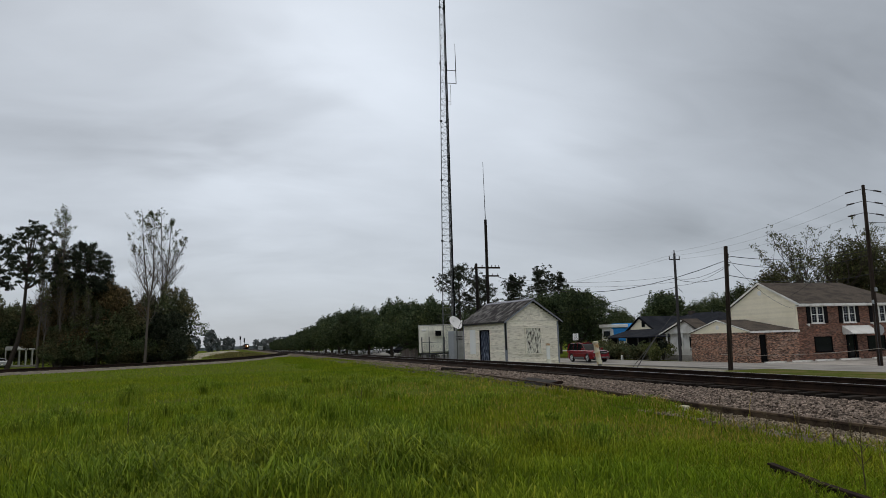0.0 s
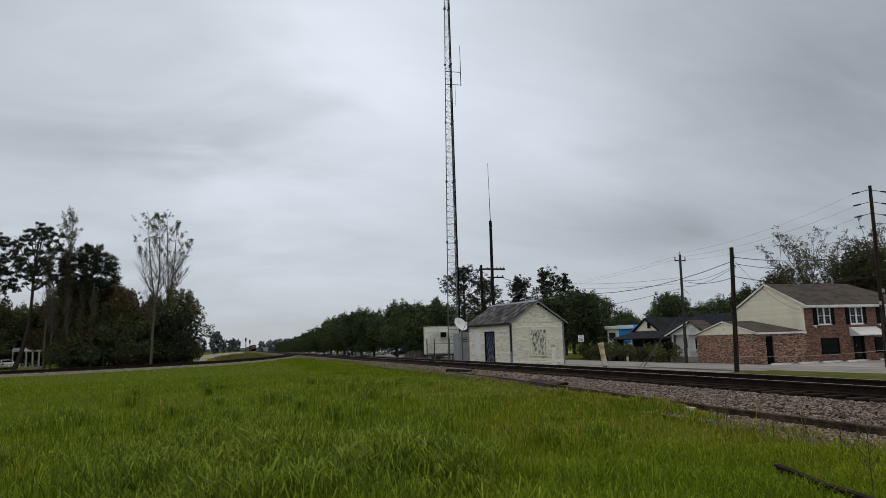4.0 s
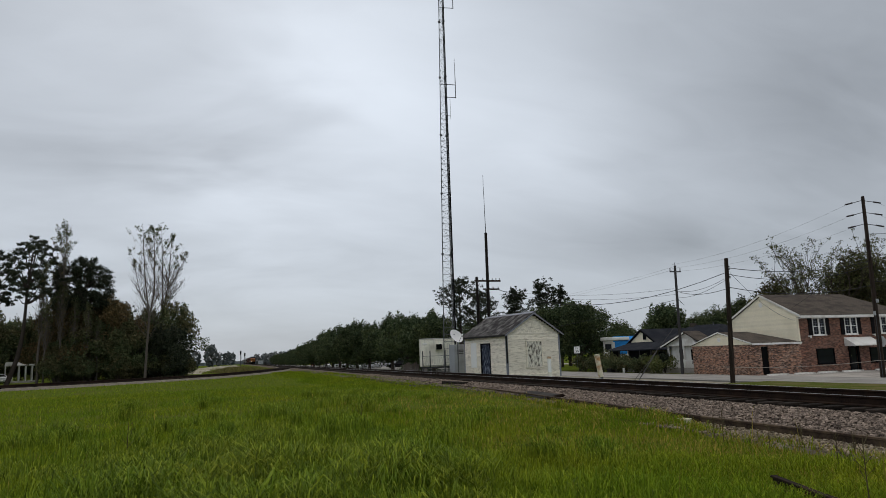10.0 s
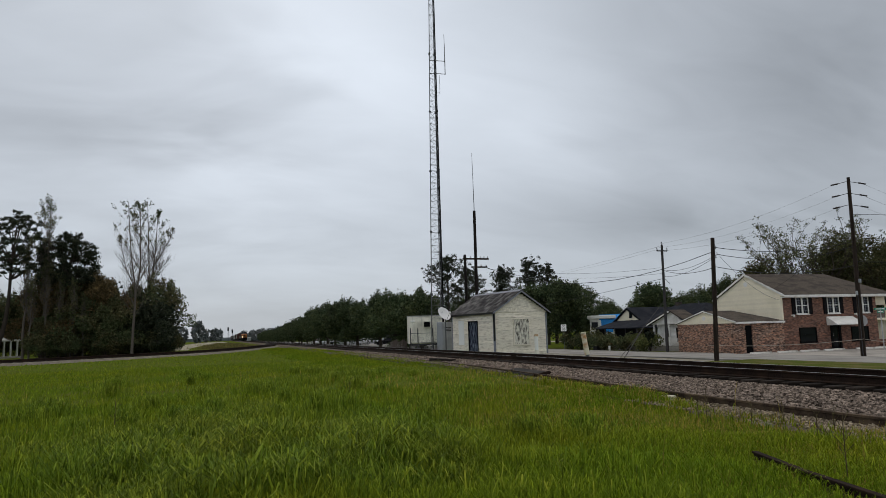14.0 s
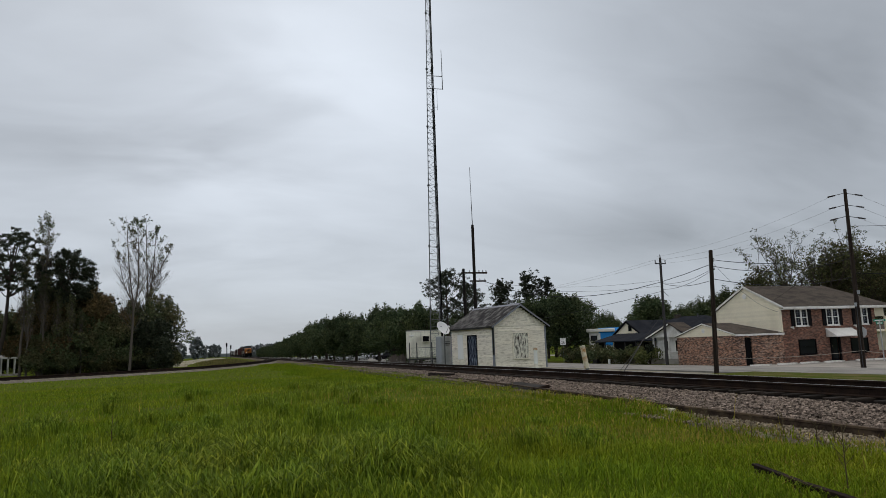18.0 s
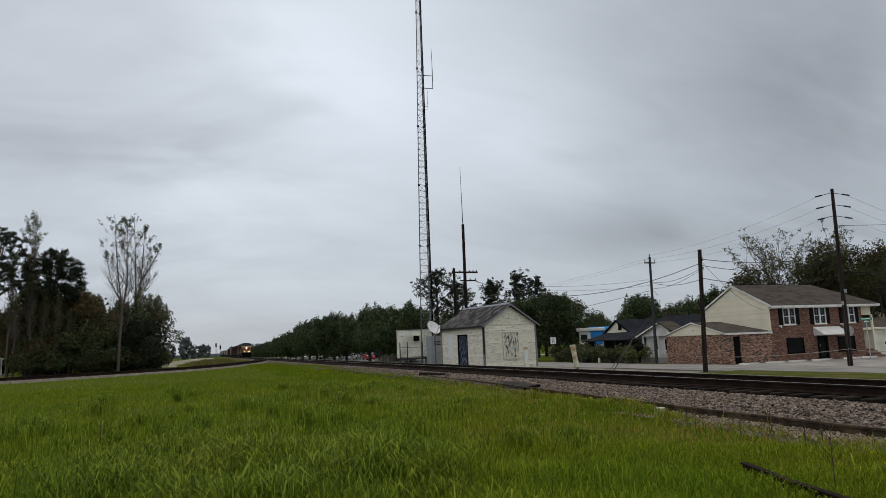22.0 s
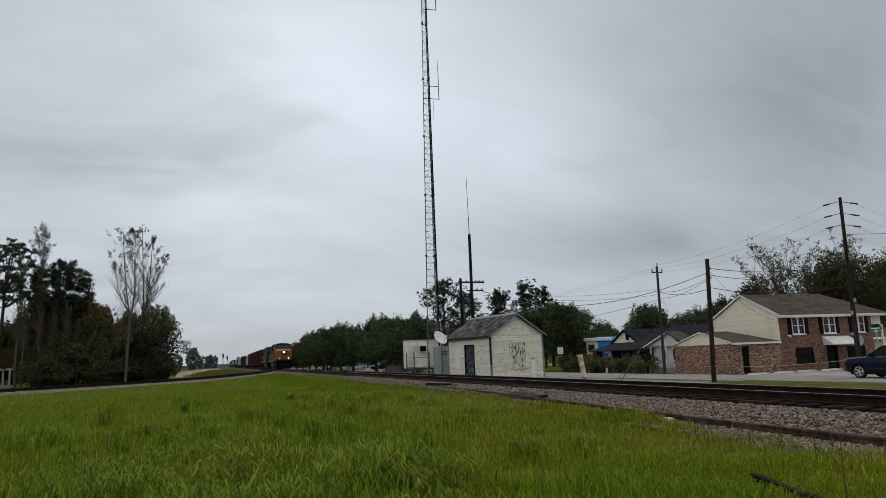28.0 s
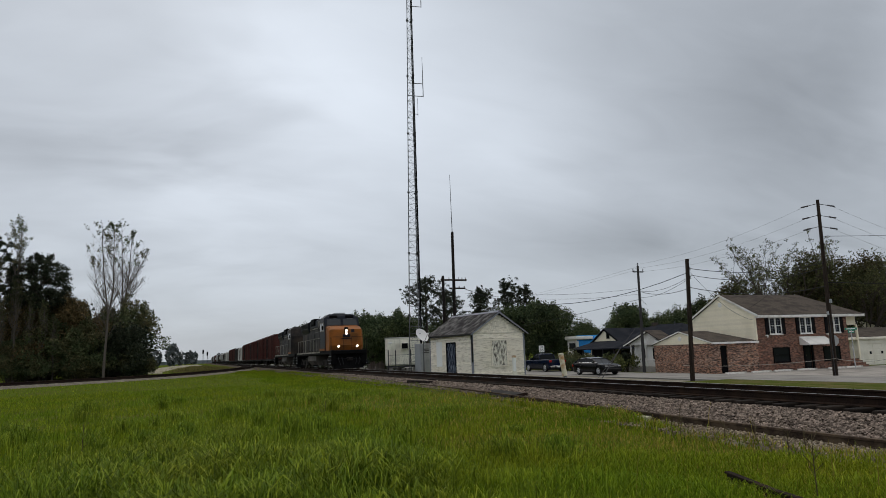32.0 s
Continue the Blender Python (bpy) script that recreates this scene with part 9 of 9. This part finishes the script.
def stones(n, ya, yb, xa, xb, s0, s1, seed, zf, power=1.0):
    rg = np.random.default_rng(seed)
    y = ya + (yb - ya) * rg.random(n) ** power
    x = rg.uniform(xa, xb, n)
    s = rg.uniform(s0, s1, n)
    c = np.array([(a, b, d) for a in (-1, 1) for b in (-1, 1) for d in (-1, 1)], float)
    q = np.array([(0, 1, 3, 2), (4, 6, 7, 5), (0, 4, 5, 1), (2, 3, 7, 6), (0, 2, 6, 4), (1, 5, 7, 3)])
    v = c[None] * (0.5 + 0.35 * rg.random((n, 8, 3))) * s[:, None, None]
    a, b = rg.uniform(0, 6.28, n), rg.uniform(-0.9, 0.9, n)
    ca, sa, cb_, sb = np.cos(a), np.sin(a), np.cos(b), np.sin(b)
    vx = v[..., 0] * cb_[:, None] + v[..., 2] * sb[:, None]
    vz = -v[..., 0] * sb[:, None] + v[..., 2] * cb_[:, None]
    vx, vy = vx * ca[:, None] - v[..., 1] * sa[:, None], vx * sa[:, None] + v[..., 1] * ca[:, None]
    z = zf(x) + s * rg.uniform(-0.2, 0.5, n)
    v = np.stack([vx + x[:, None], vy + y[:, None], vz + z[:, None]], 2).reshape(-1, 3)
    q = q[[1, 2, 3, 4, 5]]
    return v, (q[None] + (np.arange(n) * 8)[:, None, None]).reshape(-1, 4)


joined("ballast_stones", [
    stones(33000, 3, 20, 8.85, 10.78, 0.016, 0.038, 11, bed_z),
    stones(15000, 20, 56, 9.3, 10.78, 0.024, 0.050, 12, bed_z, 1.6),
    stones(3500, 3, 30, 11.5, 12.7, 0.03, 0.05, 13, bed_z),
], MAT["stone"], "loose grey-brown crushed ballast stones", "gravel")
joined("siding_gravel", [stones(4200, 2, 11.8, 7.6, 9.0, 0.012, 0.026, 14, lambda x: 0.075 + 0 * x)], MAT["stonepale"], "pale dusty gravel scattered round the siding rail", "gravel")

# tall single weeds at the gravel's edge
rgk = random.Random(33)
for x, y, hh in WEEDS:
    wd = thing("tall_weed", (x, y, 0.02, 0, 0, rgk.uniform(0, 360)), "tall thin dry weed stalk at the gravel's edge", "weed", "tall weeds")
    pts = [(0.0, 0.0, -0.05), (0.01, 0.0, hh * 0.5), (0.03 * hh, 0.01, hh)]
    part("stem", MB().path(pts, [0.006, 0.005, 0.003], 5), MAT["weedstem"], wd)
    for k in range(7):
        f = 0.35 + 0.6 * k / 7
        a, l = rgk.uniform(0, 6.28), rgk.uniform(0.04, 0.10)
        c = Vector((0.02 * hh * f, 0, hh * f))
        e = c + Vector((math.cos(a) * l, math.sin(a) * l, l * 1.1))
        part("twig", MB().path([c, c.lerp(e, 0.5), e], [0.003, 0.0025, 0.004], 4), MAT["weedstem"], wd)

# things lying by the siding
tb_ = thing("timber_crossing_panel", (9.5, 20.45, 0.11, 0, 0, -4.5), "dark tarred timber plank beside the siding rail", "timber")
part("block", MB().prism([(-0.36, -0.06), (0.28, -0.06), (0.28, 0.10), (0.20, 0.125), (-0.28, 0.045)], "y", -1.4, 1.35), MAT["grime"], tb_)
part("strap", MB().prism([(-0.37, -0.05), (0.29, -0.05), (0.29, 0.115), (0.20, 0.14), (-0.29, 0.055)], "y", -1.47, -1.402), MAT["rail"], tb_)
cb2 = thing("concrete_block", (8.41, 11.5, 0.08, 0, 0, 12), "pale broken concrete block at the gravel's edge", "concrete block")
part("block", MB().cbox(-0.09, 0.09, -0.12, 0.12, -0.02, 0.075, 0.015), MAT["pallet"], cb2)
fl = thing("sleeper_board", (9.9, 30.5, 0.16, 0, 0, 8), "old loose sleeper lying on the ballast", "sleeper")
part("board", MB().cbox(-0.12, 0.12, -1.2, 1.2, 0.0, 0.16, 0.02), MAT["tie"], fl)

# block signal and line-side hut far down the line
sgn = thing("railway_signal", (3.0, 312, -0.2), "distant black railway signal mast", "railway signal")
part("mast", MB().tube((0, 0, 0), (0, 0, 6.4), 0.11, n=8), MAT["steeldark"], sgn)
part("head", MB().cbox(-0.32, 0.32, -0.2, 0.2, 5.3, 7.0, 0.05), MAT["black"], sgn, "black signal head")
part("ladder", MB().tube((0.35, 0.2, 0), (0.35, 0.2, 5), 0.04, n=4), MAT["steel"], sgn)
copy_thing(sgn, pose(5.0, 330, -0.9))
hut = thing("relay_hut", (15.9, 430, -0.3), "pale line-side relay hut", "hut")
part("body", MB().cbox(-1.4, 1.4, -1.2, 1.2, 0, 2.6, 0.05), MAT["greymetal"], hut)
part("roof", MB().cbox(-1.6, 1.6, -1.4, 1.4, 2.6, 2.8, 0.04), MAT["white"], hut)
# pale dirt bank beside the branch, rising away from it
bank_line = [(-6.6, 108, -0.02), (-7.3, 135, 0.10), (-7.7, 165, 0.26), (-6.8, 195, 0.44), (-4.6, 228, 0.60), (-2.2, 258, 0.70), (0.4, 290, 0.66)]
rings = []
for x, y, z in bank_line:
    w = 1.0 + 0.25 * noise.noise((x, y * 0.05, 0.4))
    rings.append([(x - 4.0 * w, y + 5, -0.5), (x - 2.0 * w, y + 2, z - 0.05), (x + 0.4 * w, y, z), (x + 2.0 * w, y - 3, z * 0.35), (x + 3.2 * w, y - 6, -0.5)])
tagged(part("dirt_bank", MB().loft(rings), MAT["dirt"]), "pale bare dirt bank beyond the branch line", "dirt bank", kind="structure")

wb_ = thing("wheelie_bin", (37.45, 62.67, -0.79, 0, 0, 15), "dark green wheelie bin beside the shrubs", "bin")
part("body", MB().add([(-0.24, -0.26, 0.06), (0.24, -0.26, 0.06), (0.24, 0.26, 0.06), (-0.24, 0.26, 0.06), (-0.3, -0.34, 0.98), (0.3, -0.34, 0.98), (0.3, 0.34, 0.98), (-0.3, 0.34, 0.98)], [(3, 2, 1, 0), (4, 5, 6, 7), (0, 1, 5, 4), (1, 2, 6, 5), (2, 3, 7, 6), (3, 0, 4, 7)]), MAT["plastic"], wb_)
part("lid", MB().cbox(-0.32, 0.32, -0.37, 0.36, 0.982, 1.06, 0.02), MAT["plastic"], wb_)
for s_ in (-1, 1):
    part("wheel", MB().lathe([(0.1, s_ * 0.26), (0.1, s_ * 0.30)], 12, "x", (0, 0.28, 0.1)), MAT["tyre"], wb_)
mk2 = thing("boundary_marker", (37.07, 59.61, -0.79), "short white boundary marker in the grass", "post")
part("post", MB().cbox(-0.09, 0.09, -0.09, 0.09, -0.1, 0.55, 0.02), MAT["signwhite"], mk2)
# joint bars bolted across the near rail
for y in (38.7,):
    jb = part("joint_bar", MB().cbox(TX - 0.815, TX - 0.768, y - 0.45, y + 0.45, 0.36, 0.44, 0.01), MAT["rail"], track, "bolted joint bar")
    for k in range(4):
        part("bolt", MB().lathe([(0.02, TX - 0.845), (0.02, TX - 0.816)], 6, "x", (0, y - 0.33 + k * 0.22, 0.40)), MAT["rail"], jb)


# ---- what moves ----
def motions():
    for ob, off in TRAIN:
        walk(ob, [(t, pose(TX, LEAD0 + off - SPEED * t, RAIL_Z, 0, 0, 180)) for t in (0.0, 16.0, 32.0)])
    # wheels turn under the engines while they are near
    spin0, step = 26.0, 1.0 / FPS
    for ob, off in TRAIN[:4]:
        for w in [c for c in ob.children if c.name.startswith("wheelset")]:
            r = w.location.z
            y = w.location.y
            rows = [(0.0, pose(0, y, r))]
            n = int((32.0 - spin0) / step)
            for k in range(n + 1):
                t = spin0 + k * step
                rows.append((t, pose(0, y, r, -math.degrees(SPEED * k * step / r))))
            walk(w, rows)
    # road wheels turn while their cars are in view
    for ob, v, ta, tb in ((suv, 12.62, 0.0, 4.5), (pickup, 9.29, 27.0, 32.0), (sport, 12.24, 27.5, 32.0), (sedan, 10.13, 29.5, 32.0)):
        for w in [c for c in ob.children if c.name.startswith("wheel")]:
            x, y, r = w.location
            rows = [(0.0, pose(x, y, r))] if ta > 0 else []
            n = int(round((tb - ta) / step))
            rows += [(ta + k * step, pose(x, y, r, -math.degrees(v * k * step / r))) for k in range(n + 1)]
            if tb < 32.0:
                rows.append((32.0, rows[-1][1]))
            walk(w, rows)
    for ob, x, ahead, rows in (
            (suv, LANE_NEAR, 180, ((0.0, 57.0), (1.0, 45.1), (2.0, 32.95), (3.0, 20.5), (4.0, 8.0), (8.0, -43.0), (32.0, -300.0))),
            (pickup, LANE_FAR, 0, ((0.0, -220.0), (26.0, 9.8), (27.0, 18.9), (28.0, 28.05), (29.0, 37.2), (30.0, 46.05), (31.0, 54.7), (32.0, 63.9))),
            (sport, LANE_NEAR, 180, ((0.0, 409.6), (28.0, 66.9), (29.0, 54.8), (30.0, 43.4), (31.0, 31.6), (32.0, 19.3))),
            (sedan, LANE_NEAR, 180, ((0.0, 373.9), (30.0, 70.0), (31.0, 59.9), (32.0, 50.2)))):
        swing = math.degrees(math.atan(BEND))
        walk(ob, [(t, pose(x + bend(y), y, TYRE_Z, 0, 0, ahead + (swing if y < 55 else 0))) for t, y in rows])


motions()
